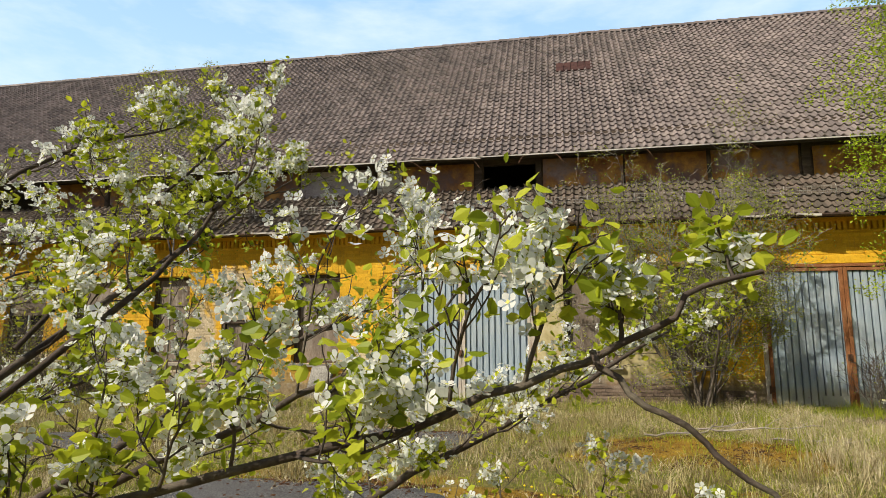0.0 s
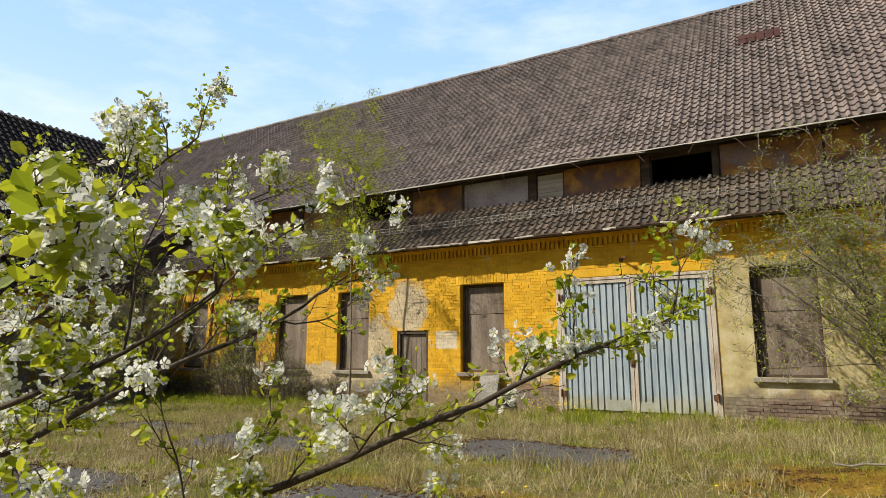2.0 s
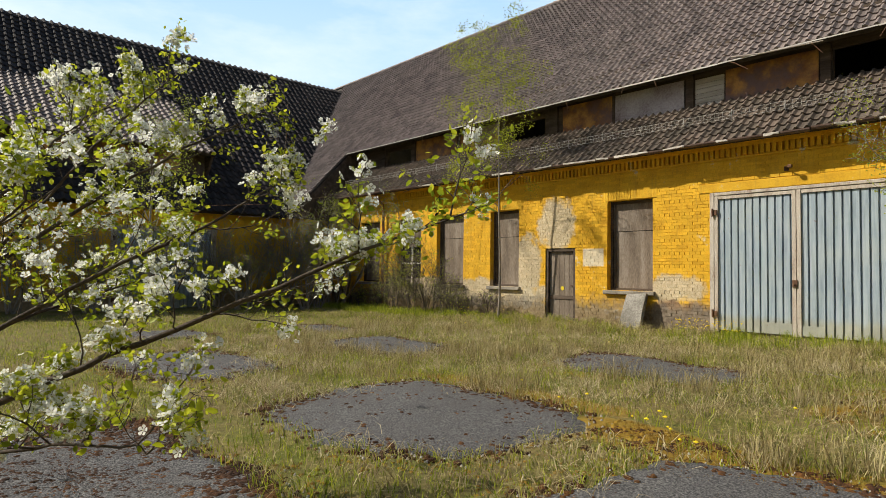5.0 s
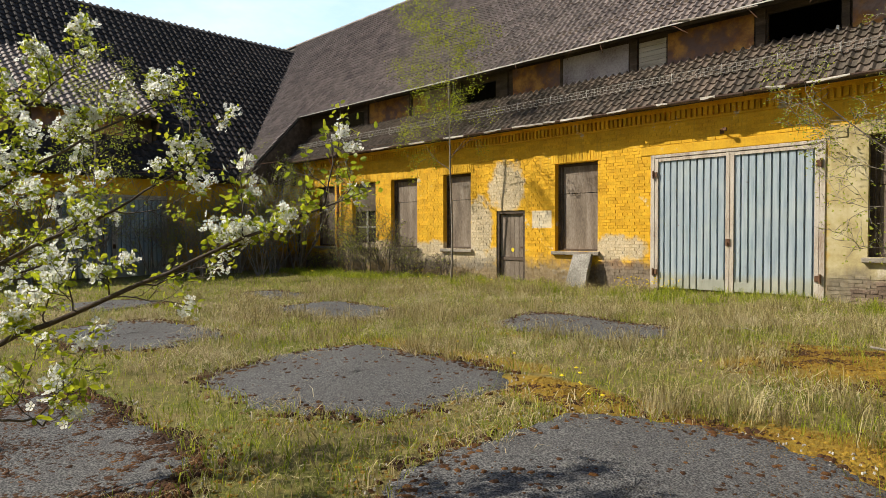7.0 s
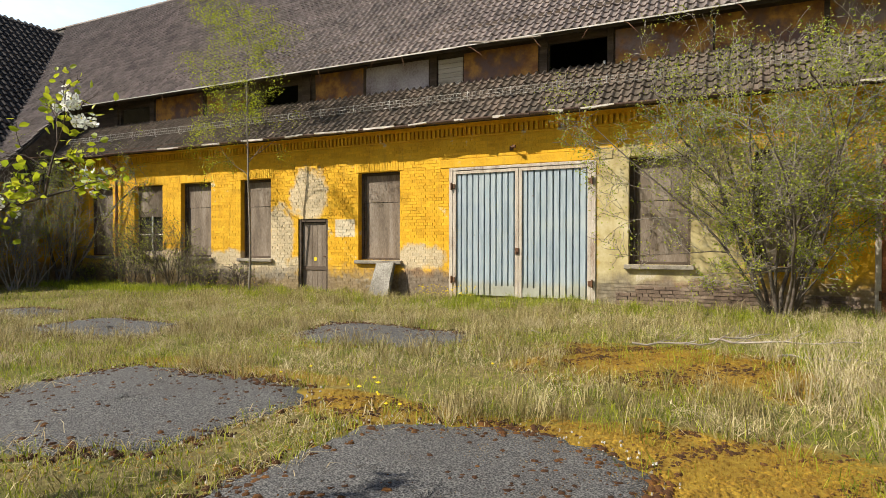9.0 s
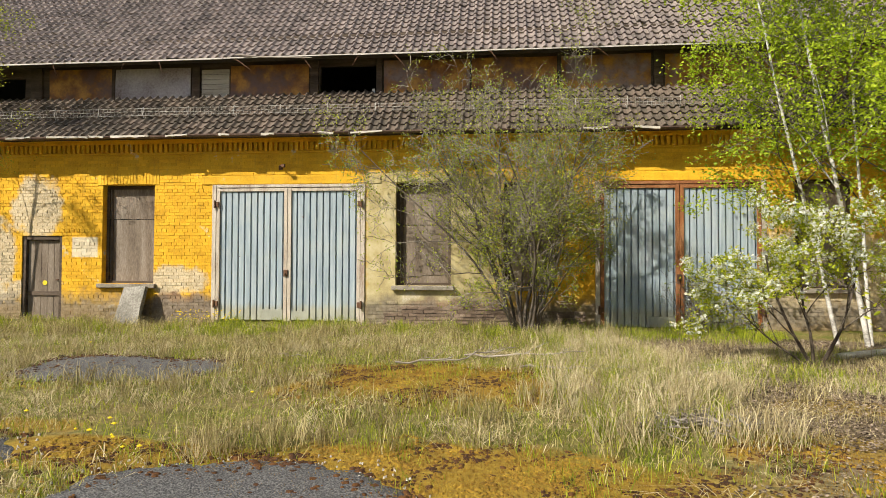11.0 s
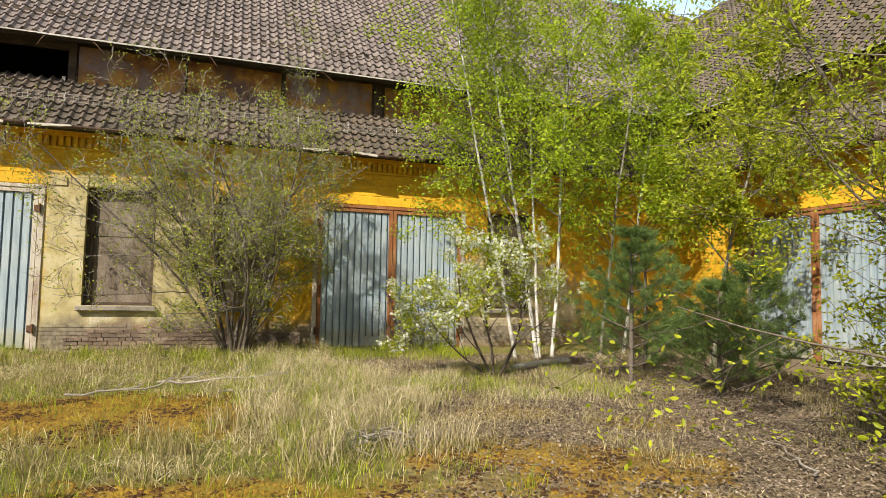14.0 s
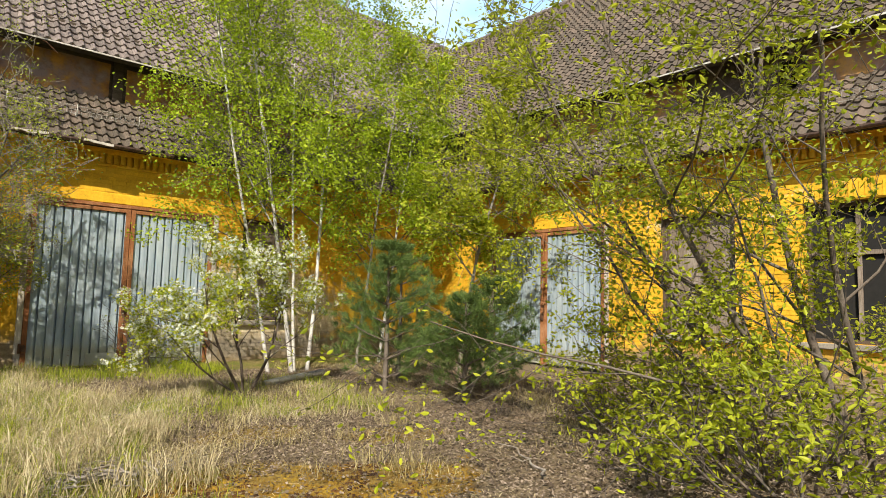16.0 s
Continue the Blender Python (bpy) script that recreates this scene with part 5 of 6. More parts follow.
birch(12.7, -2.2, 7.4, 0.036, 13000, (0.04, -0.02), "birch", "slim birch behind the birch clump", M_LEAF_BIRCH, M_BARK_GREY, 0.062, SP_BIRCH2)
birch(13.5, -1.9, 7.0, 0.04, 15000, (0.06, -0.05), "birch", "leafy birch near the inner corner", M_LEAF_BIRCH, M_BARK_BIRCH, 0.066, SP_BIRCH2)
birch(14.4, -3.6, 6.2, 0.05, 17000, (0.02, -0.12), "corner_tree", "leaning leafy tree in the inner corner", M_LEAF_WILLOW, M_BARK_GREY, 0.075, SP_BIRCH2)
birch(-14.3, -8.2, 6.6, 0.05, 3800, (-0.02, 0.0), "young_birch", "thin grey-green birch before the west wing", M_LEAF_BUSH, M_BARK_GREY, 0.05)

# many-stemmed elder between the gates
SP_BUSH = dict(seg=[8, 7, 6, 5], wob=[0.09, 0.13, 0.15, 0.18], up=[0.35, 0.35, 0.2, -0.1], kids=[7, 7, 5], **{"from": [0.35, 0.2, 0.15]}, len=[0.5, 0.55, 0.6], angle=[32, 36, 40], tips=3, taper=0.3, thin=0.55)
bx, by = 5.4, -0.85
z = gz1(bx, by) - 0.05
st = []
for k in range(13):
    a = 2 * math.pi * k / 13 + float(rng.uniform(-0.3, 0.3))
    sl = float(rng.uniform(0.08, 0.46))
    st.append(((bx + 0.2 * math.cos(a), by + 0.14 * math.sin(a), z), (sl * math.cos(a), sl * 0.5 * math.sin(a) - 0.03, 1), float(rng.uniform(4.0, 6.0)), float(rng.uniform(0.025, 0.05))))
for a, L in ((0.2, 2.4), (2.85, 2.2), (-0.15, 2.6)):
    st.append(((bx, by, z + 0.1), (math.cos(a), -0.25, 1.2), L, 0.022))
SP_ELDER = dict(seg=[9, 7, 6, 5], wob=[0.11, 0.17, 0.2, 0.2], up=[0.1, 0.3, 0.25, 0.1], kids=[11, 7, 4], **{"from": [0.28, 0.15, 0.1]}, len=[0.40, 0.5, 0.55], angle=[56, 50, 48], tips=3, taper=0.3, thin=0.5, rmin=0.0045)
t, tp = plant("elder_bush", "many-stemmed grey shrub with sparse young leaves", "shrub", st, SP_ELDER, M_BARK, M_LEAF_BUSH, 0.044, 34000, (bx, by, z), spread=0.06, twig_bark=M_BARK_GREY)

# pear shrub in bloom before the second gate
SP_PEAR = dict(seg=[6, 6, 5, 4], wob=[0.1, 0.12, 0.15, 0.2], up=[0.4, 0.3, 0.25, 0.1], kids=[6, 5, 4], **{"from": [0.25, 0.25, 0.2]}, len=[0.7, 0.6, 0.5], angle=[42, 42, 45], tips=4, taper=0.3, thin=0.55)
px, py = 9.1, -4.75
z = gz1(px, py) - 0.04
st = [((px, py, z), (-0.7, 0.1, 1), 1.75, 0.026), ((px + 0.05, py, z), (0.5, 0.05, 1), 1.95, 0.028), ((px, py, z), (0.0, -0.2, 1), 1.6, 0.024), ((px, py, z), (-1.2, 0.2, 0.7), 1.5, 0.018)]
t, tp = plant("pear_shrub", "low pear shrub full of white blossom", "shrub", st, SP_PEAR, M_BARK_PEAR, M_LEAF_PEAR, 0.04, 13000, (px, py, z), spread=0.04)
blossoming(t, tp, 520, 0.04, 8, 0.035)

# bare shrubs in the west corner and weeds on the walls
SP_CORNER = dict(SP_BUSH, kids=[5, 4, 3], rmin=0.0055)
z = gz1(-15.7, -0.7) - 0.05
st = [((-15.7, -0.7, z), (-0.03, -0.02, 1), 4.6, 0.06), ((-15.5, -0.6, z), (0.12, -0.05, 1), 4.9, 0.05), ((-15.9, -0.9, z), (-0.16, -0.1, 1), 4.7, 0.05)]
SP_CLOUD = dict(SP_ELDER, kids=[12, 6, 5], len=[0.34, 0.55, 0.55], up=[0.1, 0.1, -0.2, -0.5], rmin=0.005)
SP_CLOUD["from"] = [0.62, 0.1, 0.1]
plant("corner_tree", "half-dead grey tree with a cloud of fine twigs", "tree", st, SP_CLOUD, M_BARK, M_LEAF_BUSH, 0.05, 5200, (-15.7, -0.7, z), spread=0.08, twig_bark=M_BARK_GREY)
for x, y, h, nl in ((-15.2, -2.2, 2.6, 1500), (-16.2, -1.3, 3.2, 2600), (-14.6, -3.0, 2.0, 300), (-16.4, -4.2, 2.4, 700), (-16.2, -6.0, 2.2, 900), (-16.6, -7.6, 2.6, 1100), (-16.0, -9.4, 1.9, 900), (-16.5, -11.2, 2.4, 900), (-15.6, -12.8, 1.8, 900), (-15.6, -0.9, 3.3, 700), (-16.9, -2.5, 3.6, 400), (-15.9, -3.3, 2.9, 200), (-15.3, -5.1, 2.0, 500), (-16.9, -5.2, 3.0, 300), (-16.9, -9.0, 2.8, 600)):
    z = gz1(x, y) - 0.05
    st = [((x + float(rng.normal(0, 0.12)), y + float(rng.normal(0, 0.12)), z), (float(rng.normal(0, 0.3)), float(rng.normal(0, 0.3)), 1), h * float(rng.uniform(0.7, 1.0)), 0.026) for k in range(9)]
    plant("corner_shrub", "tangled bare grey shrub in the shaded corner", "shrub", st, SP_CORNER, M_BARK_GREY, M_LEAF_BUSH, 0.05, nl, (x, y, z), "shrubs in the west corner")
SP_WEED = dict(seg=[5, 4, 4], wob=[0.12, 0.18, 0.2], up=[0.2, 0.1, 0.0], kids=[5, 4], **{"from": [0.2, 0.2]}, len=[0.6, 0.55], angle=[38, 42], tips=4, taper=0.35, thin=0.6, rmin=0.0045)
for x, y, h, nl in ((-12.7, -0.6, 1.7, 900), (-11.7, -0.7, 1.9, 1100), (-10.9, -0.55, 1.7, 800), (-9.9, -0.5, 1.0, 350), (-9.3, -0.5, 0.55, 100), (-13.5, -0.6, 0.9, 220), (-8.2, -0.4, 0.7, 120), (8.9, -0.7, 1.1, 60), (-15.0, -0.5, 0.7, 500)):
    z = gz1(x, y) - 0.03
    st = [((x + float(rng.normal(0, 0.15)), y + float(rng.normal(0, 0.06)), z), (float(rng.normal(0, 0.35)), float(rng.normal(-0.1, 0.2)), 1), h * float(rng.uniform(0.6, 1.1)), 0.011) for k in range(15)]
    plant("wall_weed", "dry brown weeds with a few leaves at the wall", "weed", st, SP_WEED, M_BARK, M_LEAF_BUSH, 0.045, nl, (x, y, z), "weeds along the wall", trunk_name="stem")


# small pines by the litter
def pine(x, y, h, w):
    z = gz1(x, y) - 0.04
    t = thing("young_pine", pose(x, y, z), "bushy young pine with blue-green needles", "tree", "young pines")
    lines = [(np.array([(0, 0, 0), (0.03, 0.02, h * 0.5), (0, 0, h)]), [0.045, 0.03, 0.008])]
    tufts, dirs = [], []
    for lv in np.arange(0.12, 0.98, 0.12):
        k = 5
        for j in range(k):
            a = 2 * math.pi * (j + rng.random()) / k
            L = w * (1 - lv) ** 0.7 * rng.uniform(0.7, 1.1) + 0.1
            p0 = np.array([0, 0, lv * h])
            d = np.array([math.cos(a), math.sin(a), 0.35])
            pts = [p0 + d * L * s + np.array([0, 0, 0.18 * L * s * s]) for s in (0, 0.35, 0.7, 1.0)]
            lines.append((np.array(pts), [0.012, 0.009, 0.006, 0.003]))
            for s in np.linspace(0.4, 1.0, 5):
                for b in range(3):
                    off = rng.normal(0, 0.10, 3) * L * np.array([1, 1, 0.5])
                    tufts.append(p0 + d * L * s + np.array([0, 0, 0.18 * L * s * s]) + off)
                    dirs.append(unit(d + rng.normal(0, 0.6, 3) + np.array([0, 0, 0.5])))
    put("trunk", tube_mesh("trunk", lines, 6), M_BARK, t)
    tufts, dirs = np.array(tufts), np.array(dirs)
    per = 34
    at = np.repeat(tufts, per, 0) + rng.normal(0, 0.02, (len(tufts) * per, 3))
    dd = np.repeat(dirs, per, 0) + rng.normal(0, 0.55, (len(at), 3))
    dd /= np.linalg.norm(dd, axis=1)[:, None]
    L = rng.uniform(0.07, 0.13, (len(at), 1))
    s = np.cross(dd, rng.normal(0, 1, (len(at), 3)))
    s /= np.linalg.norm(s, axis=1)[:, None]
    v = np.stack([at - s * 0.003, at + s * 0.003, at + dd * L], 1)
    put("crown", fast_mesh("crown", v, np.arange(3 * len(at)).reshape(-1, 3)), M_PINE, t, "dense needle tufts")


for x, y, h, w in ((10.9, -5.7, 2.3, 1.0), (12.0, -4.6, 2.4, 1.15), (11.5, -6.8, 1.5, 1.0), (12.9, -6.0, 1.8, 1.1)):
    pine(x, y, h, w)

# olive-leaved shrub tree close to the walk
SP_MAPLE = dict(seg=[9, 7, 6, 5], wob=[0.09, 0.12, 0.14, 0.15], up=[0.3, 0.2, 0.1, 0.0], kids=[9, 6, 5], **{"from": [0.18, 0.15, 0.15]}, len=[0.5, 0.55, 0.5], angle=[48, 45, 42], tips=4, taper=0.25, thin=0.5, rmin=0.003)
tx, ty = 11.3, -11.7
z = gz1(tx, ty) - 0.06
st = [((tx, ty, z), (-0.6, 0.55, 1), 5.0, 0.04), ((tx + 0.1, ty, z), (-0.3, 0.4, 1), 5.6, 0.042), ((tx + 0.05, ty + 0.1, z), (-0.2, 0.9, 1), 5.4, 0.04),
      ((tx - 0.1, ty, z), (-0.8, 0.4, 0.9), 2.8, 0.024), ((tx, ty, z), (-0.6, 0.95, 0.75), 4.2, 0.028), ((tx + 0.1, ty - 0.1, z), (-0.75, 0.15, 1), 4.6, 0.032)]
plant("goat_willow", "wide shrubby tree with olive-yellow spring leaves", "tree", st, SP_MAPLE, M_BARK, M_LEAF_WILLOW, 0.054, 26000, (tx, ty, z), spread=0.05, aspect=0.42)
for sx, sy, nl, h in ((10.7, -11.2, 3400, 1.5), (11.8, -10.1, 3000, 1.5), (9.8, -11.8, 2200, 1.1)):
    z = gz1(sx, sy) - 0.05
    st = [((sx, sy, z), (math.cos(a) * 0.9, math.sin(a) * 0.9, 0.6), h * float(rng.uniform(0.8, 1.2)), 0.015) for a in np.linspace(0.4, 6.0, 8)]
    plant("goat_willow", "low spreading willow shrub with olive-yellow leaves", "shrub", st, dict(SP_MAPLE, kids=[6, 4, 3]), M_BARK, M_LEAF_WILLOW, 0.06, nl, (sx, sy, z), "low willow shrubs", spread=0.05, aspect=0.42)
for x, y, h, n in ((9.9, -10.7, 0.55, 380), (11.2, -9.6, 0.8, 600)):
    z = gz1(x, y) - 0.04
    st = [((x + float(rng.normal(0, 0.1)), y + float(rng.normal(0, 0.1)), z), (float(rng.normal(-0.1, 0.4)), float(rng.normal(0, 0.4)), 1), h * float(rng.uniform(0.7, 1.1)), 0.014) for k in range(6)]
    plant("willow_seedling", "low olive-leaved willow seedling in the litter", "shrub", st, SP_WEED, M_BARK, M_LEAF_WILLOW, 0.055, n, (x, y, z), "willow seedlings", trunk_name="stem")

# pear tree in bloom beside the walk: long limbs with short upright spurs
def eased(way, n):
    """A smooth curve through a few bends of a limb."""
    w = [Vector(p) for p in way]
    w = [w[0] * 2 - w[1]] + w + [w[-1] * 2 - w[-2]]
    out = []
    for a, b, c, e in zip(w, w[1:], w[2:], w[3:]):
        for k in range(n):
            t = k / n
            out.append(0.5 * ((2 * b) + (c - a) * t + (2 * a - 5 * b + 4 * c - e) * t * t + (3 * b - a - 3 * c + e) * t ** 3))
    return np.array([tuple(p) for p in out] + [tuple(w[-2])])


SP_SPUR = dict(seg=[6, 4, 3], wob=[0.16, 0.2, 0.22], up=[0.75, 0.5, 0.3], kids=[5, 3], **{"from": [0.2, 0.25]}, len=[0.5, 0.5], angle=[50, 48], tips=2, taper=0.4, thin=0.6, rmin=0.0014)
TX, TY = 0.7, -14.15


def clear_of_walk(p):
    """Distance in plan from the trodden line beside the tree, which no spur overhangs."""
    a, b = np.array([2.45, -15.05]), np.array([3.4, -14.4])
    q = np.asarray(p)[:, :2] - a
    k = np.clip(q @ (b - a) / ((b - a) @ (b - a)), 0, 1)
    return np.linalg.norm(q - k[:, None] * (b - a), axis=1)


def pear_tree(limbs):
    base = np.array([TX, TY, gz1(TX, TY) - 0.08])
    t = thing("pear_tree", pose(*base), "old pear tree with white blossom and young leaves", "tree")
    put("trunk", tube_mesh("trunk", [(eased([(0, 0, 0), (0.04, 0.02, 0.5), (0.0, 0.08, 1.1)], 5), np.linspace(0.09, 0.05, 11))], 9), M_BARK_PEAR, t)
    twigs, tips, buds = [], [], []
    for way, r, gap, L in limbs:
        pts = eased(way, 6) + np.cumsum(rng.normal(0, 0.006, (6 * (len(way) - 1) + 1, 3)), 0)
        put("limb", tube_mesh("limb", [(pts - base, np.linspace(r, 0.0035, len(pts)))], 7), M_BARK_PEAR, t)
        seg = np.linalg.norm(np.diff(pts, axis=0), axis=1)
        run = np.concatenate([[0], np.cumsum(seg)])
        for u in np.arange(0.35 * run[-1], run[-1] + gap, gap * 1.35):
            u = min(u + float(rng.uniform(-0.4, 0.4)) * gap, run[-1])
            i = min(int(np.searchsorted(run, u)), len(pts) - 1)
            d0 = unit(pts[i] - pts[i - 1])
            side = unit(np.cross(d0, rng.normal(0, 1, 3)))
            own, ends = [], []
            grow(own, ends, pts[i], d0 * 0.5 + side * 0.8 + np.array([0, 0, 0.25]), L * float(rng.uniform(0.4, 1.9)), 0.0042, 0, SP_SPUR)
            if min(float(np.min(clear_of_walk(l[0]))) for l in own) < 0.6:
                continue
            twigs += own
            tips += ends
            buds += [l[0][-1] for l in own[::2]]
        if clear_of_walk(pts[-1:])[0] > 0.62:
            buds.append(pts[-1])
    put("twig_spray", tube_mesh("twig_spray", [(p - base, w) for p, w in twigs], 5), M_BARK_PEAR, t, "thin dark spurs")
    tips, buds = np.array(tips) - base, np.array(buds) - base
    put("crown", leaves_mesh("crown", tips[rng.integers(0, len(tips), 9500)], 0.028, 0.62, 0.05, 0.02), M_LEAF_PEAR, t, "young yellow-green leaves")
    blossoming(t, buds, 330, 0.027, 16, 0.021)


pear_tree([
    ([(0.75, -14.1, 0.15), (1.4, -13.67, 0.51), (2.0, -13.19, 0.81), (2.6, -12.72, 1.12), (2.97, -12.4, 1.30)], 0.02, 0.09, 0.2),
    ([(0.75, -14.1, 0.4), (1.6, -14.15, 0.9), (2.2, -14.1, 1.08), (2.52, -14.17, 1.2), (2.7, -14.1, 1.29)], 0.01, 0.1, 0.14),
    ([(2.52, -14.17, 1.2), (2.62, -14.2, 1.11), (2.72, -14.21, 1.0)], 0.005, 0.11, 0.08),
    ([(0.75, -14.0, 0.7), (0.95, -13.3, 1.3), (1.15, -12.8, 1.7), (1.28, -12.33, 2.0)], 0.016, 0.09, 0.22),
    ([(0.7, -14.0, 0.9), (0.55, -13.5, 1.5), (0.65, -13.1, 1.92), (0.9, -12.8, 2.1)], 0.014, 0.1, 0.18),
    ([(0.9, -13.45, 1.2), (1.1, -13.05, 1.75), (1.26, -12.75, 2.12)], 0.009, 0.09, 0.2),
    ([(0.8, -14.0, 0.5), (1.3, -13.3, 1.0), (1.7, -12.85, 1.3), (1.9, -12.5, 1.55)], 0.015, 0.09, 0.24),
    ([(0.8, -14.05, 0.3), (1.5, -13.65, 0.45), (2.1, -13.35, 0.55), (2.55, -13.2, 0.62)], 0.012, 0.1, 0.22),
    ([(0.65, -14.0, 0.8), (0.2, -13.2, 1.3), (0.05, -12.5, 1.6)], 0.014, 0.1, 0.26),
    ([(0.7, -14.0, 0.6), (0.5, -13.2, 0.9), (0.6, -12.5, 1.2)], 0.013, 0.1, 0.28),
    ([(0.9, -13.9, 0.85), (1.3, -13.6, 1.3), (1.45, -13.35, 1.62), (1.5, -13.2, 1.82)], 0.012, 0.1, 0.22),
    ([(0.9, -14.1, 0.6), (1.6, -13.95, 0.95), (2.05, -13.7, 1.2), (2.3, -13.5, 1.4)], 0.012, 0.09, 0.24),
])


# ---- grass, moss, litter ----
def pick(n, x0, x1, y0, y1):
    return rng.uniform(x0, x1, n), rng.uniform(y0, y1, n)


def wave(x, y, s, o):
    """Smooth random field from 0 to 1."""
    v = np.sin(x * s + o) * np.cos(y * s * 1.13 - o * 2) + 0.6 * np.sin(x * s * 2.1 - y * s * 1.7 + o * 3) + 0.4 * np.cos(x * s * 3.7 + y * s * 4.3 + o)
    return np.clip(v / 3.0 + 0.5, 0, 1)


def in_blob(x, y, cx, cy, rx, ry):
    return ((x - cx) / rx) ** 2 + ((y - cy) / ry) ** 2 + 1.1 * (wave(x, y, 2.2, 1.0) - 0.5) + 0.9 * (wave(x, y, 6.5, 3.0) - 0.5) + rng.normal(0, 0.12, np.shape(x)) < 1


def litter_zone(x, y):
    return (x + 1.5 * (wave(x, y, 1.3, 4.0) - 0.5) > 6.7) & (y < -1.7)


def moss_zone(x, y):
    return in_blob(x, y, 4.2, -6.5, 1.75, 1.15) | in_blob(x, y, 4.5, -9.65, 2.1, 0.85) | in_blob(x, y, 7.1, -8.8, 0.55, 0.35) | in_blob(x, y, 7.9, -9.3, 1.2, 0.6) | in_blob(x, y, 1.9, -9.25, 0.8, 0.3) | in_blob(x, y, 4.4, -10.35, 0.95, 0.9)


def blades(name, x, y, h, width, lean, mat, label):
    """Bent tapering grass blades in one mesh."""
    n = len(x)
    z = ground_z(x, y) - 0.01
    p = np.stack([x, y, z], -1)
    a = rng.uniform(0, 2 * np.pi, n)
    s = np.stack([np.cos(a), np.sin(a), 0 * a], -1) * (width * rng.uniform(0.7, 1.3, n))[:, None] * 0.5
    b = rng.uniform(0, 2 * np.pi, n)
    l = np.stack([np.cos(b), np.sin(b), 0 * b], -1) * (h * lean * rng.uniform(0.2, 1.3, n))[:, None]
    up = np.stack([0 * h, 0 * h, h], -1)
    v = np.stack([p - s, p + s, p + s * 0.75 + l * 0.3 + up * 0.6, p - s * 0.75 + l * 0.3 + up * 0.6, p + l + up * np.clip(1 - 0.25 * lean, 0.3, 1)], 1)
    o = 5 * np.arange(n)[:, None]
    ob = put(name, fast_mesh(name, v, [np.array([[0, 1, 2, 3]]) + o, np.array([[3, 2, 4]]) + o]), mat)
    return tagged(ob, label, "grass", kind="stuff")


def tufted(n_tuft, per, x0, x1, y0, y1, keep, spread):
    x, y = pick(n_tuft, x0, x1, y0, y1)
    ok = keep(x, y)
    x, y = np.repeat(x[ok], per), np.repeat(y[ok], per)
    return x + rng.normal(0, spread, len(x)), y + rng.normal(0, spread, len(x))


def free(x, y):
    return ~on_plate(x, y, -0.06)


# short green sward everywhere between the plates
x, y = pick(175000, -15, 8.5, -14.2, -0.12)
dens = wave(x, y, 0.9, 0.3)
ok = free(x, y) & ~moss_zone(x, y) & ~litter_zone(x, y) & (rng.random(len(x)) < np.clip((dens - 0.3) * 2.2, 0.4, 1)) & (rng.random(len(x)) < np.clip(9.0 / (1 + np.hypot(x - 4.8, y + 13.4)), 0.25, 1))
x, y = x[ok], y[ok]
blades("green_grass", x, y, rng.uniform(0.04, 0.14, len(x)) * (0.7 + 0.7 * wave(x, y, 1.7, 2.0)), rng.uniform(0.004, 0.008, len(x)), 0.8, M_GRASS, "short yellow-green spring grass between the asphalt plates")
x, y = pick(170000, -15, 8.5, -14.2, -0.12)
ok = free(x, y) & ~moss_zone(x, y) & ~litter_zone(x, y) & (rng.random(len(x)) < 0.35 + 0.65 * wave(x, y, 0.8, 2.6)) & (rng.random(len(x)) < np.clip(9.0 / (1 + np.hypot(x - 4.8, y + 13.4)), 0.25, 1))
x, y = x[ok], y[ok]
blades("dry_grass", x, y, rng.uniform(0.05, 0.16, len(x)), rng.uniform(0.003, 0.007, len(x)), 1.6, M_GRASS_DRY, "flattened straw-coloured grass of last year")
# matted straw lying over the moss and between the tufts
x, y = tufted(1100, 45, -8, 7.5, -11.5, -1.0, lambda a, b: free(a, b) & ~moss_zone(a, b) & (wave(a, b, 1.3, 4.4) > 0.48), 0.15)
blades("straw_mat", x, y, rng.uniform(0.06, 0.16, len(x)), rng.uniform(0.005, 0.009, len(x)), 3.0, M_STRAW, "bleached straw lying flat on the ground")
x, y = tufted(200, 25, 2.0, 7.5, -10.6, -4.6, lambda a, b: moss_zone(a, b) & ~on_plate(a, b, 0), 0.09)
blades("moss_grass", x, y, rng.uniform(0.05, 0.2, len(x)), rng.uniform(0.003, 0.006, len(x)), 1.0, M_GRASS, "thin grass growing out of the moss")
# pale clumps of standing straw between the plates
x, y = tufted(260, 60, -7, 6.2, -11.8, -3.5, lambda a, b: ~on_plate(a, b, 0.1) & ~moss_zone(a, b) & (wave(a, b, 1.1, 2.9) > 0.5), 0.06)
blades("straw_clumps", x, y, rng.uniform(0.1, 0.3, len(x)), rng.uniform(0.003, 0.006, len(x)), 1.3, M_STRAW, "pale clumps of bent straw between the asphalt plates")
# tall tufts
x, y = tufted(1000, 36, -8, 7.2, -9.4, -0.6, lambda a, b: free(a, b) & ~moss_zone(a, b) & (wave(a, b, 0.7, 1.2) > 0.42), 0.07)
blades("dry_tuft_grass", x, y, rng.uniform(0.12, 0.4, len(x)), rng.uniform(0.004, 0.007, len(x)), 0.9, M_GRASS_DRY, "tall dry grass tufts bending over the yard")
x, y = tufted(520, 40, -16, 10.2, -2.4, -0.15, lambda a, b: free(a, b) & (wave(a, b, 0.6, 0.4) > 0.3), 0.09)
blades("wall_grass", x, y, rng.uniform(0.08, 0.27, len(x)), rng.uniform(0.005, 0.009, len(x)), 0.6, M_GRASS, "fresh green grass along the foot of the wall")
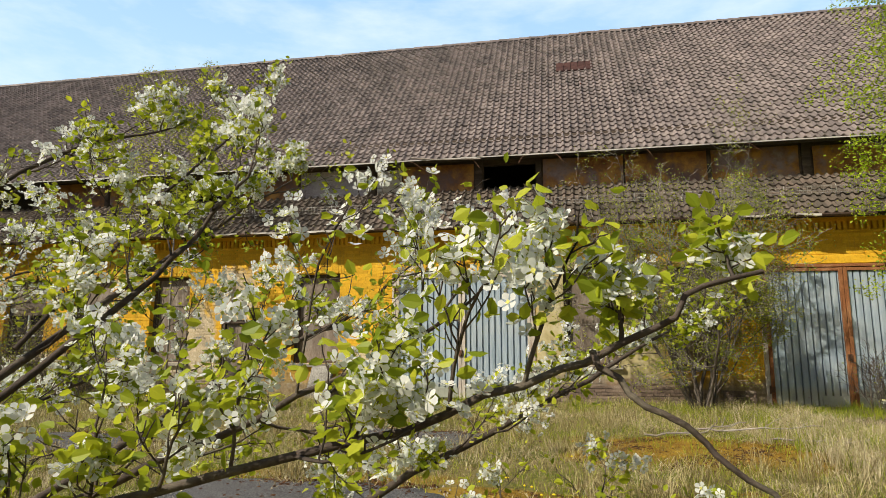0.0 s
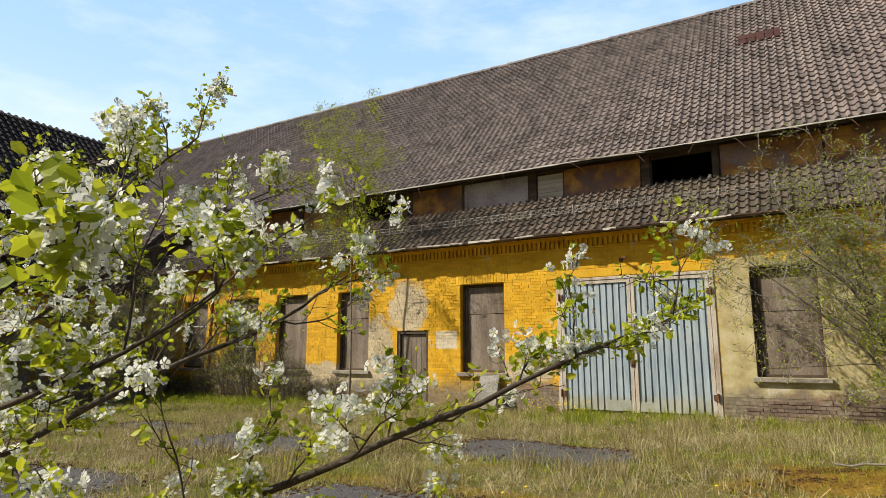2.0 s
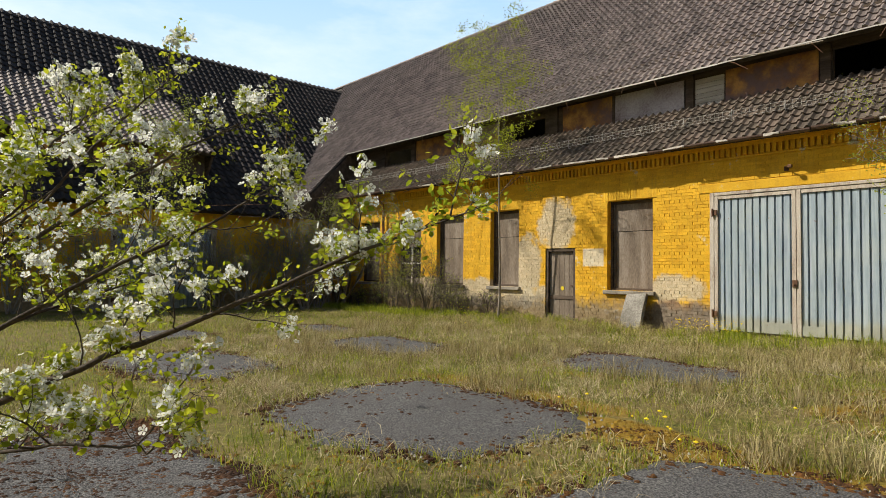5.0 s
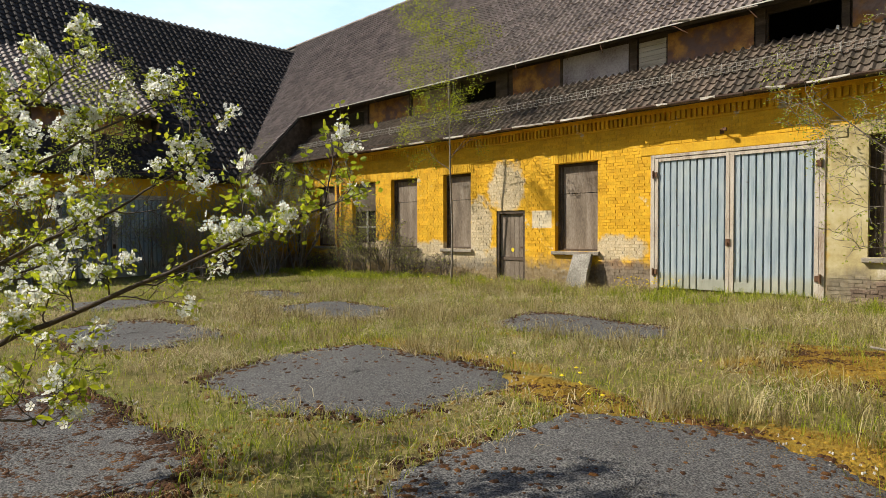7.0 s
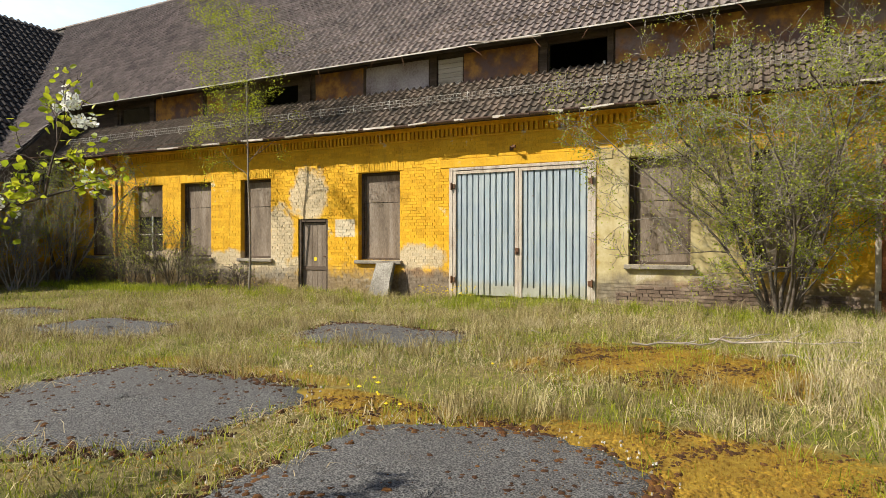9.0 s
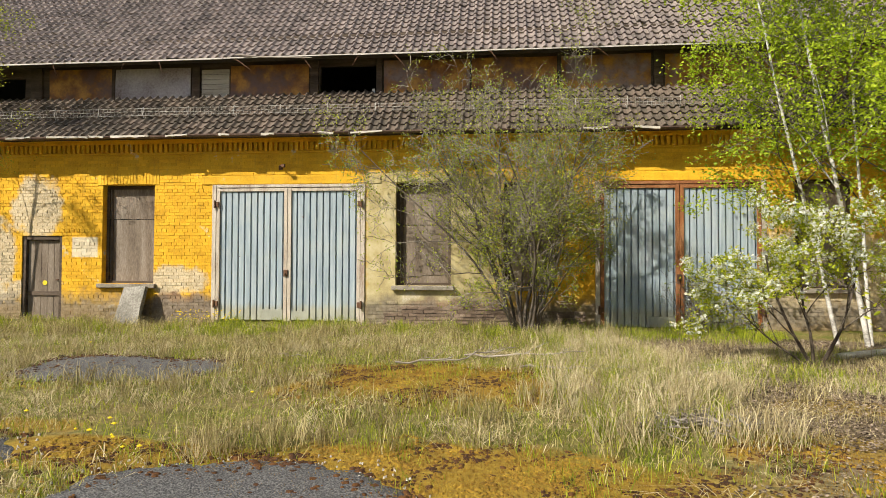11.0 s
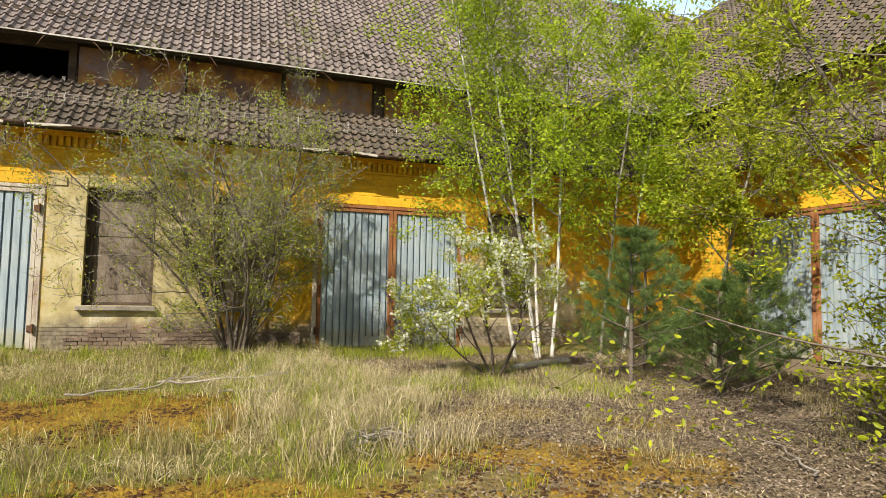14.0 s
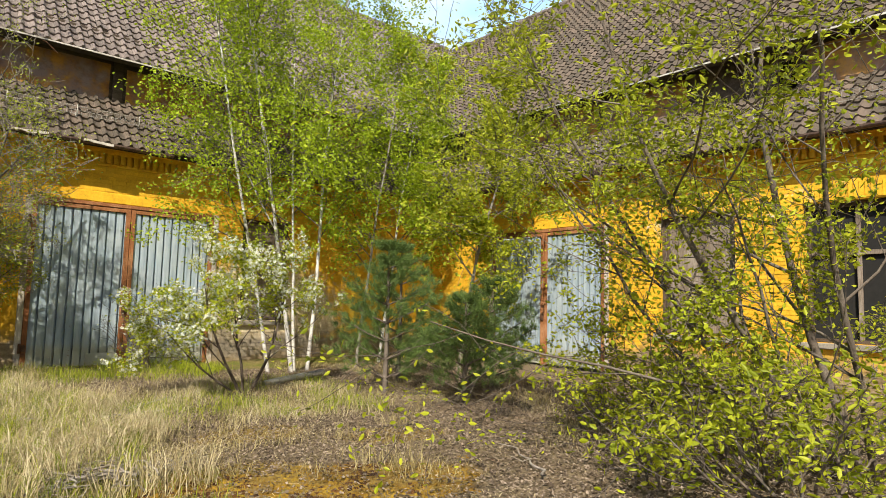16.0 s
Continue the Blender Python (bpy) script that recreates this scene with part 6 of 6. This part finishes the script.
x, y = tufted(150, 40, 5.2, 7.6, -8.6, -2.0, lambda a, b: in_blob(a, b, 6.2, -5.8, 0.85, 3.4), 0.07)
blades("tall_grass", x, y, rng.uniform(0.15, 0.42, len(x)), rng.uniform(0.004, 0.007, len(x)), 0.8, M_GRASS, "tall green grass strip beside the litter")
x, y = tufted(240, 45, 5.0, 8.0, -8.8, -1.8, lambda a, b: in_blob(a, b, 6.25, -5.6, 1.0, 3.6), 0.08)
blades("tall_dry_grass", x, y, rng.uniform(0.2, 0.5, len(x)), rng.uniform(0.004, 0.007, len(x)), 1.0, M_STRAW, "tall bleached grass strip beside the litter")
x, y = tufted(620, 24, 6.8, 14, -9.5, -1.2, lambda a, b: wave(a, b, 1.1, 3.0) > 0.52, 0.1)
blades("litter_grass", x, y, rng.uniform(0.08, 0.25, len(x)), rng.uniform(0.003, 0.006, len(x)), 1.0, M_GRASS_DRY, "thin dry grass growing through leaf litter")


x, y = tufted(420, 30, 6.6, 13, -10.5, -1.6, lambda a, b: wave(a, b, 1.4, 5.1) > 0.5, 0.17)
blades("litter_straw", x, y, rng.uniform(0.03, 0.08, len(x)), rng.uniform(0.004, 0.007, len(x)), 3.4, M_STRAW, "bleached straw matted into the leaf litter")

x, y = tufted(130, 38, 6.9, 10.6, -6.6, -3.4, lambda a, b: wave(a, b, 1.2, 0.6) > 0.4, 0.11)
blades("yard_grass", x, y, rng.uniform(0.08, 0.26, len(x)), rng.uniform(0.004, 0.007, len(x)), 0.9, M_GRASS, "thin green grass growing through the litter")
x, y = tufted(260, 34, 6.6, 10.4, -6.8, -3.2, lambda a, b: wave(a, b, 1.5, 2.6) > 0.42, 0.13)
blades("yard_straw", x, y, rng.uniform(0.08, 0.24, len(x)), rng.uniform(0.004, 0.007, len(x)), 1.3, M_STRAW, "bleached standing straw at the edge of the litter")


def mounds(name, x, y, r, mat, label, lift=0.0):
    """Low ragged moss cushions."""
    n = len(x)
    z = ground_z(x, y) + lift
    k = 5
    a = np.linspace(0, 2 * np.pi, k, endpoint=False)[None] + rng.uniform(0, 6, (n, 1))
    rr = r[:, None] * rng.uniform(0.6, 1.3, (n, k))
    ring = np.stack([x[:, None] + rr * np.cos(a), y[:, None] + rr * np.sin(a), np.repeat((z - 0.012)[:, None], k, 1)], -1)
    r2 = rr * 0.6
    mid = np.stack([x[:, None] + r2 * np.cos(a + 0.2), y[:, None] + r2 * np.sin(a + 0.2), z[:, None] + r[:, None] * rng.uniform(0.12, 0.35, (n, k))], -1)
    top = np.stack([x, y, z + r * 0.35], -1)[:, None]
    v = np.concatenate([ring, mid, top], 1)
    j = np.arange(k)
    q = np.stack([j, (j + 1) % k, k + (j + 1) % k, k + j], -1)
    t3 = np.stack([k + j, k + (j + 1) % k, np.full(k, 2 * k)], -1)
    o = (2 * k + 1) * np.arange(n)[:, None, None]
    ob = put(name, fast_mesh(name, v, [(q[None] + o).reshape(-1, 4), (t3[None] + o).reshape(-1, 3)], True), mat)
    return tagged(ob, label, "moss", kind="stuff")


x, y = pick(85000, -9, 6, -14.2, -4)
edge = on_plate(x, y, 0.16) & ~on_plate(x, y, -0.2 )
side = wave(x, y, 1.1, 5.0)
ok = edge & (rng.random(len(x)) < 0.15 + 0.85 * (side > 0.5))
x, y = x[ok], y[ok]
mounds("brown_moss", x, y, 0.01 + 0.036 * rng.random(len(x)) ** 2, M_MOSS, "rust-brown moss cushions along the asphalt edges", 0.008)
# patches where the crumbs gather into cushions
x, y = pick(36000, -9, 6, -14.2, -4)
thick = wave(x, y, 2.7, 3.3)
ok = on_plate(x, y, -0.1) & (rng.random(len(x)) < np.clip((thick - 0.28) * 1.6, 0.08, 1))
x, y = x[ok], y[ok]
mounds("moss_crumbs", x, y, 0.006 + 0.034 * rng.random(len(x)) ** 3, M_MOSS, "scattered dark moss crumbs on the asphalt", 0.014)
x, y = pick(30000, -1.4, 1.8, -14.4, -11.8)
ok = on_plate(x, y, 0.05) & (wave(x, y, 2.0, 0.2) + 0.5 * wave(x, y, 7.0, 2.0) > 0.47)
x, y = x[ok], y[ok]
mounds("plate_moss", x, y, 0.007 + 0.026 * rng.random(len(x)) ** 2, M_MOSS, "dark brown moss overgrowing an asphalt plate", 0.01)
x, y = pick(80000, 1.5, 9.5, -11.5, -4)
ok = moss_zone(x, y) & (~on_plate(x, y, 0) | (wave(x, y, 3.1, 0.9) > 0.42) | (x > 3.6 + 0.5 * wave(x, y, 4.0, 1.0))) & (wave(x, y, 5.3, 1.7) + rng.normal(0, 0.06, len(x)) > 0.36)
x, y = x[ok], y[ok]
gold = 0.55 * wave(x, y, 1.6, 0.7) + 0.45 * wave(x, y, 6.1, 2.1) + rng.normal(0, 0.07, len(x)) > 0.5
mounds("golden_moss", x[gold], y[gold], 0.008 + 0.026 * rng.random(gold.sum()) ** 2, M_MOSS_GOLD, "golden moss cushions covering the ground")
mounds("dark_moss", x[~gold], y[~gold], 0.008 + 0.028 * rng.random((~gold).sum()) ** 2, M_MOSS, "dark brown moss cushions between the gold")
x, y = pick(26000, -7, 6, -14, -4)
ok = on_plate(x, y, 0.4) & ~on_plate(x, y, 0.02) & (wave(x, y, 0.9, 2.2) > 0.42)
mounds("edge_moss", x[ok], y[ok], rng.uniform(0.01, 0.03, ok.sum()), M_MOSS_GOLD, "yellow moss fringe round the asphalt")
# fine upright moss shoots that make the cushions furry
x, y = pick(150000, 1.5, 8.8, -11.3, -4.8)
ok = moss_zone(x, y) & (~on_plate(x, y, 0) | (wave(x, y, 3.1, 0.9) > 0.42) | (x > 3.6 + 0.5 * wave(x, y, 4.0, 1.0)))
x, y = x[ok], y[ok]
blades("moss_shoots", x, y, rng.uniform(0.012, 0.04, len(x)), rng.uniform(0.003, 0.006, len(x)), 0.5, M_MOSS_GOLD, "fine golden moss shoots covering the cushions")
x, y = pick(60000, -6, 6, -14, -4)
ok = on_plate(x, y, 0.22) & ~on_plate(x, y, -0.05) & (wave(x, y, 1.1, 5.0) > 0.42)
x, y = x[ok], y[ok]
blades("fringe_shoots", x, y, rng.uniform(0.015, 0.045, len(x)), rng.uniform(0.003, 0.006, len(x)), 0.6, M_MOSS_GOLD, "fine yellow moss shoots along the asphalt")
# pale chips of stone along the plate edges
x, y = pick(14000, -7, 7, -14, -4)
ok = on_plate(x, y, 0.2) & ~on_plate(x, y, -0.05)
mounds("gravel_chips", x[ok], y[ok], rng.uniform(0.004, 0.013, ok.sum()), M_STONE, "small pale gravel chips along the asphalt edges", 0.012)["category"] = "gravel"


def fallen(name, x, y, size, mat, label):
    n = len(x)
    p = np.stack([x, y, ground_z(x, y) + rng.uniform(0.004, 0.035, n)], -1)
    a = rng.uniform(0, 2 * np.pi, n)
    d2 = np.stack([np.cos(a), np.sin(a), rng.normal(0, 0.35, n)], -1) * (size * rng.uniform(0.5, 1.2, n))[:, None]
    s = np.stack([-np.sin(a), np.cos(a), rng.normal(0, 0.35, n)], -1) * (size * rng.uniform(0.2, 0.4, n))[:, None]
    v = np.stack([p, p + d2 * 0.5 + s, p + d2, p + d2 * 0.5 - s, p + d2 * 0.5 - np.array([0, 0, 0.008])], 1)
    f = np.array([[0, 1, 4], [1, 2, 4], [2, 3, 4], [3, 0, 4]])[None] + 5 * np.arange(n)[:, None, None]
    ob = put(name, fast_mesh(name, v, f.reshape(-1, 3)), mat)
    return tagged(ob, label, "leaf litter", kind="stuff")


x, y = pick(115000, 6.0, 14.5, -12.5, -0.6)
ok = litter_zone(x, y) & ~(moss_zone(x, y) & (rng.random(len(x)) < 0.8))
fallen("leaf_litter", x[ok], y[ok], 0.032, M_LITTER, "brown and grey dead leaves covering the soil")


# ---- loose things on the ground ----
def stick(x, y, L, a, r, name, label, cat="branch", bend=0.15, twigs=0, lift=0.02):
    z = gz1(x, y) + lift
    n = 12
    s = np.linspace(-0.5, 0.5, n)
    pts = np.stack([s * L, bend * L * (s ** 2) + np.cumsum(rng.normal(0, 0.05 * L, n)) * 0.5, 0.02 + np.abs(np.cumsum(rng.normal(0, 0.012 * L, n)))], -1)
    main, side = (pts, np.linspace(r, r * 0.4, n)), []
    for k in range(twigs):
        i = int(rng.integers(1, n - 1))
        d2 = np.array([rng.uniform(0.3, 0.8), rng.choice([-1, 1]) * rng.uniform(0.3, 0.7), rng.uniform(0.0, 0.4)]) * L * 0.22
        side.append((np.array([pts[i], pts[i] + d2 * 0.5 + rng.normal(0, 0.02, 3), pts[i] + d2]), [r * 0.5, r * 0.35, r * 0.15]))
    t = thing(name, pose(x, y, z, 0, 0, a), label, cat, "fallen sticks")
    put("stem", tube_mesh("stem", [main], 6), M_STICK, t)
    for l in side:
        put("twig", tube_mesh("twig", [l], 5), M_STICK, t)
    return t


stick(4.4, -5.5, 1.7, 24, 0.015, "fallen_branch", "long bleached dead branch with twigs in the grass", twigs=10, lift=0.03)
stick(5.2, -5.3, 1.6, -12, 0.016, "fallen_branch", "bleached dead branch lying in the grass", twigs=4, lift=0.08)
stick(5.8, -5.95, 1.3, 2, 0.014, "fallen_branch", "thin dead branch lying in the grass", twigs=4, lift=0.06)
stick(7.3, -5.6, 0.9, -10, 0.014, "fallen_branch", "thin dead branch on the leaf litter", twigs=2)
stick(7.9, -5.0, 1.0, 24, 0.013, "fallen_branch", "thin dead branch on the leaf litter", twigs=3)
stick(1.9, -4.9, 0.6, -20, 0.01, "fallen_branch", "short pale twig on the asphalt edge", twigs=1)
stick(9.6, -9.6, 1.2, 60, 0.013, "fallen_branch", "bare pale twig near the willow", twigs=2)
for k in range(64):
    a = float(rng.uniform(0, 360))
    o = stick(6.55 + float(rng.normal(0, 0.24)), -8.25 + float(rng.normal(0, 0.12)), float(rng.uniform(0.2, 0.65)), a, float(rng.uniform(0.004, 0.010)), "dead_twig", "dry grey twig in a small heap", "twig", 0.3, 1, float(rng.uniform(0.0, 0.09)))
    o["group"] = "twigs of the heap"


def birch_log():
    z = gz1(10.4, -3.8)
    n = 9
    s = np.linspace(0, 1, n)
    pts = np.stack([s * 1.5, 0.02 * np.sin(s * 5), 0.06 + 0.05 * s], -1)
    t = thing("birch_log", pose(9.7, -4.12, z, 0, 0, 22), "pale birch log lying on the leaf litter", "log")
    put("stem", tube_mesh("stem", [(pts, np.linspace(0.045, 0.062, n))], 10), M_BARK_BIRCH, t)
    v = np.stack([np.full(10, 1.501), 0.062 * np.cos(np.linspace(0, 6.283, 10, endpoint=False)) + pts[-1, 1], 0.062 * np.sin(np.linspace(0, 6.283, 10, endpoint=False)) + 0.11], -1)
    put("cut_end", fast_mesh("cut_end", v, np.arange(10).reshape(1, 10)), M_BOARD, t, "sawn end")


birch_log()


def dandelions(n, x0, x1, y0, y1, zlift):
    x, y = pick(n, x0, x1, y0, y1)
    ok = free(x, y)
    x, y = x[ok], y[ok]
    m = len(x)
    z = ground_z(x, y) + rng.uniform(0.06, zlift, m)
    k = 8
    a = np.linspace(0, 2 * np.pi, k, endpoint=False)[None] + rng.uniform(0, 1, (m, 1))
    r = rng.uniform(0.012, 0.024, (m, 1))
    ring = np.stack([x[:, None] + r * np.cos(a), y[:, None] + r * np.sin(a), np.repeat(z[:, None], k, 1)], -1)
    v = np.concatenate([ring, np.stack([x, y, z + 0.012], -1)[:, None], np.stack([x, y, z - 0.012], -1)[:, None]], 1)
    j = np.arange(k)
    f = np.concatenate([np.stack([j, (j + 1) % k, np.full(k, k)], -1), np.stack([(j + 1) % k, j, np.full(k, k + 1)], -1)])
    f = f[None] + (k + 2) * np.arange(m)[:, None, None]
    return v, f.reshape(-1, 3)


vs, fs, o = [], [], 0
for args in ((110, -2.5, -0.9, -0.6, -0.12, 0.3), (7, -2, 3.5, -9, -3, 0.16), (8, 1.6, 2.4, -9.6, -8.8, 0.14), (16, -12, -5, -3, -0.4, 0.3)):
    v, f = dandelions(*args)
    v = v.reshape(-1, 3)
    vs.append(v)
    fs.append(f + o)
    o += len(v)
tagged(put("dandelion_heads", fast_mesh("dandelion_heads", np.concatenate(vs), np.concatenate(fs)), M_DANDELION), "small bright yellow flowers in the grass", "flowers", kind="stuff")

# cable across the west corner
pts = [(-17.1, -6.5, 3.3), (-14.5, -4.6, 3.35), (-11.9, -2.4, 3.75), (-9.5, -0.6, 4.2)]
tagged(put("slack_wire", tube_mesh("slack_wire", [(pts, [0.009] * 4)], 5), M_IRON), "thin slack wire between west wing and eave", "wire")


# ---- single bricks and tiles ----
def full_bricks(wall, x0, x1, holes_, near):
    lo, hi = brick_list(x0, x1, -0.12, 3.74, holes_)
    a0, a1 = near
    cx = (lo[:, 0] + hi[:, 0]) / 2
    sel = (cx > a0) & (cx < a1) & (lo[:, 2] < 3.05)
    ob = put("brickwork", boxes_mesh("brickwork", lo[~sel], hi[~sel], 0.0015), M_WALL, wall, "painted brick courses")
    ob["kind"] = "stuff"
    me = boxes_mesh("brick", [(-0.5, -0.5, -0.5)], [(0.5, 0.5, 0.5)])
    me.materials.append(M_WALL)
    for p, r in zip(lo[sel][:300], hi[sel][:300]):
        b = new("brick", me)
        b.parent = wall
        b.location = (p + r) / 2
        b.scale = r - p
        b.rotation_euler = (0, 0, float(rng.normal(0, 0.006)))


arch = [(a - 0.12, b + 0.12, W_TOP, W_TOP + 0.29) for a, b in WINDOWS]
full_bricks(wall_main, -17.65, 16.5, holes + arch + [(-1.97, 2.21, 3.0, 3.26), (1.86, 4.95, 0.42, 3.34)], (-3.1, -1.7))
r_arch = [(a - 0.12, b + 0.12, W_TOP, W_TOP + 0.29) for a, b in R_WIN]
full_bricks(wall_right, 0.05, 20.0, r_holes + r_arch, (99, 100))

tile_me = fast_mesh("roof_tile", TILE_V, TILE_F)
tile_me.materials.append(M_TILE_SKIRT)
sm = slope_frame((-17.2, SK0 - 0.05, SZ0 - 0.045), (1, 0, 0), SK_UP)
for c in range(int(34.1 / TILE_W)):
    if not NEAR0 < -17.2 + (c + 0.5) * TILE_W < NEAR1:
        continue
    for r in range(int(math.ceil(SKL / TILE_L))):
        b = new("roof_tile", tile_me)
        b.parent = skirt_main
        b.matrix_basis = sm @ Matrix.Translation((c * TILE_W + float(rng.normal(0, 0.004)), r * TILE_L + float(rng.normal(0, 0.009)), float(rng.uniform(0, 0.008)))) @ Matrix.Rotation(float(rng.normal(0, 0.012)), 4, "Z")
